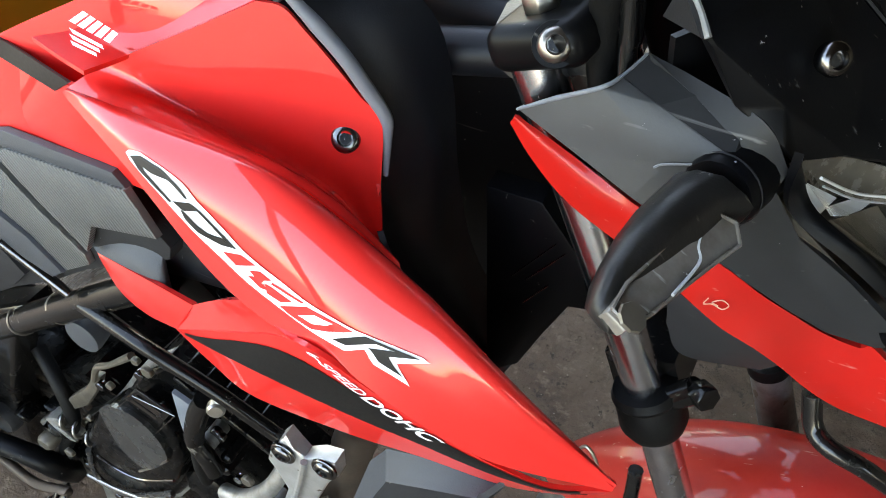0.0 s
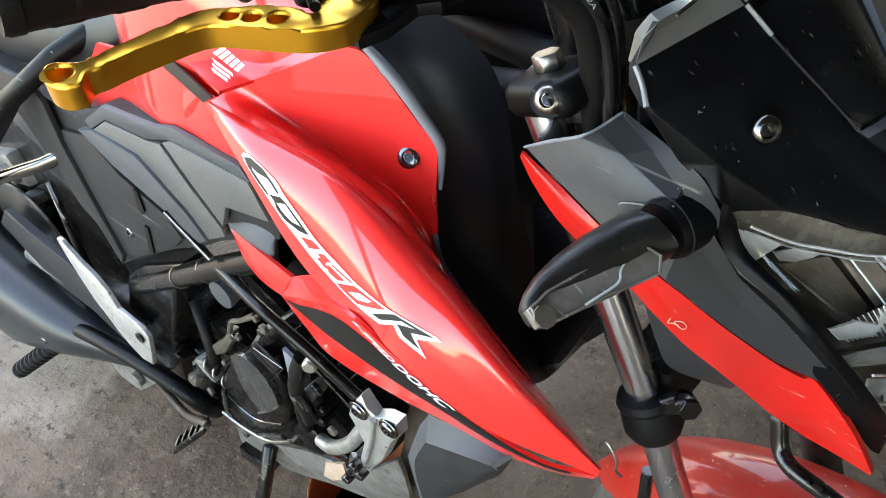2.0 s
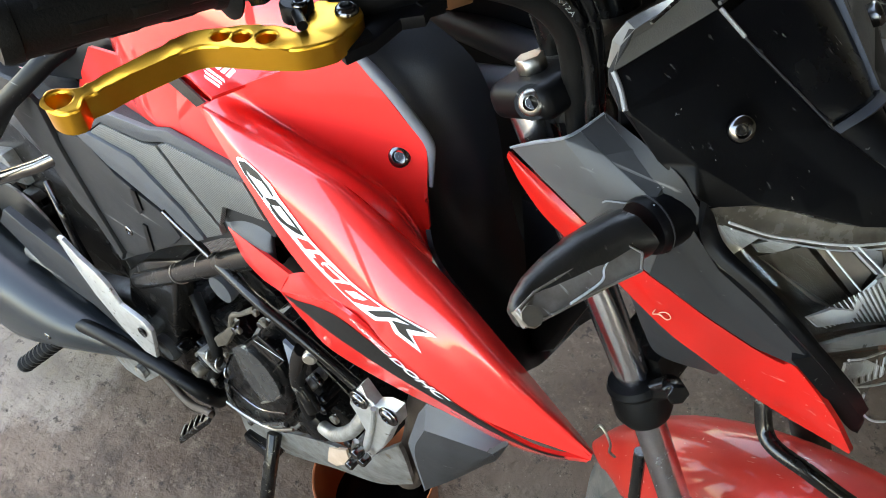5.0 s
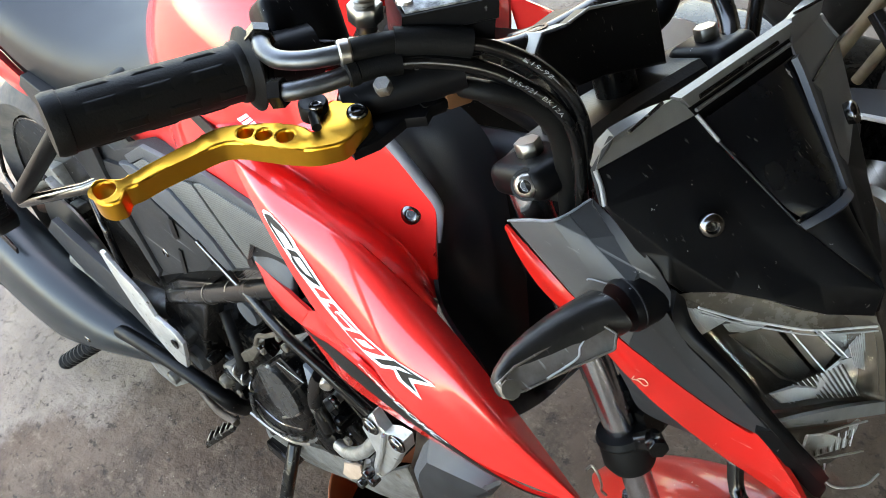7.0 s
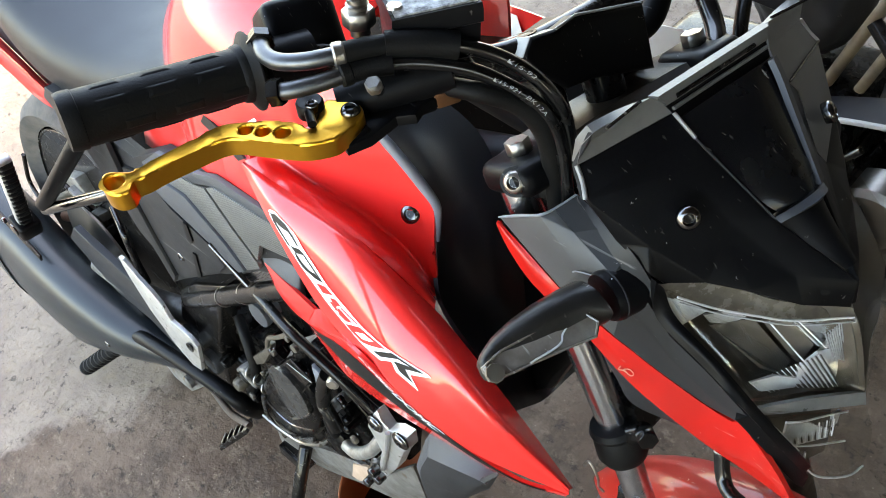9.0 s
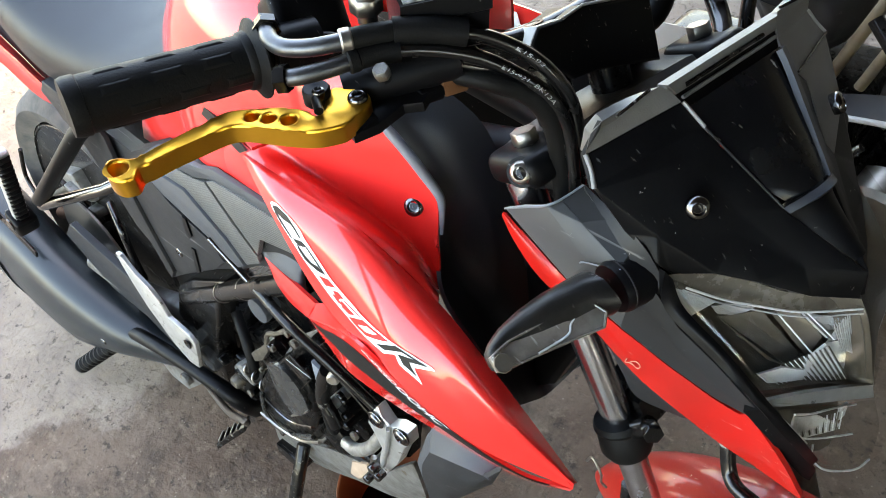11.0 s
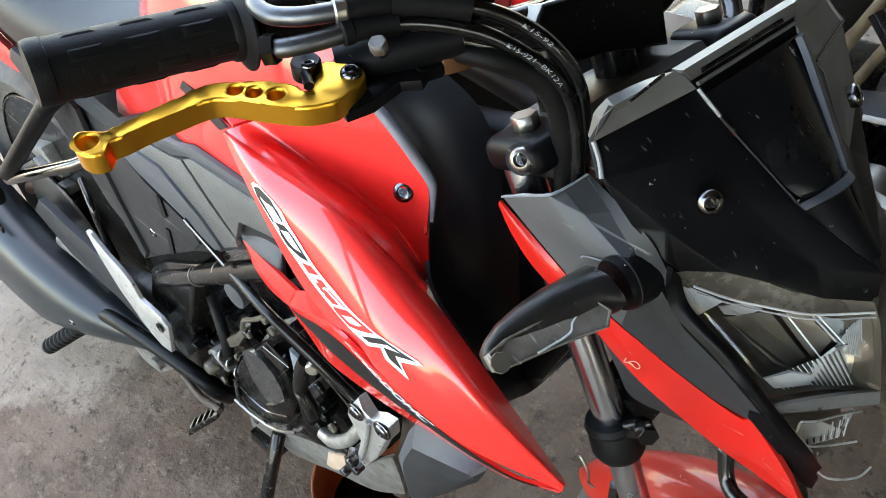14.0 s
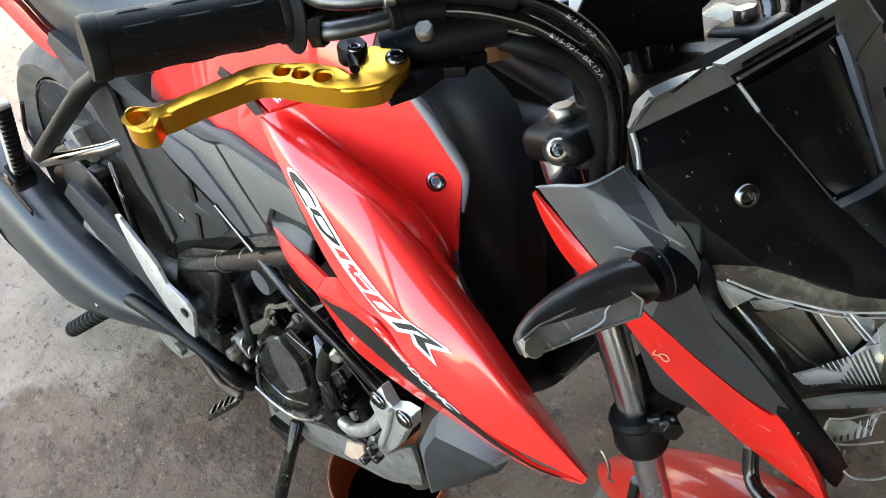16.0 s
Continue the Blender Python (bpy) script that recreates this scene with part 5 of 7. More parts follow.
part("bezel", sheet([[(0.1409, -0.1345, 0.8622), (0.1456, -0.1386, 0.8326), (0.179, -0.1408, 0.8139), (0.2156, -0.141, 0.7892), (0.2411, -0.13, 0.7492), (0.2564, -0.1187, 0.7173)], [(0.1417, -0.131, 0.8557), (0.1507, -0.1352, 0.8342), (0.1848, -0.1379, 0.817), (0.2186, -0.1364, 0.7887), (0.2444, -0.1273, 0.7508), (0.2572, -0.1166, 0.72)], [(0.1432, -0.1277, 0.8498), (0.1556, -0.1311, 0.8322), (0.1889, -0.1337, 0.8142), (0.2216, -0.1322, 0.7844), (0.2469, -0.1246, 0.7511), (0.258, -0.1145, 0.7227)]], 24, 8, 0.004), BLACK, lamp, "black lamp bezel")
part("bezel", sheet([[(0.209, -0.1393, 0.7716), (0.2278, -0.1341, 0.7476), (0.2518, -0.1238, 0.7088), (0.2594, -0.1187, 0.6989)], [(0.222, -0.1344, 0.7823), (0.2387, -0.1272, 0.7541), (0.2568, -0.1168, 0.717), (0.2596, -0.114, 0.7067)]], 14, 5, 0.006), BLACK, lamp, "black lamp bezel")
part("lamp_back", sheet([[Vector(p) - AHEAD * 0.06 for p in r] for r in ([cat(SH[1], k) for k in (1.3, 1.8, 2.6, 4)], LENS[0], LENS[3], PL[3])], 14, 12, 0.004), BLACK, lamp)
part("lamp_back", sheet([[mirror_lat(Vector(p) - AHEAD * 0.06) for p in r] for r in ([cat(SH[1], k) for k in (1.3, 1.8, 2.6, 4)], LENS[0], LENS[3], PL[3])], 14, 12, 0.004, Vector((1, 0.3, 0.2))), BLACK, lamp)

# ----- turn indicator
# stations along the stem: (along, across) of the upper edge, of the lens edge and of the lower edge
IB, IX, IN, IY = Vector((0.118, -0.135, 0.838)), Vector((-0.2808, -0.9538, 0.107)), Vector((0.4722, -0.0403, 0.8806)), Vector((0.8356, -0.2978, -0.4617))
IND = [((0.0265, -0.0185), (0.0235, 0.0115), (0.0237, 0.0145)), ((0.0408, -0.0187), (0.0371, 0.0011), (0.032, 0.0136)), ((0.0603, -0.0184), (0.0608, -0.0021), (0.0596, 0.0166)), ((0.0783, -0.0161), (0.0821, -0.0027), (0.0817, 0.0144)), ((0.0951, -0.012), (0.0986, -0.0024), (0.0988, 0.0131)), ((0.1058, -0.0067), (0.1079, -0.0002), (0.1084, 0.0117)), ((0.1104, -0.0029), (0.1111, 0.0005), (0.1118, 0.0081))]


def station(u, m, d, bulge):
    """One rounded cross-section of the indicator body."""
    def p(q, n):
        return IB + IX * q[0] + IY * q[1] + IN * n

    def mix(a, b, f):
        return (a[0] + (b[0] - a[0]) * f, a[1] + (b[1] - a[1]) * f)
    return [p(u, 0), p(mix(u, m, 0.12), bulge * 0.55), p(mix(u, m, 0.4), bulge), p(mix(u, m, 0.8), bulge * 1.1), p(m, bulge), p(mix(m, d, 0.5), bulge * 0.75), p(mix(m, d, 0.92), bulge * 0.4), p(d, 0), p(mix(m, d, 0.6), -bulge * 0.9), p(mix(u, m, 0.5), -bulge * 1.2)]


ind = part("turn_indicator", loft([station(*q, b) for q, b in zip(IND, (0.017, 0.0165, 0.0135, 0.011, 0.0085, 0.006, 0.0025))]), INDBODY, bike, "scuffed black turn indicator with smoked lens", 50)
part("boss", loft([[IB + IX * h + IY * (o + r * math.cos(2 * math.pi * k / 20)) + IN * r * 0.95 * math.sin(2 * math.pi * k / 20) for k in range(20)] for h, r, o in ((-0.034, 0.025, -0.002), (-0.016, 0.0205, -0.001), (0.006, 0.0182, 0.0), (0.013, 0.0176, 0.0), (0.015, 0.0165, 0.0))]), BLACK, ind)
part("seam", loft([[IB + IX * h + IY * r * math.cos(2 * math.pi * k / 24) + IN * r * 0.95 * math.sin(2 * math.pi * k / 24) for k in range(24)] for h, r in ((0.0085, 0.0183), (0.0093, 0.0187), (0.0101, 0.0183))], caps=False), GREY, ind)
ILENS = [(0.0385, -0.0008), (0.0315, 0.0116), (0.0381, 0.0193), (0.0596, 0.0166), (0.0817, 0.0144), (0.0988, 0.0131), (0.111, 0.0108), (0.1117, 0.0009), (0.0986, -0.0024), (0.0608, -0.0021)]
lens_face = [IB + IX * x + IY * y + IN * (0.0135 - 0.075 * max(0.0, x - 0.03)) for x, y in ILENS]
part("indicator_lens", slab(lens_face, 0.006, 0.0022, IN, 3), SMOKE, ind, "scratched smoked grey lens")
inset = sum(lens_face, Vector()) / len(lens_face)
for k in range(len(lens_face)):
    a, b = (p.lerp(inset, 0.06) + IN * 0.0006 for p in (lens_face[k], lens_face[(k + 1) % len(lens_face)]))
    part("lens_rim", tube([a, b], 0.0009, 6, smooth=False), SMOKE, ind)
part("ridge", tube([inset + IX * x + IY * y + IN * 0.001 for x, y in ((-0.028, -0.006), (-0.016, -0.001), (-0.010, 0.004), (0.012, 0.005))], 0.0007, 6), HAZE, ind)
part("rust_spot", turned(inset + IX * 0.034 + IN * 0.001, IN, [(-0.001, 0.0062), (0.0004, 0.0058), (0.0004, 0)], 9), BOWL, ind, "brown stained patch in the lens")

# ----- handlebar, grip, controls
G1, G2 = Vector((-0.133, -0.315, 0.9947)), Vector((-0.104, -0.2115, 0.9723))
gd = (G2 - G1).normalized()
CLAMP = HEAD - FORK * 0.055 - AHEAD * 0.012
part("handlebar", tube([CLAMP + LEFT * 0.09, CLAMP - LEFT * 0.05, CLAMP - LEFT * 0.10 - AHEAD * 0.02 - FORK * 0.015, G2 + gd * 0.03, G2 - gd * 0.05], 0.0105, 18), FRAME, bike, "black tubular handlebar")
grip = part("grip", turned(G1, gd, [(-0.003, 0.010), (-0.003, 0.0165), (0.0, 0.0175), (0.006, 0.0175), (0.0065, 0.0168), (0.1, 0.0165), (0.100, 0.0165), (0.1015, 0.0178), (0.105, 0.0182), (0.1075, 0.0225), (0.109, 0.0248), (0.1102, 0.0248), (0.111, 0.0105)], 40), RUBBER, bike, "moulded black rubber throttle grip")
gs = gd.orthogonal().normalized()
gt = gd.cross(gs)
for row in range(7):
    for k in range(3):
        a = row * 2 * math.pi / 7
        d = gs * math.cos(a) + gt * math.sin(a)
        c = G1 + gd * (0.024 + 0.029 * k + (0.012 if row % 2 else 0)) + d * 0.0166
        part("grip_pad", block(c, gd, d.cross(gd), d, (0.021, 0.0075, 0.0012), 0.0005, 2, 0.6), RUBBER, grip)
# throttle housing and switch box
house = part("throttle_housing", block(Vector((-0.112, -0.1652, 0.9681)), gd, Vector((0.75, -0.15, 0.6)), gd.cross(Vector((0.75, -0.15, 0.6))), (0.05, 0.04, 0.045), 0.008, 3), BLACK, bike, "rounded black throttle housing")
part("housing_base", tube([G2 + gd * 0.008, G2 + gd * 0.04], 0.0175, 20, smooth=False), BLACK, house)
mc = part("master_cylinder", tube([(-0.0518, -0.1906, 0.955), (-0.0389, -0.173, 0.957), (-0.0208, -0.1506, 0.96), (-0.0063, -0.1352, 0.962)], [0.012, 0.0145, 0.0145, 0.012], 18), BLACK, bike, "black brake master cylinder")
part("lever_perch", slab([(-0.0443, -0.1788, 0.953), (-0.0492, -0.143, 0.953), (-0.0254, -0.1314, 0.953), (-0.0058, -0.1375, 0.953), (-0.0037, -0.1463, 0.953), (-0.0088, -0.1629, 0.953), (-0.0061, -0.1708, 0.953), (-0.015, -0.1788, 0.953), (-0.0155, -0.2002, 0.953), (-0.0217, -0.2145, 0.953), (-0.0259, -0.2132, 0.953), (-0.0303, -0.1927, 0.953)], 0.007, 0.002, Vector((0, 0, 1))), BLACK, mc)
part("perch_clamp", block(Vector((-0.0363, -0.1602, 0.958)), gd, Vector((0, 0, 1)).cross(gd), (0, 0, 1), (0.035, 0.03, 0.018), 0.004, 2), BLACK, mc)
part("bolt", hexa(Vector((-0.0185, -0.1858, 0.977)), (0.1, -0.2, 1), 0.0052, 0.007), DIRTY, mc)
part("switch", block(Vector((-0.0146, -0.1577, 0.948)), gd, Vector((0, 0, 1)).cross(gd), (0, 0, 1), (0.016, 0.012, 0.010), 0.002, 2), BLACK, mc)
part("terminal", block(Vector((-0.0086, -0.1434, 0.948)), gd, Vector((0, 0, 1)).cross(gd), (0, 0, 1), (0.018, 0.012, 0.012), 0.002, 2), material("copper_terminal", (0.16, 0.07, 0.03), 0.5, 0.5), mc)
part("lever_stop", tube([(-0.0251, -0.2119, 0.951), (-0.0232, -0.1956, 0.951)], 0.0045, 12, smooth=False), BLACK, mc)
RV = [Vector(p) for p in [(-0.0294, -0.1548, 1), (0.005, -0.1131, 1), (-0.0369, -0.0923, 1), (-0.0685, -0.1304, 1)]]
resv = part("fluid_reservoir", loft([[p - UPB * d + (sum(RV, Vector()) / 4 - p) * s for p in RV] for d, s in ((0.0, 0.02), (0.004, 0.0), (0.012, 0.0), (0.013, 0.05), (0.034, 0.07), (0.036, 0.15))]), BLACK, bike, "black brake fluid reservoir with worn lid")
part("lid_plate", slab([p + UPB * 0.0012 + (sum(RV, Vector()) / 4 - p) * 0.1 for p in RV], 0.002, 0.0006, UPB), material("worn_lid", (0.06, 0.06, 0.06), 0.4, 0.3, 0, (0.45, 0.45, 0.44), 160.0, 0.7), resv, "worn grey lid")
part("screw", turned(Vector((-0.0358, -0.1452, 1.002)), UPB, [(0, 0.005), (0.0015, 0.0045), (0.0015, 0.0015), (0.0008, 0)], 16), STEEL, resv)
MS = Vector((-0.055, -0.1593, 0.985))
stem = part("mirror_stem", tube([MS, MS + UPB * 0.06], 0.006, 16, smooth=False), STEEL, bike, "threaded steel mirror stem with lock nut")
part("lock_nut", hexa(MS + UPB * 0.006, UPB, 0.0105, 0.011, 0.001), STEEL, stem)
for k in range(7):
    part("thread", turned(MS + UPB * (0.019 + k * 0.0045), UPB, [(0, 0.006), (0.0011, 0.0072), (0.0022, 0.006)], 14), STEEL, stem)
# gold lever
LO = [(-0.1005, -0.3257, 0.9725), (-0.1056, -0.3206, 0.9725), (-0.1034, -0.3155, 0.9725), (-0.0956, -0.3098, 0.9725), (-0.0938, -0.3026, 0.972), (-0.0908, -0.2852, 0.971), (-0.0885, -0.2667, 0.97), (-0.0865, -0.2525, 0.969), (-0.0774, -0.2419, 0.968), (-0.0638, -0.2314, 0.967), (-0.055, -0.225, 0.966), (-0.0493, -0.2231, 0.9655), (-0.0405, -0.2221, 0.965), (-0.0446, -0.2123, 0.964), (-0.0525, -0.1997, 0.963), (-0.046, -0.1937, 0.9625), (-0.0346, -0.1896, 0.962), (-0.0274, -0.1916, 0.9615), (-0.0223, -0.1979, 0.962), (-0.0211, -0.2145, 0.963), (-0.0217, -0.2211, 0.9635), (-0.0301, -0.2329, 0.965), (-0.0423, -0.241, 0.967), (-0.0547, -0.2475, 0.968), (-0.0687, -0.2549, 0.969), (-0.0748, -0.2624, 0.97), (-0.0789, -0.2775, 0.971), (-0.0829, -0.2944, 0.972), (-0.0845, -0.3067, 0.9725), (-0.0861, -0.313, 0.9725), (-0.0814, -0.3192, 0.9725), (-0.0848, -0.3256, 0.9725), (-0.0926, -0.3277, 0.9725)]
holes = [((-0.0953, -0.3207, 0.9725), 0.0062), ((-0.0705, -0.2457, 0.968), 0.0043), ((-0.061, -0.2407, 0.9675), 0.0043), ((-0.0505, -0.2344, 0.967), 0.0047)]
nl = Vector((0.09, 0.0, 1.0)).normalized()
LO = [cat([LO[-1]] + LO + LO[:2], 1 + k / 3) for k in range(3 * len(LO))]
mid = sum(LO, Vector()) / len(LO)
nl = sum(((a - mid).cross(b - mid) for a, b in zip(LO, LO[1:] + LO[:1])), Vector()).normalized()
nl = nl if nl.z > 0 else -nl
LO = [p - nl * (p - mid).dot(nl) for p in LO]
holes = [(Vector(c) - nl * (Vector(c) - mid).dot(nl), r) for c, r in holes]
lever = part("brake_lever", plate(LO, holes, 0.0125, nl, 0.0016, 28), GOLD, bike, "gold anodised adjustable brake lever", 22)
part("adjuster", turned(Vector((-0.0541, -0.2094, 0.9645)), nl, [(-0.004, 0.0085), (0.004, 0.0085), (0.0055, 0.0075), (0.0055, 0.003), (0.004, 0)], 20), BLACK, lever, "black adjuster dial")
part("adjuster_arm", tube([(-0.048, -0.2151, 0.968), (-0.038, -0.2215, 0.968)], 0.0028, 10, smooth=False), BLACK, lever)
socket_screw(Vector((-0.0322, -0.1973, 0.963)), nl, 0.0062, lever, DARKMETAL, 0.0035)
socket_screw(Vector((-0.0492, -0.211, 0.97)), nl, 0.004, lever, DARKMETAL, 0.002)

# cables and hoses
HA = [(-0.0975, -0.2017, 0.992), (-0.0853, -0.2092, 0.992), (-0.0716, -0.2102, 0.992), (-0.0565, -0.2012, 0.992), (-0.0435, -0.1862, 0.992), (-0.0285, -0.16, 0.988), (-0.0047, -0.1334, 0.98), (0.015, -0.1122, 0.964), (0.0351, -0.1009, 0.945), (0.0471, -0.0951, 0.918), (0.0538, -0.0983, 0.88), (0.056, -0.1003, 0.85)]
HB = [(-0.0633, -0.2235, 0.982), (-0.0537, -0.2161, 0.983), (-0.0433, -0.2008, 0.983), (-0.0341, -0.18, 0.982), (-0.0167, -0.1559, 0.977), (0.0025, -0.134, 0.966), (0.0182, -0.1204, 0.953), (0.0361, -0.1088, 0.935), (0.0476, -0.1024, 0.908), (0.0543, -0.1051, 0.87), (0.0589, -0.111, 0.85)]
hose_a = part("throttle_cable", tube(HA, 0.0047, 14, 10), HOSE, bike, "black throttle cable with printed white code")
hose_b = part("throttle_cable", tube(HB, 0.0047, 14, 10), HOSE, bike, "black throttle cable with printed white code")
for h, i0, i1 in ((HA, 0, 4), (HB, 0, 2.6)):
    host = hose_a if h is HA else hose_b
    pts = [cat(h, i0 + (i1 - i0) * k / 8) for k in range(9)]
    part("elbow", tube(pts, 0.0053, 16), ELBOW, host, "worn metal elbow")
    d = (pts[0] - pts[1]).normalized()
    part("nut", turned(pts[0] + d * 0.002, -d, [(0, 0.0085), (0.007, 0.0085)], 6), FRAME, host)
    q = cat(h, i1)
    e = (cat(h, i1 + 0.1) - q).normalized()
    part("sleeve", tube([cat(h, i1 + 0.0), cat(h, i1 + 0.5), cat(h, i1 + 1.0)], 0.0068, 16), RUBBER, host)
    part("ferrule", turned(q - e * 0.004, e, [(0, 0.0068), (0.001, 0.0076), (0.006, 0.0076), (0.007, 0.0068)], 16), STEEL if h is HA else RUBBER, host)
part("sleeve", tube([cat(HA, 4.9), cat(HA, 5.5), cat(HA, 6.1)], 0.0085, 16), RUBBER, hose_a)
BH = [(-0.013, -0.1448, 0.955), (0.0117, -0.1319, 0.95), (0.0252, -0.1172, 0.938), (0.0359, -0.1068, 0.92), (0.0398, -0.1017, 0.895), (0.0427, -0.1012, 0.86), (0.0493, -0.1067, 0.84)]
part("brake_hose", tube(BH, [0.006, 0.0065, 0.007, 0.0085, 0.0085, 0.0085, 0.0085], 14, 8), RUBBER, bike, "black rubber brake hose in a sleeve")


def along(h, t0, t1, lift, width, n):
    """Glyph plane along a hose, on the side that faces n."""
    def f(x, y):
        t = t0 + (t1 - t0) * x
        p = cat(h, t)
        d = (cat(h, t + 0.05) - cat(h, t - 0.05)).normalized()
        o = (n - d * n.dot(d)).normalized()
        s = o.cross(d).normalized()
        s = s if s.z > 0 else -s
        a = (y - 0.5) * width / lift
        return p + (o * math.cos(a) + s * math.sin(a)) * lift
    return f


# direction from the hoses to the camera; the print faces it
TO_CAMERA = Vector((0.30, -0.35, 0.35)).normalized()
PRINT = material("faded_print", (0.26, 0.26, 0.255), 0.5)
letters("K15-921  BK12A", PRINT, along(HB, 5.75, 7.25, 0.0049, 0.0028, TO_CAMERA), hose_b, "code", 0.2, -0.008)
letters("K15-92", PRINT, along(HA, 7.05, 7.75, 0.0049, 0.0025, TO_CAMERA), hose_a, "code", 0.2, -0.008)
# handlebar clamp
KC = [(-0.0652, 0.0549), (-0.054, 0.0648), (-0.0316, 0.0615), (-0.011, 0.0635), (0.0527, 0.0477), (0.0481, -0.0025), (-0.0119, 0.0157), (-0.0362, 0.019), (-0.0582, 0.0426)]
kc = part("bar_clamp", slab([mask_point(0.008, l, u) for l, u in KC], 0.038, 0.003, AHEAD, 3), BLACK, bike, "black handlebar clamp with bright worn top")
WT = [mask_point(0.006, l, u + 0.0006) for l, u in KC[:3]] + [mask_point(-0.024, l, u + 0.0006) for l, u in (KC[2], KC[1], KC[0])]
part("worn_top", facets(WT, [(0, 1, 4, 5), (1, 2, 3, 4)], 0.001, 0.0003, -FORK), STRIP, kc, "bright worn upper corner", 80)
part("worn_edge", tube([mask_point(0.0065, l, u + 0.0004) for l, u in KC[2:5]], 0.0011, 8, smooth=False), STRIP, kc, "bright worn upper edge")
part("bolt_bore", turned(mask_point(-0.008, -0.0455, 0.0645), -FORK, [(0, 0.0078), (0.0008, 0.0075), (0.0008, 0.0052), (0.0002, 0.005), (0.0002, 0)], 24), FRAME, kc)
part("stand_off", tube([CLAMP - LEFT * 0.045 + FORK * 0.02, CLAMP - LEFT * 0.045 + FORK * 0.07], 0.016, 18, smooth=False), ENGINE, kc)
part("stand_off", tube([CLAMP + LEFT * 0.012 + FORK * 0.02, CLAMP + LEFT * 0.012 + FORK * 0.07], 0.016, 18, smooth=False), ENGINE, kc)
part("clutch_cable", tube([(0.0188, 0.1268, 0.878), (0.0401, 0.112, 0.8623), (0.057, 0.0885, 0.8565), (0.0688, 0.0654, 0.8441)], 0.008, 12), HOSE, bike, "black clutch cable")
part("clutch_lever_stem", tube([(0.0449, 0.153, 0.8764), (0.0504, 0.1402, 0.8542), (0.0564, 0.1279, 0.8394)], 0.006, 12, smooth=False), FRAME, bike, "glossy black mirror stem")
part("clutch_control", tube([(-0.0141, 0.1216, 0.876), (-0.0095, 0.0992, 0.8584), (-0.0187, 0.0893, 0.8445)], 0.012, 12), BLACK, bike, "black clutch-side handlebar control")
part("ignition_switch", tube([HEAD + FORK * 0.03 + AHEAD * 0.03, HEAD + FORK * 0.07 + AHEAD * 0.03], 0.02, 18, smooth=False), BLACK, bike)

# ----- fuel tank


def tank_point(a, b):
    """a: 0 front to 1 rear; b: 0 right foot over the crown to 1 left foot."""
    x = -0.165 - 0.295 * a
    crown = 0.885 + 0.065 * math.sin(math.pi * min(1, a * 0.9 + 0.14)) - 0.14 * max(0, a - 0.72) ** 1.2
    half = 0.085 + 0.068 * math.sin(math.pi * min(1.0, 0.18 + 0.62 * a)) - 0.05 * max(0, a - 0.7)
    foot = 0.735 - 0.02 * a
    t = math.pi * b
    yc = -0.128 + 0.14 * crown
    y = -half * math.copysign(abs(math.cos(t)) ** 0.62, math.cos(t))
    z = foot + (crown - foot) * abs(math.sin(t)) ** 0.72
    return Vector((x, yc + y - 0.14 * (crown - z), z))


tank_rows = [[tank_point(i / 14, j / 12) for i in range(15)] for j in range(13)]
tank = part("fuel_tank", sheet(tank_rows, 48, 48, 0.003, UPB), RED, bike, "glossy red fuel tank")
part("tank_side", sheet([[(-0.4784, -0.148, 0.7426), (-0.396, -0.155, 0.7656), (-0.3183, -0.163, 0.7864), (-0.2464, -0.178, 0.7944), (-0.19, -0.172, 0.790)], [(-0.5424, -0.15, 0.6757), (-0.4479, -0.16, 0.7004), (-0.3523, -0.17, 0.7294), (-0.2898, -0.178, 0.7417), (-0.18, -0.178, 0.7477)], [(-0.5716, -0.152, 0.6283), (-0.478, -0.162, 0.6541), (-0.3737, -0.17, 0.7012), (-0.305, -0.178, 0.7207), (-0.16, -0.182, 0.7250)]], 24, 12, 0.004), RED, tank, "red lower tank side")
part("tank_stripe", sheet([[(-0.3297, -0.1645, 0.8035), (-0.2871, -0.1705, 0.8004), (-0.2408, -0.1805, 0.8)], [(-0.3386, -0.1665, 0.7927), (-0.3035, -0.1715, 0.7886), (-0.2581, -0.1795, 0.7869)]], 12, 4, 0.002), BLACKDECAL, tank, "black stripe")
part("tank_cowl", sheet([[(-0.2582, -0.178, 0.824), (-0.2359, -0.182, 0.8209), (-0.216, -0.186, 0.8206)], [(-0.2455, -0.15, 0.82), (-0.2249, -0.152, 0.8188), (-0.2031, -0.15, 0.8164)], [(-0.2585, -0.12, 0.8324), (-0.2073, -0.12, 0.8348), (-0.1395, -0.126, 0.8509)]], 16, 12, 0.003), RED, tank, "red tank cowl with white emblem")
EM = [[(-0.237, -0.1725, 0.8327), (-0.2034, -0.1775, 0.8312)], [(-0.2269, -0.1615, 0.8393), (-0.2025, -0.1655, 0.8342)]]
for k, (u, w) in enumerate(((0.0, 0.16), (0.21, 0.16), (0.42, 0.16), (0.63, 0.16), (0.84, 0.16))):
    f = lay(EM, u, u + w, 0.95, 0.35, 0.0024)
    bm = bmesh.new()
    bm.faces.new([bm.verts.new(f(x, y)) for x, y in ((0, 0), (1, 0), (1.05, 1), (0.05, 1))])
    part("emblem_bar", bm, WHITE, tank)
for k in range(3):
    f = lay(EM, 0.15 + 0.12 * k, 1.0, 0.12 - 0.22 * k, -0.02 - 0.22 * k, 0.0024)
    bm = bmesh.new()
    bm.faces.new([bm.verts.new(f(x, y)) for x, y in ((0, 0), (0.9, 0), (1.0, 1), (0.2, 1))])
    part("emblem_feather", bm, WHITE, tank)

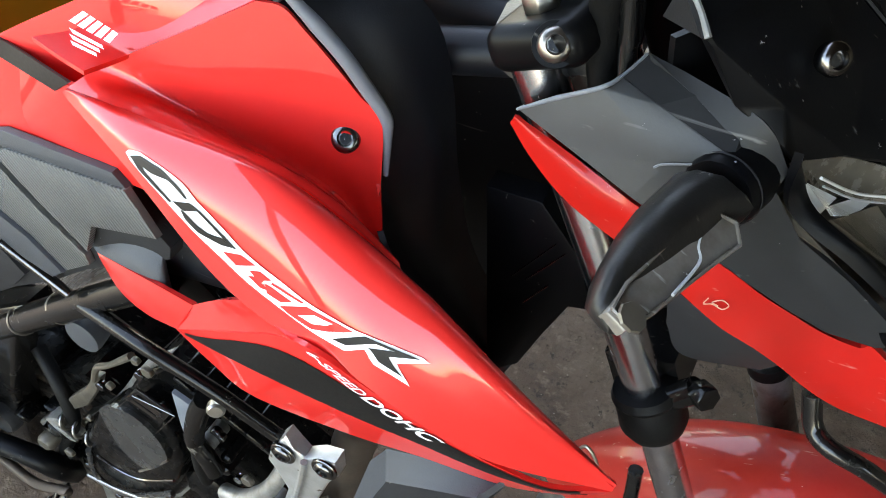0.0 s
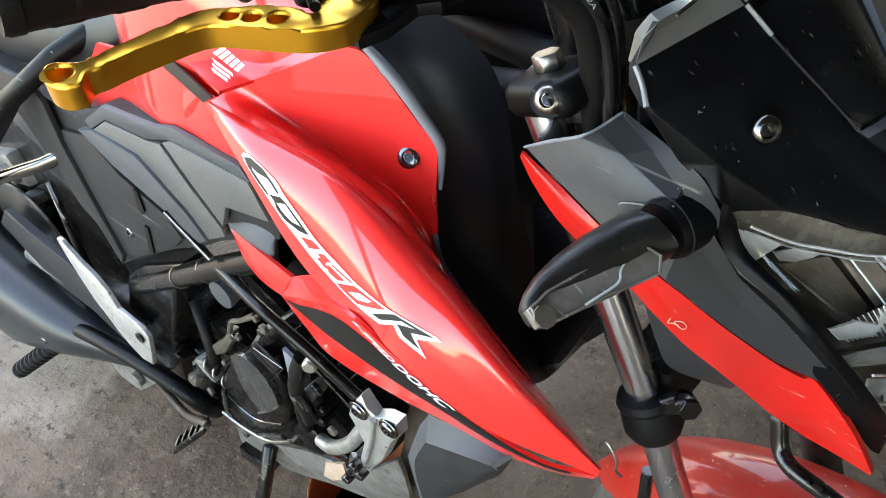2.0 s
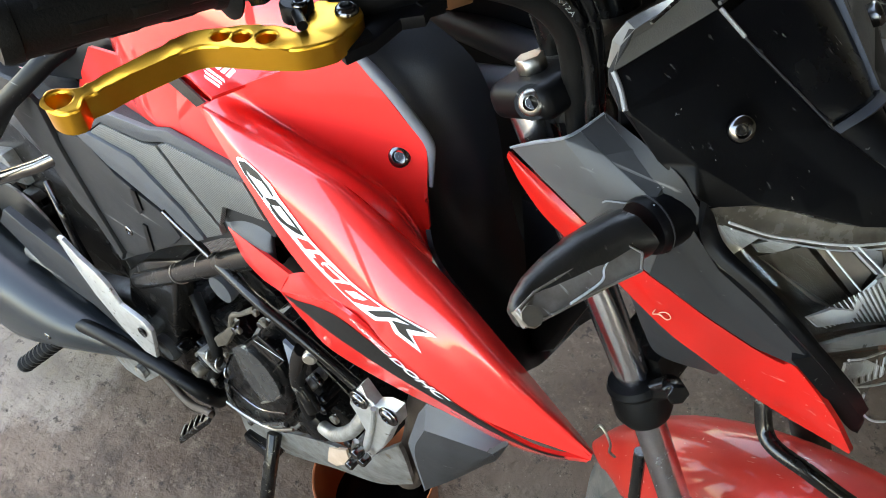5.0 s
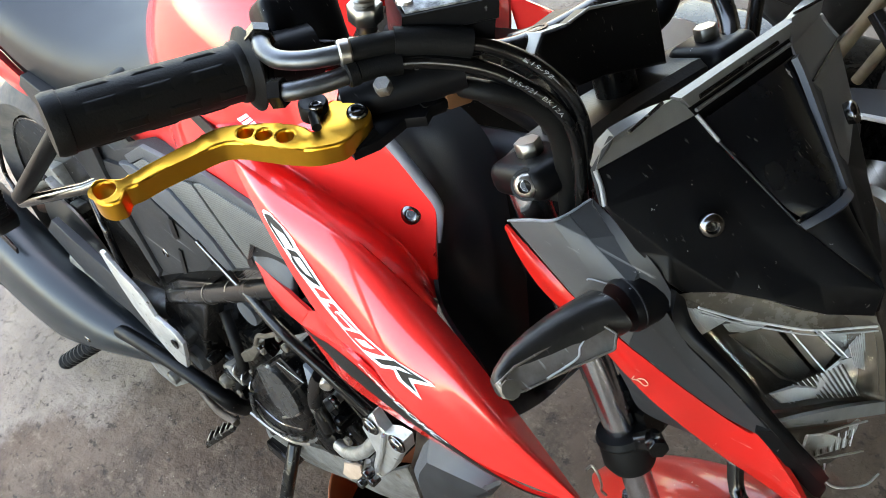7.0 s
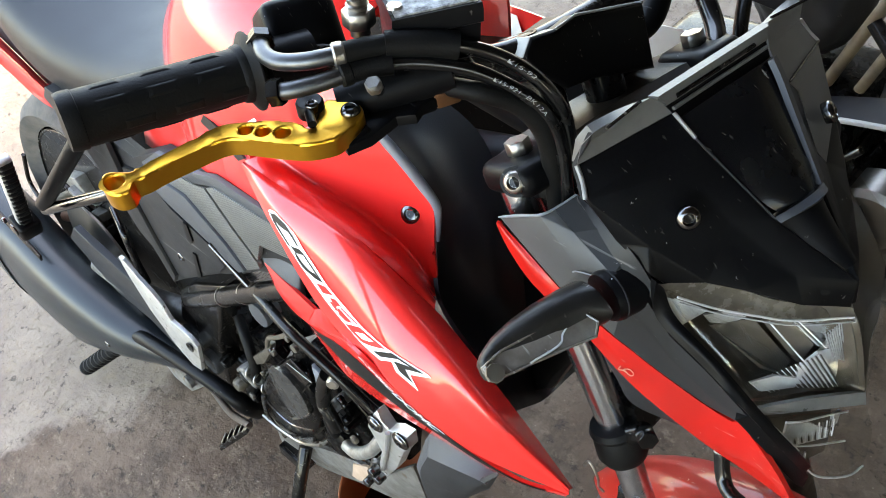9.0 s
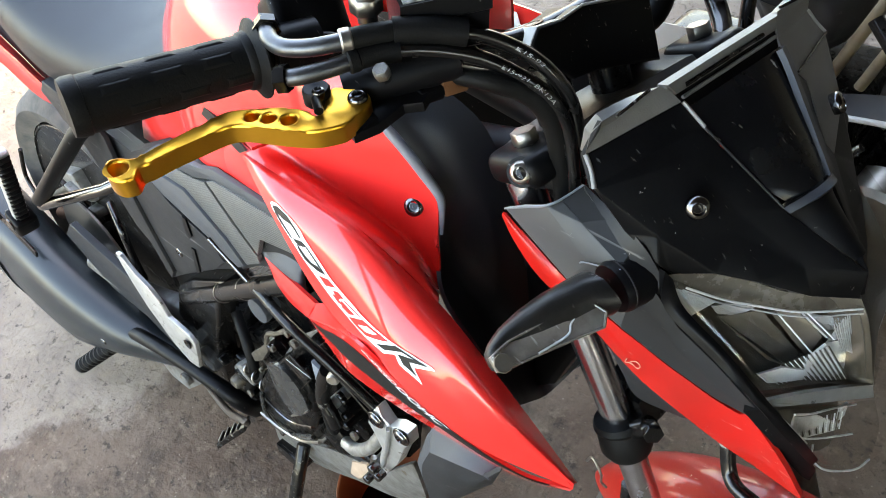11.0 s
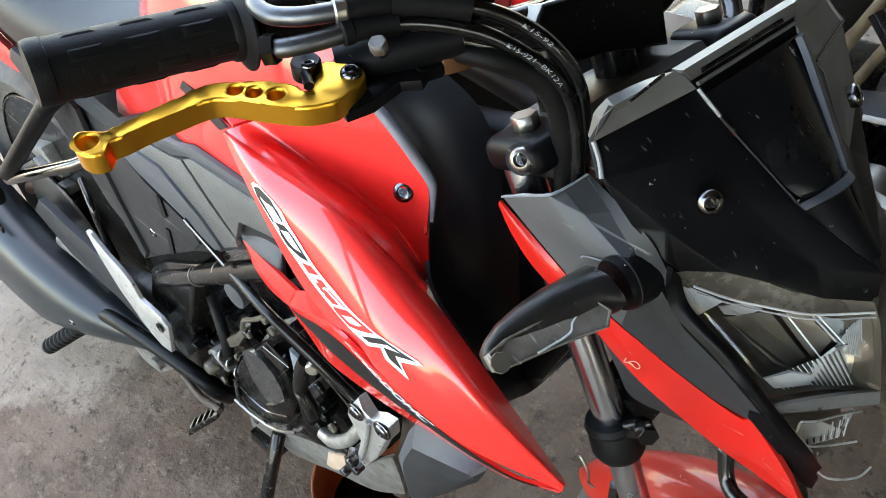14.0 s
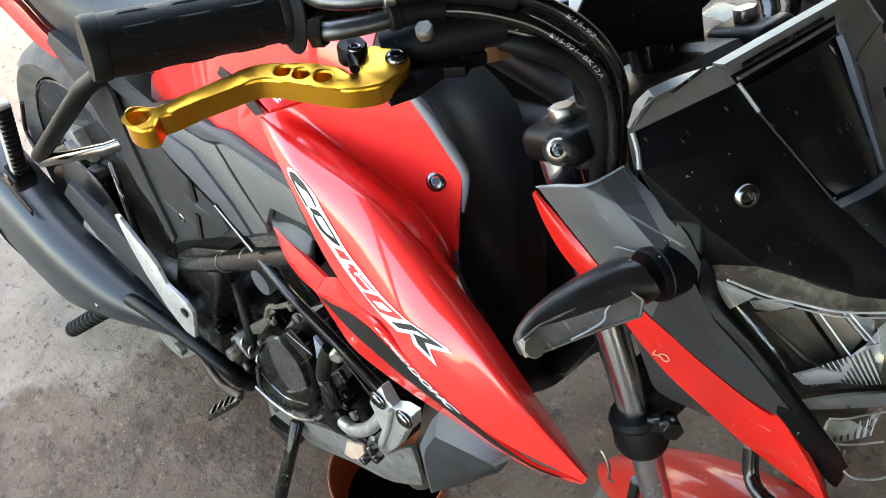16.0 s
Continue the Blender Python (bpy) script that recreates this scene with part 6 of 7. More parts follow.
# ----- seat and tail
def seat_row(y_off, z_off, wob):
    return [Vector((x, -0.128 + 0.14 * (z + z_off) + y_off * w, z + z_off)) for x, z, w in ((-0.42, 0.80, 0.75), (-0.50, 0.765, 0.9), (-0.62, 0.745, 1.05), (-0.76, 0.755, 1.12), (-0.92, 0.80, 1.0), (-1.08, 0.835, 0.8))]


seat = part("seat", sheet([seat_row(-0.125, -0.075, 0), seat_row(-0.125, -0.03, 0), seat_row(-0.095, -0.004, 0), seat_row(0, 0.008, 0), seat_row(0.095, -0.004, 0), seat_row(0.125, -0.03, 0), seat_row(0.125, -0.075, 0)], 40, 24, 0.004, UPB), SEAT, bike, "smooth black vinyl saddle")
part("seat_base", sheet([[(-0.6203, -0.13, 0.6786), (-0.7456, -0.1421, 0.6281), (-0.8288, -0.1422, 0.663), (-0.9059, -0.1396, 0.703), (-0.976, -0.1369, 0.7361)], [(-0.6712, -0.1404, 0.6401), (-0.803, -0.1545, 0.6109), (-0.8776, -0.1552, 0.6417), (-0.9249, -0.1552, 0.6627), (-1.005, -0.1535, 0.6896)]], 16, 4, 0.006), GREY, seat, "grey seat base edge")
part("tail_panel", sheet([[(-0.6639, -0.143, 0.6356), (-0.7967, -0.1559, 0.6147), (-0.8709, -0.1577, 0.645), (-0.9189, -0.1569, 0.6649), (-0.9971, -0.155, 0.693)], [(-0.6793, -0.1524, 0.6255), (-0.7888, -0.1686, 0.6169), (-0.8575, -0.1715, 0.6465), (-0.9037, -0.1713, 0.662), (-0.9704, -0.1692, 0.6912)], [(-0.7592, -0.1494, 0.5754), (-0.862, -0.1662, 0.5697), (-0.9309, -0.1699, 0.6011), (-0.9722, -0.1697, 0.6163), (-1.04, -0.1682, 0.6415)]], 24, 8, 0.004), RED, bike, "glossy red tail panel below the seat")

# ----- side covers
cover = part("side_cover", slab([(-0.7236, -0.1862, 0.6773), (-0.6143, -0.1876, 0.6672), (-0.5244, -0.1889, 0.658), (-0.4504, -0.1829, 0.7008), (-0.374, -0.1817, 0.7092), (-0.3362, -0.1796, 0.7241), (-0.2464, -0.1796, 0.7241), (-0.2037, -0.1863, 0.6762), (-0.2067, -0.188, 0.6643), (-0.2971, -0.1954, 0.6113), (-0.3402, -0.2, 0.5786), (-0.3952, -0.2048, 0.5442), (-0.5031, -0.2159, 0.4648), (-0.5447, -0.2205, 0.4318), (-0.5735, -0.2134, 0.4829), (-0.5992, -0.2111, 0.4994), (-0.6298, -0.2034, 0.5546), (-0.6639, -0.197, 0.6), (-0.7423, -0.1892, 0.656)], 0.02, 0.0015, OUTB), GREY, bike, "dark grey grained plastic side cover")
part("cover_front", slab([middle(-0.25, 0.725, 0.138), middle(-0.13, 0.715, 0.138), middle(-0.12, 0.645, 0.138), middle(-0.25, 0.625, 0.138)], 0.01, 0.001, OUTB), GREY, cover)
part("cover_rim", slab([(-0.4842, -0.1934, 0.6756), (-0.4373, -0.1885, 0.7111), (-0.3542, -0.1868, 0.7228), (-0.3234, -0.1851, 0.7347), (-0.232, -0.1851, 0.7352), (-0.2217, -0.1866, 0.7239), (-0.3307, -0.1875, 0.718), (-0.3687, -0.1897, 0.7025), (-0.4394, -0.1908, 0.6944), (-0.4775, -0.1946, 0.6672)], 0.006, 0.0015, OUTB), BLUEGREY, cover, "paler blue-grey upper rim")
part("cover_edge", slab([(-0.6567, -0.197, 0.6789), (-0.5812, -0.1958, 0.6871), (-0.5598, -0.1983, 0.6693), (-0.5539, -0.2056, 0.6173), (-0.5346, -0.2151, 0.5495), (-0.5084, -0.2254, 0.476), (-0.5203, -0.228, 0.4571), (-0.5448, -0.2208, 0.5083), (-0.5696, -0.2186, 0.5242), (-0.5991, -0.2112, 0.5774), (-0.6319, -0.205, 0.6211), (-0.6783, -0.2006, 0.6526)], 0.006, 0.0015, OUTB), GREY, cover)
CARBON = material("carbon_look_plastic", (0.065, 0.066, 0.064), 0.42, 0, 0, (0.10, 0.098, 0.09), 26.0, 0.4)
nt = CARBON.node_tree
wv = nt.nodes.new("ShaderNodeTexWave")
wv.inputs["Scale"].default_value, wv.inputs["Distortion"].default_value = 110.0, 0.6
mp = nt.nodes.new("ShaderNodeMapping")
mp.inputs["Rotation"].default_value = (0, radians(35), 0)
nt.links.new(nt.nodes["Texture Coordinate"].outputs["Object"], mp.inputs[0])
nt.links.new(mp.outputs[0], wv.inputs[0])
bpn = nt.nodes.new("ShaderNodeBump")
bpn.inputs["Strength"].default_value, bpn.inputs["Distance"].default_value = 0.5, 0.001
nt.links.new(wv.outputs["Fac"], bpn.inputs["Height"])
nt.links.new(bpn.outputs[0], nt.nodes["Principled BSDF"].inputs["Normal"])
part("carbon_panel", slab([(-0.3402, -0.1902, 0.7128), (-0.3257, -0.1891, 0.7205), (-0.2225, -0.1884, 0.7258), (-0.2045, -0.1931, 0.6924), (-0.2636, -0.1951, 0.678), (-0.2764, -0.1992, 0.6488), (-0.3087, -0.1949, 0.6792)], 0.006, 0.001, OUTB), CARBON, cover, "carbon-look panel")
part("carbon_panel", slab([(-0.4761, -0.1947, 0.6664), (-0.4404, -0.191, 0.6927), (-0.3716, -0.19, 0.6999), (-0.3488, -0.1891, 0.7061), (-0.318, -0.194, 0.6715), (-0.283, -0.1983, 0.6405), (-0.2813, -0.1996, 0.6312), (-0.3182, -0.2032, 0.6057), (-0.4035, -0.1942, 0.6699)], 0.006, 0.001, OUTB), CARBON, cover, "carbon-look panel")
part("cover_rib", slab([(-0.4998, -0.1995, 0.6606), (-0.4718, -0.198, 0.6712), (-0.3965, -0.1976, 0.6742), (-0.3352, -0.2027, 0.6376), (-0.3096, -0.2062, 0.6127), (-0.3239, -0.2078, 0.6014), (-0.3699, -0.2056, 0.6169), (-0.4519, -0.2026, 0.6383)], 0.008, 0.002, OUTB), BLUEGREY, cover)
part("lower_panel", slab([(-0.552, -0.1982, 0.6344), (-0.5016, -0.1962, 0.6488), (-0.4536, -0.2002, 0.62), (-0.3822, -0.2027, 0.6021), (-0.3642, -0.2058, 0.5801), (-0.3841, -0.2088, 0.5587), (-0.4875, -0.2196, 0.4817), (-0.5183, -0.2207, 0.4732), (-0.5428, -0.211, 0.5427), (-0.558, -0.2014, 0.6118)], 0.006, 0.001, OUTB), GREY, cover)
part("slot", slab([(-0.4285, -0.2033, 0.616), (-0.4205, -0.2031, 0.6169), (-0.42, -0.2068, 0.5905), (-0.4282, -0.2081, 0.5813), (-0.4318, -0.2075, 0.5859)], 0.002, 0.0, OUTB), BLACK, cover)
part("slot", slab([(-0.4325, -0.2105, 0.564), (-0.4254, -0.2105, 0.5646), (-0.4318, -0.2163, 0.5227), (-0.4413, -0.2174, 0.5153)], 0.002, 0.0, OUTB), BLACK, cover)
socket_screw((-0.4765, -0.2131, 0.5279), OUTB, 0.0068, cover, DARKMETAL, 0.002)

# ----- frame and subframe
ft = part("frame_tube", tube([(-0.5261, -0.2185, 0.4038), (-0.4292, -0.2094, 0.4759), (-0.3207, -0.1987, 0.5591), (-0.2275, -0.1826, 0.6241)], 0.0135, 20), FRAME, bike, "glossy dark frame tube with cable tie")
for px in ([(-0.4118, -0.2076, 0.4886)], [(-0.3491, -0.2008, 0.5373)]):
    part("tie", turned(Vector(px[0]), Vector((-0.3225, -0.198, 0.557)) - Vector((-0.4292, -0.2094, 0.4759)), [(-0.0015, 0.0137), (-0.0015, 0.0146), (0.0015, 0.0146), (0.0015, 0.0137)], 20), STEEL, ft)
part("thin_stay", tube([(-0.3687, -0.2052, 0.6199), (-0.3161, -0.2064, 0.5831)], 0.0042, 12, smooth=False), DARKMETAL, bike, "polished thin stay")
part("pivot_plate", slab([(-0.5499, -0.2219, 0.4078), (-0.4958, -0.215, 0.4574), (-0.3984, -0.2064, 0.5182), (-0.3948, -0.21, 0.4928), (-0.4311, -0.2149, 0.4581), (-0.4827, -0.2316, 0.3386), (-0.4981, -0.2474, 0.2256), (-0.5391, -0.2551, 0.1708), (-0.5693, -0.2477, 0.2238), (-0.6063, -0.2413, 0.2689), (-0.5808, -0.2312, 0.3412)], 0.03, 0.006, OUTB, 3), FRAME, bike, "dark swing arm pivot plate")
part("pivot_cap", turned((-0.5141, -0.2416, 0.2812), OUTB, [(-0.01, 0.021), (0.006, 0.021), (0.01, 0.018), (0.0085, 0.013), (0.0085, 0)], 28), GREY, bike, "grey swing arm pivot cap")
part("down_tube", tube([(-0.3084, -0.2052, 0.5701), (-0.2353, -0.2173, 0.5765), (-0.1773, -0.2162, 0.5488), (-0.1344, -0.2111, 0.5061), (-0.1047, -0.2078, 0.4873)], 0.0062, 16), FRAME, bike, "glossy black frame down tube")
part("rear_stay", tube([(-0.50, -0.10, 0.745), (-0.545, -0.165, 0.715), (-0.5882, -0.2156, 0.6745), (-0.7666, -0.2679, 0.5009)], 0.0115, 16, smooth=False), BLACK, bike, "black peg stay")
part("rear_stay", tube([(-0.54, -0.16, 0.605), (-0.6042, -0.2196, 0.5744), (-0.7703, -0.2697, 0.488)], 0.0085, 16, smooth=False), DARKMETAL, bike, "dull steel peg stay")
pa, pb = Vector((-0.6477, -0.2912, 0.6739)), Vector((-0.7251, -0.3072, 0.5242))
pd_ = (pb - pa).normalized()
pw = pd_.cross(OUTB).normalized()
pw = pw if pw.x > 0 else -pw
peg = part("passenger_peg", block(pa.lerp(pb, 0.5), pd_, OUTB, pw, ((pb - pa).length, 0.020, 0.013), 0.003, 2), ALLOY, bike, "folded alloy passenger peg with serrated rubber")
for k in range(14):
    part("serration", block(pa.lerp(pb, 0.05 + 0.066 * k) + pw * 0.0085, pd_, OUTB, pw, (0.0055, 0.020, 0.007), 0.001, 1, 0.6), RUBBER, peg)
part("peg_root", block(pb + pd_ * 0.006, pd_, OUTB, pw, (0.034, 0.032, 0.034), 0.006, 3), BLACK, peg)
part("peg_pin", turned(pb + pd_ * 0.004 + OUTB * 0.016, OUTB, [(-0.004, 0.009), (0.002, 0.009), (0.003, 0.006), (0.003, 0)], 18), DARKMETAL, peg)
part("brake_hose", tube([(-0.6988, -0.2033, 0.4765), (-0.6542, -0.2211, 0.4567), (-0.6694, -0.2244, 0.3969), (-0.6899, -0.2245, 0.3247)], 0.0055, 10), HOSE, bike)
part("wire", tube([(-0.7741, -0.2488, 0.5803), (-0.7917, -0.2608, 0.53), (-0.7663, -0.2681, 0.5133)], 0.003, 8), FRAME, bike, "thin black spring wire")

# ----- rear wheel, swing arm, exhaust
RW = Vector((-0.84, -0.16, 0.285))
wheel(RW, Vector((0, 0.99, -0.139)), 0.285, 0.11, bike)
part("swing_arm", tube([(-0.52, -0.20, 0.33), (-0.68, -0.235, 0.30), (-0.84, -0.245, 0.285)], [0.022, 0.02, 0.016], 14), DIRTY, bike, "dusty grey swing arm")
part("swing_arm", tube([(-0.52, 0.02, 0.33), (-0.84, -0.07, 0.285)], 0.018, 14, smooth=False), DIRTY, bike)
# black sheet put behind the wheel to imitate its dark interior
part("wheel_dark_backing", sheet([[(-0.9147, -0.0513, 0.5262), (-0.8066, -0.0459, 0.5651), (-0.7133, -0.0425, 0.5891)], [(-1.013, -0.0791, 0.3993), (-0.8535, -0.0688, 0.4727), (-0.7411, -0.066, 0.493)], [(-1.029, -0.1036, 0.2955), (-0.9035, -0.0962, 0.3483), (-0.7792, -0.0904, 0.3902)]], 10, 10, 0.004), BLACK, bike, "black sheet standing in for the dark space by the rear wheel")
cal = part("rear_brake", block(Vector((-0.8824, -0.184, 0.3997)), (1, 0, 0.4), OUTB, (-0.4, 0, 1), (0.09, 0.03, 0.06), 0.006, 2), DIRTY, bike, "dusty rear brake caliper")
part("brake_disc", turned(RW + Vector((0, -0.07, 0)), Vector((0, 0.99, -0.139)), [(0, 0.055), (0, 0.11), (0.004, 0.11), (0.004, 0.055)], 40), STEEL, cal)
for k, (px, py) in enumerate(((120, 340), (165, 335), (150, 372), (185, 380), (205, 405), (175, 405))):
    e, = [(-0.875, -0.1958, 0.387)]
    part("bracket", block(Vector(e) + Vector(((px - 150) * 0.0011, -0.006 * (k % 3), -(py - 350) * 0.0011 + (px - 150) * 0.0004)), (1, 0, 0.3 * k - 0.6), OUTB, (0.6 - 0.3 * k, 0, 1), (0.035, 0.02, 0.016), 0.003, 2), DIRTY if k % 2 else FRAME, cal)
part("shock_spring", tube([Vector((-0.9385, -0.1965, 0.2749)) + Vector((0.016 * math.cos(k * 0.8), 0.016 * math.sin(k * 0.8), -0.0028 * k + 0.03)) for k in range(40)], 0.0045, 8, 2), FRAME, bike, "black rear spring")
# stations of the muffler from its front end backwards: x, centre height, half height, half depth, offset from the bike's middle
MUF = [(-0.60, 0.216, 0.018, 0.018, 0.155), (-0.66, 0.214, 0.026, 0.028, 0.165), (-0.74, 0.214, 0.045, 0.042, 0.178), (-0.84, 0.214, 0.080, 0.052, 0.188), (-0.92, 0.218, 0.104, 0.056, 0.192), (-1.05, 0.245, 0.115, 0.058, 0.194), (-1.22, 0.285, 0.120, 0.058, 0.194), (-1.42, 0.330, 0.114, 0.056, 0.192), (-1.46, 0.340, 0.09, 0.044, 0.19)]


def can(grow=0.0, lo=0, hi=9):
    rings = []
    for x, zc, hh, hd, off in MUF[lo:hi]:
        ring_ = []
        for c, d in ((-0.3, 0.8), (0.45, 0.9), (0.9, 0.5), (1.0, 0.05), (0.95, -0.5), (0.75, -0.95), (0.3, -1.05), (-0.5, -0.9), (-0.95, -0.4), (-0.8, 0.35)):
            ring_.append(middle(x, zc + (hh + grow) * d, off + (hd + grow) * c))
        rings.append(ring_)
    return rings


def swept(rings, steps=3):
    """Rings with smooth steps put between them."""
    m = (len(rings) - 1) * steps
    return [[cat([r[k] for r in rings], i / m * (len(rings) - 1)) for k in range(len(rings[0]))] for i in range(m + 1)]


muf = part("muffler", loft(swept(can())), MUFFLER, bike, "dull blue-black muffler with heat shield", 70)
shield_rings = [r[1:6] for r in can(0.0025, 5, 8)]
part("heat_shield", sheet(shield_rings, 16, 14, 0.002, OUTB), MUFFLER, muf, "blue-black heat shield", 70)
part("end_ring", loft([can(0.006, 7, 8)[0], can(0.006, 7, 9)[1]]), FRAME, muf)
part("slot_plate", slab([middle(-1.02, 0.375, 0.225), middle(-0.90, 0.325, 0.222), middle(-0.90, 0.315, 0.224), middle(-1.02, 0.36, 0.228)], 0.004, 0.0012, OUTB), FRAME, muf)
socket_screw(middle(-0.985, 0.362, 0.228), OUTB, 0.006, muf, DARKMETAL, 0.002)
socket_screw(middle(-0.76, 0.205, 0.222), OUTB, 0.008, muf, DARKMETAL, 0.003)
part("brake_bracket", slab([(-0.9672, -0.179, 0.3581), (-0.917, -0.1744, 0.3907), (-0.8829, -0.1736, 0.3968), (-0.927, -0.1791, 0.3577), (-0.9768, -0.1824, 0.3339)], 0.008, 0.002, OUTB), DUSTYALLOY, bike, "dusty beige brake bracket")
part("brake_rod", tube([Vector((-1.0224, -0.1868, 0.3024)) + OUTB * 0.02, Vector((-0.9122, -0.176, 0.3794)) + OUTB * 0.02], 0.007, 10, smooth=False), DUSTYALLOY, bike, "dusty threaded brake rod")
part("linkage_pin", tube([Vector((-1.03, -0.193, 0.257)) + OUTB * 0.02, Vector((-0.9561, -0.1875, 0.2979)) + OUTB * 0.02], 0.012, 12, smooth=False), COPPER, bike, "brown rusty linkage pin")
part("linkage_clip", block(Vector((-0.915, -0.185, 0.314)) + OUTB * 0.02, (1, 0, 0.7), OUTB, (-0.7, 0, 1), (0.05, 0.02, 0.018), 0.003, 2), DUSTYALLOY, bike, "pale dusty clip")
part("swing_casting", slab([(-0.887, -0.1927, 0.2607), (-0.8191, -0.1866, 0.3042), (-0.8252, -0.1907, 0.2751), (-0.8872, -0.198, 0.2232), (-0.9132, -0.1979, 0.2234)], 0.02, 0.003, OUTB), DIRTY, bike, "pale dusty casting")
guard = part("heel_guard", slab([(-0.6463, -0.2472, 0.4417), (-0.6344, -0.2468, 0.4443), (-0.6057, -0.2494, 0.426), (-0.577, -0.2507, 0.4161), (-0.5579, -0.2526, 0.4025), (-0.5459, -0.2565, 0.3752), (-0.4992, -0.2567, 0.3737), (-0.4857, -0.2582, 0.3629), (-0.4945, -0.2631, 0.3281), (-0.5058, -0.2681, 0.2923), (-0.5311, -0.269, 0.2854), (-0.5555, -0.2674, 0.2973), (-0.574, -0.2655, 0.311), (-0.5903, -0.2627, 0.3309), (-0.6105, -0.2596, 0.3525), (-0.6301, -0.2544, 0.3897), (-0.643, -0.2498, 0.4228)], 0.006, 0.0015, OUTB), ALLOY, bike, "bright alloy heel guard")
part("hanger", slab([(-0.8334, -0.2464, 0.3826), (-0.7706, -0.2471, 0.3776), (-0.6785, -0.2483, 0.3692), (-0.6015, -0.2519, 0.3434), (-0.5556, -0.2567, 0.3094), (-0.5934, -0.2623, 0.2694), (-0.6598, -0.26, 0.286), (-0.7626, -0.2606, 0.2816), (-0.8196, -0.2568, 0.3087), (-0.8771, -0.2529, 0.3362)], 0.012, 0.002, OUTB), DARKGREY, guard)
part("hanger_foot", slab([(-0.7063, -0.2775, 0.161), (-0.6623, -0.2732, 0.1913), (-0.5923, -0.2719, 0.2004), (-0.5282, -0.2636, 0.2603), (-0.5314, -0.2686, 0.2243), (-0.6155, -0.2813, 0.1336), (-0.6665, -0.2823, 0.1268)], 0.01, 0.002, OUTB), DIRTY, guard)
part("hanger_bolt", turned((-0.5886, -0.2752, 0.1917), OUTB, [(0, 0.012), (0.008, 0.012), (0.01, 0.009), (0.01, 0)], 20), DIRTY, guard)
part("eyelet", turned((-0.5052, -0.2619, 0.3509), OUTB, [(0, 0.008), (0.002, 0.008), (0.002, 0.005), (-0.002, 0.004), (-0.002, 0)], 18), FRAME, guard)
# foot peg on its bent bar
PR, PE = Vector((-0.7146, -0.2866, 0.2242)), Vector((-0.9163, -0.3677, 0.0305))
bar = part("foot_peg", tube([Vector((-0.4683, -0.2382, 0.17)), Vector((-0.4547, -0.2534, 0.2254)), Vector((-0.4838, -0.2625, 0.2539)), Vector((-0.5721, -0.2722, 0.2555)), Vector((-0.6641, -0.2809, 0.2438)), PR, PR.lerp(PE, 0.15)], [0.015, 0.0145, 0.012, 0.0115, 0.0115, 0.0115, 0.0095], 16), BLACK, bike, "bent black bar foot peg with ribbed rubber")
prof = []
for k in range(12):
    h = k / 11
    prof += [(h * 0.98, 0.0098), (h * 0.98 + 0.02, 0.0152), (h * 0.98 + 0.045, 0.0152), (h * 0.98 + 0.06, 0.0098)]
L = (PE - PR).length
part("peg_rubber", turned(PR.lerp(PE, 0.05), PE - PR, [(0, 0.009)] + [(h * L * 0.92, r) for h, r in prof] + [(L * 0.99, 0.010), (L * 0.995, 0)], 20), RUBBER, bar, "ribbed black rubber", 25)
PT, PQ = Vector((-0.4831, -0.309, 0.1498)), Vector((-0.4322, -0.2707, 0.2089))
pedal = part("brake_pedal", tube([Vector((-0.6104, -0.2527, 0.1233)), Vector((-0.5254, -0.2656, 0.1383)), PQ + Vector((-0.005, 0, 0.003)), PQ], 0.006, 10), RUSTY, bike, "dirty steel brake pedal with serrated tip")
pd = (PT - PQ).normalized()
part("pedal_pad", block(PQ.lerp(PT, 0.5), pd, UPB, pd.cross(UPB), ((PT - PQ).length * 1.05, 0.014, 0.024), 0.003, 2), FRAME, pedal)
for k in range(4):
    part("tooth", block(PQ.lerp(PT, 0.25 + 0.22 * k) + UPB * 0.008, pd, UPB, pd.cross(UPB), (0.006, 0.008, 0.018), 0.001, 1), STEEL, pedal)

# ----- engine
EC = Vector((-0.37, -0.2088, 0.2941))
engine = part("crankcase", loft([[EC + Vector((x, 0, z)) + OUTB * d for x, z in ((-0.10, -0.03), (-0.085, 0.06), (-0.02, 0.10), (0.05, 0.07), (0.10, 0.03), (0.13, -0.03), (0.06, -0.085), (-0.05, -0.08))] for d in (-0.16, -0.01)]), ENGINE, bike, "black engine crankcase with dusty covers")
part("side_cover", slab([(-0.3737, -0.2117, 0.3558), (-0.3353, -0.2056, 0.3993), (-0.3041, -0.1981, 0.4523), (-0.2661, -0.1926, 0.4919), (-0.2287, -0.1932, 0.4875), (-0.2174, -0.1958, 0.4689), (-0.2309, -0.2055, 0.3999), (-0.2625, -0.2184, 0.3077), (-0.2985, -0.2273, 0.2443), (-0.3545, -0.2345, 0.1931), (-0.4086, -0.2373, 0.1735), (-0.4509, -0.2356, 0.1852), (-0.4409, -0.2263, 0.2512), (-0.4063, -0.2175, 0.3141)], 0.06, 0.007, OUTB, 3), ENGINE, engine, "dusty black engine side cover")
part("clutch_cover", slab([(-0.3884, -0.2364, 0.3234), (-0.3525, -0.2272, 0.3888), (-0.3215, -0.2221, 0.4254), (-0.291, -0.2192, 0.4463), (-0.2672, -0.22, 0.44), (-0.2541, -0.2239, 0.4124), (-0.255, -0.23, 0.3691), (-0.2735, -0.2378, 0.3138), (-0.3089, -0.2442, 0.2679), (-0.3573, -0.2471, 0.2475), (-0.3882, -0.2449, 0.2628)], 0.022, 0.0075, OUTB, 4), ENGINE, engine, "rounded black clutch cover")
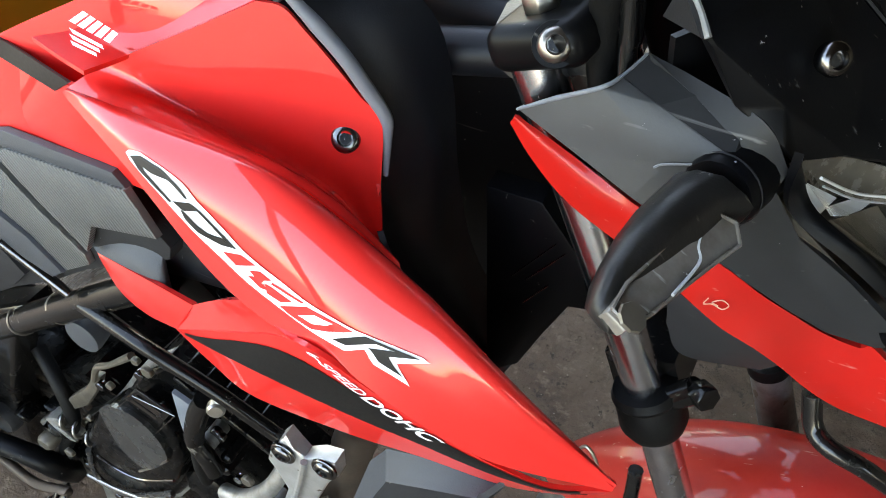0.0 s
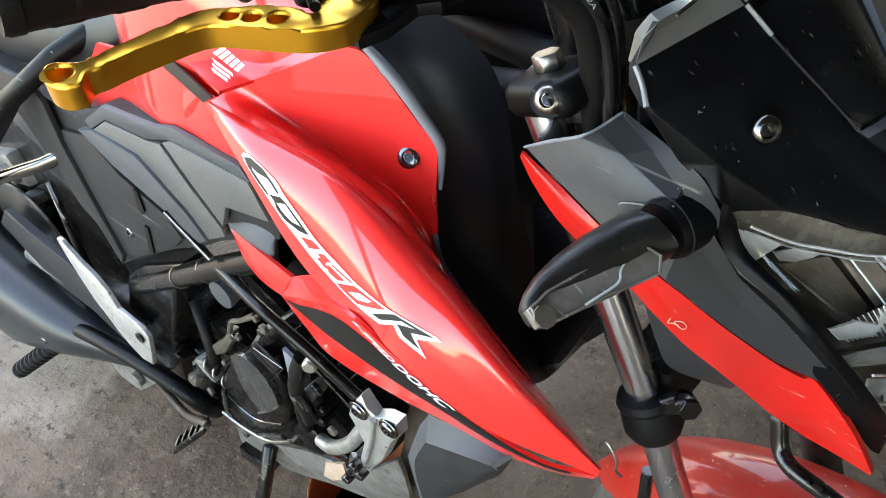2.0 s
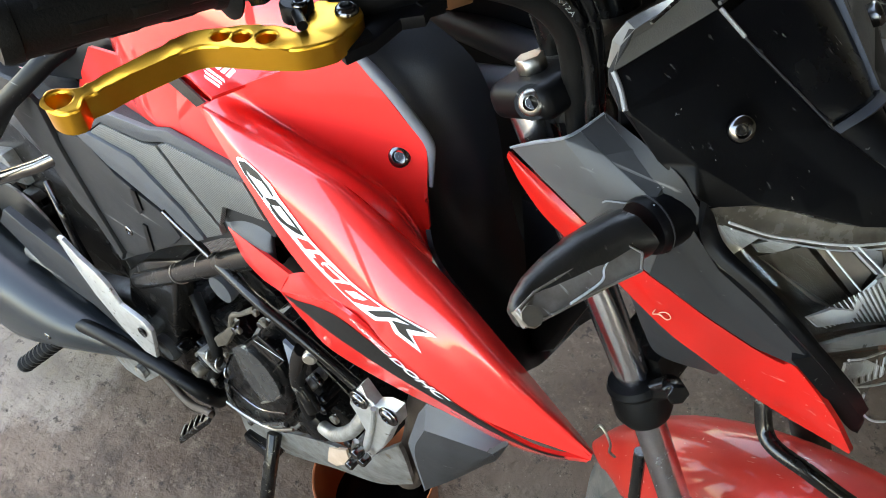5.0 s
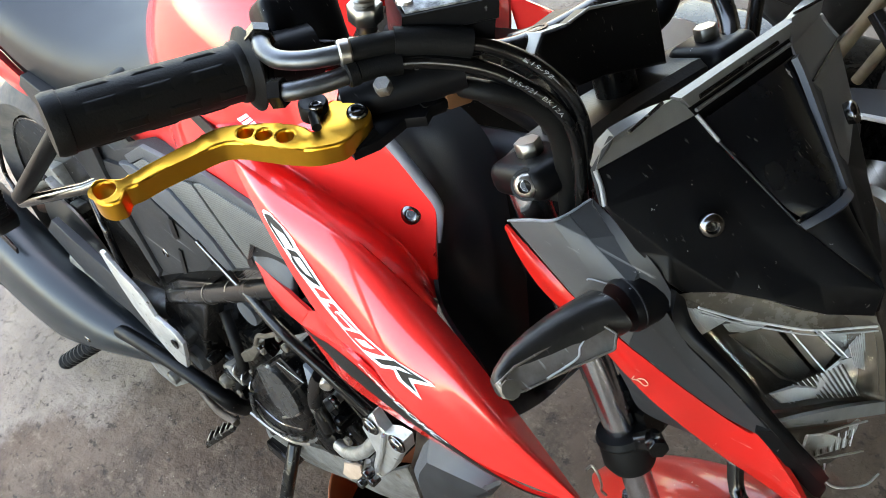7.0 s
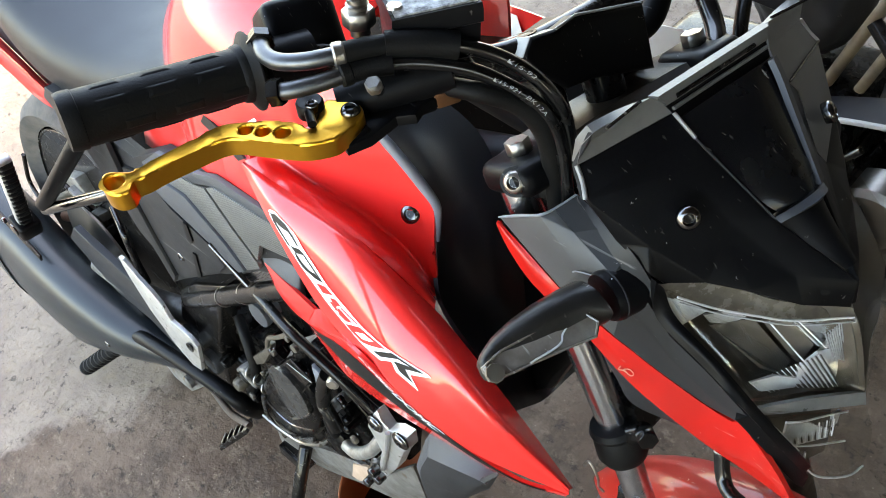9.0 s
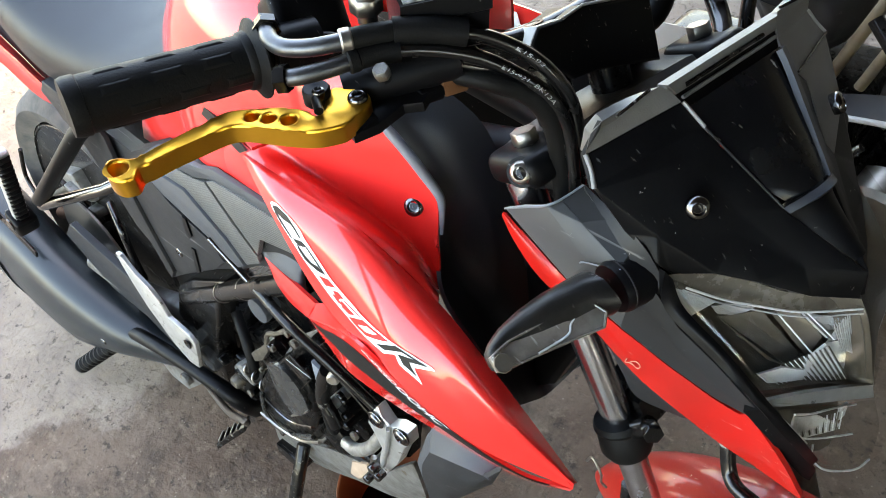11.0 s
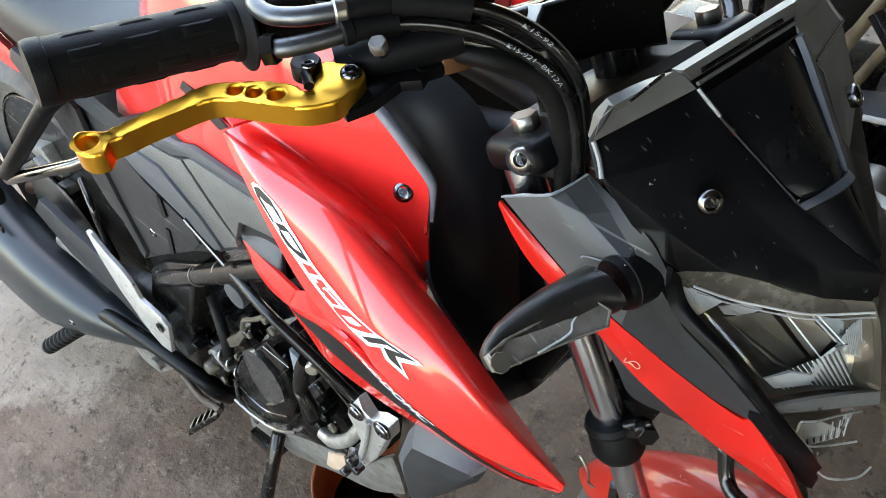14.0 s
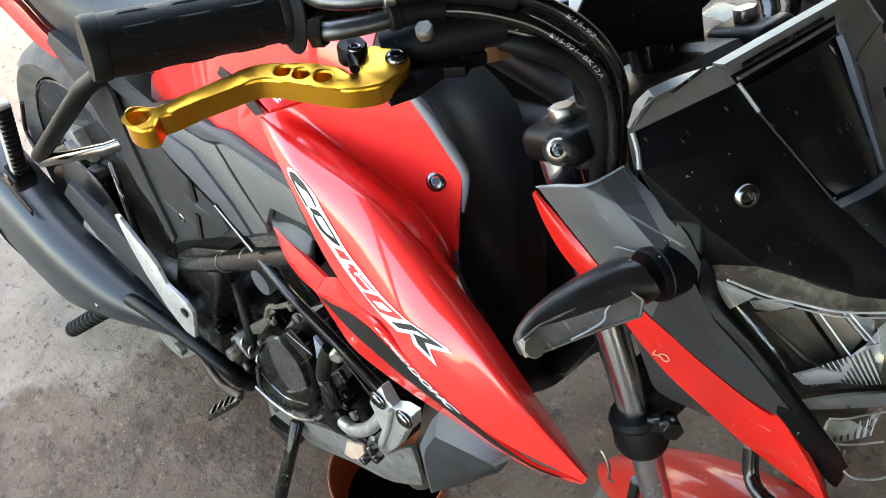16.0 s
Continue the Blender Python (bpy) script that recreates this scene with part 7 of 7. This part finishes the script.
part("cover_facet", sheet([[(-0.3375, -0.2297, 0.4141), (-0.3342, -0.2334, 0.3877), (-0.3276, -0.2372, 0.3607), (-0.3122, -0.2398, 0.3423), (-0.2993, -0.2405, 0.3376)], [(-0.3300, -0.2305, 0.4240), (-0.3140, -0.2325, 0.4125), (-0.3010, -0.2350, 0.3910), (-0.2885, -0.2376, 0.3720), (-0.2814, -0.2395, 0.3588)], [(-0.3216, -0.2272, 0.4322), (-0.2951, -0.2267, 0.4357), (-0.2751, -0.2286, 0.4224), (-0.2651, -0.2314, 0.4019), (-0.2634, -0.2345, 0.38)]], 18, 10, 0.006, OUTB), COVERGREY, engine, "paler rounded band of the cover", 60)
part("facet_slot", slab([(-0.3214, -0.2301, 0.4112), (-0.309, -0.2279, 0.4272), (-0.3285, -0.2343, 0.3814), (-0.3382, -0.2361, 0.3689)], 0.002, 0.0004, OUTB), FRAME, engine)
part("cover_shard", slab([(-0.2459, -0.2096, 0.4855), (-0.2272, -0.2106, 0.4784), (-0.2442, -0.2191, 0.4178), (-0.2451, -0.2148, 0.4484)], 0.005, 0.001, OUTB), TRIM, engine, "pale pointed casting facet")
# highlights along the cover's edges, drawn as thin steel-coloured tubes
part("lip_highlight", tube([(-0.4003, -0.2516, 0.2509), (-0.3547, -0.2512, 0.254), (-0.3073, -0.2488, 0.2711), (-0.2587, -0.2427, 0.3144)], 0.0022, 8), STEEL, engine)
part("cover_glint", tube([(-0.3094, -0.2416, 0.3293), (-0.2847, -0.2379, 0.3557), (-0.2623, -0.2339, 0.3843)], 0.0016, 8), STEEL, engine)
part("gasket", slab([(-0.3915, -0.2108, 0.3328), (-0.344, -0.2023, 0.3936), (-0.3116, -0.1949, 0.4465), (-0.2689, -0.1889, 0.4893), (-0.2299, -0.1896, 0.484), (-0.2189, -0.1926, 0.4631), (-0.2327, -0.2027, 0.3911), (-0.2646, -0.216, 0.2965), (-0.3038, -0.2256, 0.2281), (-0.3667, -0.2337, 0.17), (-0.425, -0.2367, 0.1487), (-0.4694, -0.235, 0.1611), (-0.4557, -0.2247, 0.2342), (-0.418, -0.2147, 0.3052)], 0.02, 0.002, OUTB), DIRTY, engine, "dusty gasket face")
plate_ = part("name_plate", slab([(-0.3147, -0.2222, 0.4316), (-0.2823, -0.2163, 0.474), (-0.2468, -0.2181, 0.4612), (-0.2766, -0.2248, 0.4136)], 0.002, 0.0006, OUTB), FRAME, engine, "small dark name plate with raised lettering")
for k in range(3):
    f0, f1 = 0.2 + 0.28 * k, (0.40 if k == 0 else 0.30) + 0.28 * k
    a, b, c, d = (Vector(p) for p in [(-0.2804, -0.2176, 0.4751), (-0.3096, -0.223, 0.4372), (-0.2466, -0.2193, 0.4632), (-0.2743, -0.2253, 0.4206)])
    bm = bmesh.new()
    bm.faces.new([bm.verts.new(p) for p in (a.lerp(b, f0).lerp(c.lerp(d, f0), 0.1), a.lerp(b, f1).lerp(c.lerp(d, f1), 0.1), a.lerp(b, f1).lerp(c.lerp(d, f1), 0.85), a.lerp(b, f0).lerp(c.lerp(d, f0), 0.85))])
    part("text_bar", bm, DARKMETAL, plate_)
for px in [(-0.2857, -0.2006, 0.478), (-0.2681, -0.2057, 0.4411), (-0.4158, -0.2344, 0.237), (-0.2988, -0.2307, 0.2631), (-0.3844, -0.2403, 0.1951), (-0.2209, -0.2018, 0.4694), (-0.2062, -0.2064, 0.4366), (-0.2103, -0.2057, 0.4415), (-0.2413, -0.2165, 0.3648), (-0.1941, -0.2148, 0.3768), (-0.3434, -0.2078, 0.4267)]:
    part("cover_bolt", hexa(Vector(px), OUTB, 0.0055, 0.007), DARKMETAL, engine)
part("oil_cap", turned((-0.3334, -0.2034, 0.5114), OUTB, [(-0.02, 0.014), (0, 0.018), (0.005, 0.0175), (0.006, 0.014), (0.006, 0)], 24), BLUEGREY, engine, "grey filler cap")
part("sump", sheet([[(-0.4341, -0.2364, 0.1508), (-0.3621, -0.2325, 0.1788), (-0.2837, -0.2248, 0.2334), (-0.227, -0.2201, 0.2668), (-0.1761, -0.2167, 0.2912), (-0.1097, -0.2039, 0.3825)], [(-0.4375, -0.2408, 0.105), (-0.3614, -0.2354, 0.1436), (-0.2954, -0.2294, 0.1862), (-0.2368, -0.2248, 0.2193), (-0.1726, -0.2191, 0.2595), (-0.1026, -0.2066, 0.3484)], [(-0.4529, -0.2359, 0.0393), (-0.3862, -0.2309, 0.075), (-0.3246, -0.226, 0.1097), (-0.2546, -0.2193, 0.1572), (-0.1716, -0.2123, 0.2072), (-0.1089, -0.2031, 0.2731)]], 30, 10, 0.006, Vector((0, -1, -0.3))), DIRTY, engine, "dusty pale alloy sump")
part("sump_patch", slab([(-0.2348, -0.2236, 0.2567), (-0.2013, -0.2196, 0.2846), (-0.198, -0.2237, 0.2556), (-0.2271, -0.2287, 0.2197), (-0.2441, -0.2294, 0.2151)], 0.004, 0.001, OUTB), material("peach_gasket", (0.42, 0.30, 0.22), 0.6, 0, 0, (0.30, 0.21, 0.15), 60.0, 0.5), engine, "peach-coloured patch on the sump")
# dark backing added so no floor shows through the shaded gaps
part("engine_dark_backing", slab([(-0.7486, -0.1766, 0.1955), (-0.6146, -0.1634, 0.2898), (-0.4071, -0.1421, 0.4412), (-0.3094, -0.1483, 0.3968), (-0.2543, -0.1574, 0.332), (-0.1882, -0.1563, 0.34), (-0.1792, -0.1693, 0.2472), (-0.3543, -0.1933, 0.0767), (-0.5591, -0.2108, -0.0484), (-0.7121, -0.2223, -0.13), (-0.7822, -0.2175, -0.0961), (-0.7796, -0.1915, 0.089)], 0.10, 0.004, OUTB), ENGINE, engine)
part("exhaust_pipe", tube([(-0.1433, -0.1812, 0.2152), (-0.117, -0.1648, 0.3317), (-0.105, -0.1537, 0.4108), (-0.0857, -0.1452, 0.4712)], 0.021, 18), RUSTY, bike, "dark rusty exhaust header")
part("water_pump", turned((-0.2438, -0.2183, 0.3124), OUTB, [(-0.02, 0.03), (0.006, 0.027), (0.012, 0.018), (0.012, 0)], 24), ENGINE, engine)
part("water_hose", tube([(-0.202, -0.2092, 0.506), (-0.2121, -0.224, 0.4713), (-0.2248, -0.2288, 0.4016), (-0.2291, -0.2276, 0.3598)], 0.0065, 12), RUBBER, engine, "black water hose")
part("elbow", tube([(-0.212, -0.2271, 0.349), (-0.1862, -0.2291, 0.3635), (-0.1578, -0.2243, 0.3975), (-0.1434, -0.2153, 0.4262), (-0.1391, -0.2058, 0.4441)], [0.008, 0.0085, 0.0085, 0.008, 0.0075], 16), DULLALLOY, engine, "bright metal water elbow")
part("cylinder", block(Vector((-0.2716, -0.1662, 0.3129)), (1, 0, 0.9), OUTB, (-0.9, 0, 1), (0.16, 0.08, 0.10), 0.008, 2), ENGINE, engine, "black cylinder block")
for k in range(5):
    c0, c1 = Vector((-0.2178, -0.1983, 0.4764)), Vector((-0.15, -0.2033, 0.441))
    part("fin", block(c0.lerp(c1, k / 4) - OUTB * 0.02, (1, 0, -0.9), OUTB, (0.9, 0, 1), (0.07, 0.05, 0.006), 0.001, 1), ENGINE, engine)
for px, r in (((575, 650), 0.008), ((600, 668), 0.006), ((560, 660), 0.006), ((585, 700), 0.007), ((540, 720), 0.008), ((615, 770), 0.007), ((640, 770), 0.009), ((420, 690), 0.007)):
    e0, = [(-0.2068, -0.2143, 0.3978)]
    dx, dz = (px[0] - 585) * 0.00072, -(px[1] - 690) * 0.00098
    part("fitting", turned(Vector(e0) + Vector((dx, -0.003, dz + dx * 0.3)), OUTB, [(-0.02, r), (0.004, r), (0.006, r * 0.7), (0.006, 0)], 10), DIRTY if r > 0.007 else ENGINE, engine)
mount = part("engine_mount", plate([(-0.1376, -0.2183, 0.4956), (-0.1234, -0.2151, 0.5181), (-0.1145, -0.2166, 0.5078), (-0.1068, -0.2178, 0.4993), (-0.0927, -0.2161, 0.5109), (-0.0769, -0.2155, 0.5156), (-0.0759, -0.2185, 0.4943), (-0.086, -0.2209, 0.4768), (-0.1008, -0.2274, 0.4308), (-0.1228, -0.2334, 0.3883), (-0.1346, -0.2347, 0.3786), (-0.1344, -0.231, 0.4055), (-0.1262, -0.2263, 0.4388), (-0.1345, -0.2235, 0.4584), (-0.1432, -0.2215, 0.473)], [], 0.014, OUTB, 0.003), ALLOY, bike, "bright cast alloy engine mount")
for px in [(-0.1243, -0.22, 0.4981), (-0.0861, -0.2192, 0.5032)]:
    socket_screw(px, OUTB, 0.0088, mount, DARKMETAL, 0.004, 0.0115)
part("mount_rib", tube([(-0.104, -0.2204, 0.502), (-0.112, -0.2265, 0.4585), (-0.1242, -0.2335, 0.4086)], 0.003, 8), ALLOY, mount)
for px in [(-0.128, -0.2368, 0.4141), (-0.1411, -0.2419, 0.3778), (-0.1194, -0.2378, 0.4069)]:
    part("nut", hexa(Vector(px), OUTB, 0.006, 0.012), DARKMETAL, mount)
part("spring_clip", tube([(-0.1534, -0.2267, 0.381), (-0.157, -0.2362, 0.3487), (-0.1664, -0.2402, 0.3201), (-0.1462, -0.2329, 0.3718)], 0.004, 8), STEEL, mount)
# clutch arm, plate border, hose clips and dusty bolts on the covers
PLATE_EDGE = [(-0.3136, -0.225, 0.4296), (-0.285, -0.2197, 0.4675), (-0.2391, -0.2197, 0.4677), (-0.2745, -0.2274, 0.4129)]
for k in range(4):
    part("plate_border", tube([Vector(PLATE_EDGE[k]) + OUTB * 0.001, Vector(PLATE_EDGE[(k + 1) % 4]) + OUTB * 0.001], 0.0006, 6, smooth=False), DARKMETAL, plate_)
part("clutch_bracket", slab([(-0.4244, -0.2214, 0.344), (-0.3744, -0.2135, 0.4), (-0.3534, -0.2089, 0.4332), (-0.3449, -0.2086, 0.4353), (-0.3531, -0.2116, 0.4135), (-0.381, -0.2181, 0.3677), (-0.4081, -0.2216, 0.3428)], 0.008, 0.002, OUTB), DUSTYALLOY, engine, "dusty beige clutch cable bracket")
part("clutch_arm", tube([(-0.3519, -0.2113, 0.4304), (-0.3406, -0.2077, 0.4558), (-0.3222, -0.2057, 0.4705), (-0.2891, -0.2012, 0.5023)], [0.003, 0.0035, 0.003, 0.004], 8), DUSTYALLOY, engine, "dusty clutch arm")
for q, r in (((-0.2551, -0.2118, 0.52), 0.0085), ((-0.3081, -0.219, 0.4688), 0.006), ((-0.2649, -0.2106, 0.5286), 0.006), ((-0.3554, -0.2303, 0.3888), 0.005), ((-0.1593, -0.2329, 0.442), 0.0085), ((-0.4236, -0.2416, 0.2718), 0.009)):
    part("cover_bolt", hexa(Vector(q), OUTB, r * 0.72, 0.005), DUSTYALLOY, engine, "dusty bright bolt head")
part("hose_clip", turned((-0.1803, -0.2208, 0.5279), (0.5, -0.8, 0.3), [(-0.004, 0.0075), (0.002, 0.0075), (0.004, 0.0055), (0.004, 0)], 18), STEEL, engine, "bright hose clip screw")
part("water_hose", tube([(-0.1962, -0.2163, 0.5238), (-0.2091, -0.2206, 0.4935), (-0.2186, -0.2263, 0.4531), (-0.2089, -0.2293, 0.4317), (-0.2021, -0.232, 0.4121)], 0.0085, 14), FRAME, engine, "glossy black water hose")
# bright line on the dark lower lip, a highlight drawn as a tube
part("lip_highlight", tube([(-0.3646, -0.2449, 0.3208), (-0.3406, -0.2461, 0.3122), (-0.3082, -0.2454, 0.3171), (-0.2608, -0.2405, 0.3517)], 0.0016, 8), DARKMETAL, engine)
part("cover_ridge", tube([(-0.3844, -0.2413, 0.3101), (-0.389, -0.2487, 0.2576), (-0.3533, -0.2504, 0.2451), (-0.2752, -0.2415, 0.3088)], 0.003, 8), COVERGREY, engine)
part("pivot_cap", turned((-0.5235, -0.241, 0.2761), OUTB, [(-0.012, 0.018), (0.004, 0.018), (0.006, 0.016), (0.005, 0.012), (0.0055, 0)], 28), BLUEGREY, bike, "blue-grey round pivot cap")
part("linkage", turned((-0.4531, -0.2412, 0.2747), OUTB, [(-0.01, 0.011), (0.006, 0.011), (0.01, 0.008), (0.01, 0)], 14), DUSTYALLOY, engine)
part("return_spring", tube([Vector((-0.4191, -0.2329, 0.3343)) + Vector((0.006 * k / 3, 0.006 * math.cos(k * 0.9), 0.006 * math.sin(k * 0.9) - 0.001 * k)) for k in range(22)], 0.0016, 6), STEEL, engine, "small coiled return spring")
# clutter behind the foot peg
for k in range(16):
    e0, = [(-0.4558, -0.2312, 0.2775)]
    rx, rz = random.uniform(-0.035, 0.035), random.uniform(-0.05, 0.05)
    part("linkage", block(Vector(e0) + Vector((rx, random.uniform(-0.02, 0.03), rz)), (1, 0, random.uniform(-1, 1)), OUTB, (random.uniform(-1, 1), 0, 1), (random.uniform(0.01, 0.035), 0.02, random.uniform(0.008, 0.02)), 0.002, 1), (ENGINE, DIRTY, FRAME)[k % 3], engine)
part("starter_hose", tube([(-0.4534, -0.1946, 0.3954), (-0.4193, -0.2134, 0.3688), (-0.4147, -0.2253, 0.3196), (-0.4664, -0.2385, 0.2106)], 0.008, 12), RUBBER, engine)
part("carburettor", block(Vector((-0.4898, -0.1552, 0.3199)), (1, 0, 0.2), OUTB, (-0.2, 0, 1), (0.09, 0.08, 0.07), 0.008, 2), ENGINE, engine)
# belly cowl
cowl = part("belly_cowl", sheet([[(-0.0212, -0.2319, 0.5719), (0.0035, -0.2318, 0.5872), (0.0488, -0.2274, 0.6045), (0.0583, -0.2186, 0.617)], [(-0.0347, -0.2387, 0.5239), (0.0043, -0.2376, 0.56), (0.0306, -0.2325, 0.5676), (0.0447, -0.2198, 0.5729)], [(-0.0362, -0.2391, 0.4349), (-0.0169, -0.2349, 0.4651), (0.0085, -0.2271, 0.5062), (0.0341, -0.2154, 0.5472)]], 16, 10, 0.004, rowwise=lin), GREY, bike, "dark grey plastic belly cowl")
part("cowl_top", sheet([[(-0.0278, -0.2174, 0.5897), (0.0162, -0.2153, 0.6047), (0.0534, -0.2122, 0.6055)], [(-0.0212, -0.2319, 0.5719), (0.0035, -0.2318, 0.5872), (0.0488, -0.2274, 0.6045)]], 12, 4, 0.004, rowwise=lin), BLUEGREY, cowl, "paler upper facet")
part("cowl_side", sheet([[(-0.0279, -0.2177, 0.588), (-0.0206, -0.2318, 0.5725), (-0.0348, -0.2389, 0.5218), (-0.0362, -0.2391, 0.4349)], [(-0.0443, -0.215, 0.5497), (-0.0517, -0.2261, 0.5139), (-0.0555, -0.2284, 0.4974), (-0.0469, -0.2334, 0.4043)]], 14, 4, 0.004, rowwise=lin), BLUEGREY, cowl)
# side stand
part("stand", tube([Vector((-0.3477, -0.2357, 0.1878)), Vector((-0.3356, -0.2678, 0.1583)), Vector((-0.3524, -0.3286, 0.008))], 0.0105, 14, smooth=False), FRAME, bike, "scratched black stand leg")
part("stand_root", block(Vector((-0.3949, -0.2397, 0.1095)), (1, 0, 0), OUTB, UPB, (0.06, 0.03, 0.025), 0.004, 2), FRAME, bike)
# front cable over the mudguard
part("front_brake_hose", tube([(0.2022, -0.1253, 0.6939), (0.2105, -0.1332, 0.675), (0.2215, -0.1404, 0.6706), (0.244, -0.1396, 0.662), (0.2693, -0.1348, 0.6443), (0.2939, -0.1297, 0.6295)], 0.0058, 12), HOSE, bike, "black front brake hose")
part("front_brake_hose", tube([(0.1389, -0.1482, 0.4514), (0.1365, -0.1452, 0.5087), (0.132, -0.1365, 0.5454)], 0.0055, 10), HOSE, bike)
# ---------- drain pan under the engine
PAN = Vector((-0.222, -0.185, 0.0))
pan = tagged(link_bm("drain_pan", turned(PAN, (0, 0, 1), [(0.0, 0.0), (0.0, 0.075), (0.004, 0.079), (0.122, 0.088), (0.124, 0.0895), (0.1255, 0.0885), (0.124, 0.0865), (0.012, 0.074), (0.012, 0.0)], 56), POT), "brown plastic oil drain pan on the floor", "pan")
part("oil", turned(PAN, (0, 0, 1), [(0.030, 0.0765), (0.031, 0.0)], 40), GLOSS, pan, "dark waste oil")

# ---------- second motorcycle, parked behind
PALE = material("pale_grey_plastic", (0.30, 0.29, 0.27), 0.5, 0, 0, (0.40, 0.38, 0.35), 12.0, 0.4)
BEIGE = material("rusty_beige_tube", (0.16, 0.12, 0.07), 0.6, 0.1, 0, (0.06, 0.035, 0.02), 30.0, 0.5)
second = tagged(new("motorcycle"), "partly stripped red and black motorcycle parked behind", "motorcycle")
second.location = (-0.1, 0.62, 0.0)
bpy.context.view_layer.update()
YAX = Vector((0.05, 1, 0)).normalized()
wheel(Vector((0.30, 0.64, 0.285)), YAX, 0.285, 0.09, second)
wheel(Vector((-0.90, 0.60, 0.285)), YAX, 0.285, 0.1, second)
part("engine", block(Vector((-0.1, 0.60, 0.33)), (1, 0, 0.1), YAX, (-0.1, 0, 1), (0.36, 0.22, 0.24), 0.03, 3), ENGINE, second, "black engine")
for k in range(7):
    part("fin", block(Vector((0.03 + 0.018 * k, 0.56, 0.40 - 0.012 * k)), (1, 0, 0.6), YAX, (-0.6, 0, 1), (0.008, 0.2, 0.1), 0.002, 1), ENGINE, second)
part("drum", turned(Vector((0.14, 0.50, 0.32)), -YAX, [(-0.04, 0.07), (0.01, 0.07), (0.018, 0.06), (0.018, 0.045), (0.012, 0.04), (0.012, 0)], 32), STEEL, second, "steel generator drum")
part("fairing", sheet([[(-0.62, 0.43, 0.53), (-0.52, 0.42, 0.535), (-0.42, 0.43, 0.53), (-0.33, 0.45, 0.51)], [(-0.62, 0.42, 0.47), (-0.52, 0.40, 0.465), (-0.42, 0.41, 0.46), (-0.32, 0.43, 0.455)], [(-0.60, 0.46, 0.42), (-0.50, 0.45, 0.41), (-0.42, 0.45, 0.41), (-0.34, 0.46, 0.42)]], 20, 12, 0.004), RED, second, "red fairing with white decal")
part("decal", sheet([[(-0.53, 0.4135, 0.528), (-0.43, 0.42, 0.524)], [(-0.53, 0.3985, 0.482), (-0.40, 0.405, 0.476)]], 10, 6, 0.001), WHITE, second, "white decal")
part("tank", sheet([[(-0.45, 0.50, 0.62), (-0.3, 0.48, 0.64), (-0.15, 0.5, 0.62), (-0.05, 0.54, 0.58)], [(-0.45, 0.6, 0.70), (-0.3, 0.6, 0.72), (-0.15, 0.6, 0.70), (-0.05, 0.6, 0.64)], [(-0.45, 0.72, 0.62), (-0.3, 0.74, 0.64), (-0.15, 0.72, 0.62), (-0.05, 0.68, 0.58)]], 20, 14, 0.004, Vector((0, 0, 1))), GREY, second, "dark grey tank")
part("leg_shield", sheet([[(-0.30, 0.50, 0.52), (-0.18, 0.48, 0.55), (-0.10, 0.50, 0.54)], [(-0.32, 0.47, 0.42), (-0.20, 0.45, 0.42), (-0.10, 0.47, 0.42)]], 10, 8, 0.004), PALE, second, "pale grey leg shield")
part("apron", sheet([[(0.02, 0.46, 0.50), (0.10, 0.46, 0.52), (0.19, 0.47, 0.53)], [(0.02, 0.52, 0.49), (0.10, 0.54, 0.505), (0.19, 0.56, 0.51)]], 12, 6, 0.004, Vector((0, 0, 1))), INNER, second, "dark mudguard")
part("mudguard_edge", tube([(0.02, 0.46, 0.50), (0.10, 0.46, 0.52), (0.19, 0.47, 0.53)], 0.004, 8), PALE, second, "pale grey mudguard edge")
for pts, r, m in (([(0.08, 0.62, 0.70), (0.04, 0.60, 0.58), (0.00, 0.58, 0.45), (-0.03, 0.57, 0.36)], 0.009, BEIGE), ([(0.14, 0.60, 0.66), (0.08, 0.59, 0.56), (0.05, 0.58, 0.47)], 0.008, BEIGE), ([(-0.02, 0.50, 0.56), (0.02, 0.49, 0.50), (0.05, 0.50, 0.42), (0.02, 0.52, 0.34)], 0.008, HOSE), ([(0.10, 0.48, 0.46), (0.06, 0.47, 0.40), (0.10, 0.47, 0.34)], 0.006, HOSE), ([(-0.36, 0.46, 0.60), (-0.28, 0.44, 0.56), (-0.24, 0.45, 0.48)], 0.007, HOSE), ([(0.05, 0.55, 0.60), (0.12, 0.52, 0.55), (0.18, 0.52, 0.46)], 0.01, FRAME)):
    part("tube", tube(pts, r, 10), m, second)
for k in range(14):
    q = Vector((random.uniform(-0.02, 0.20), random.uniform(0.46, 0.52), random.uniform(0.28, 0.46)))
    part("fitting", turned(q, (random.uniform(-0.5, 0.5), -1, random.uniform(-0.3, 0.6)), [(0, 0.012), (0.012, 0.012), (0.014, 0.007), (0.022, 0.007), (0.022, 0)], 10), (STEEL, ENGINE, DIRTY)[k % 3], second)
bag = bmesh.new()
bmesh.ops.create_icosphere(bag, subdivisions=4, radius=1.0)
for v in bag.verts:
    n = noise.noise(v.co * 1.6) * 0.18 + noise.noise(v.co * 4.0) * 0.06
    v.co = Vector((-0.06, 0.66, 0.545)) + Vector((v.co.x * 0.085, v.co.y * 0.09, v.co.z * 0.075)) * (1 + n)
part("bag", bag, GREY, second, "crumpled dark cloth over the frame")
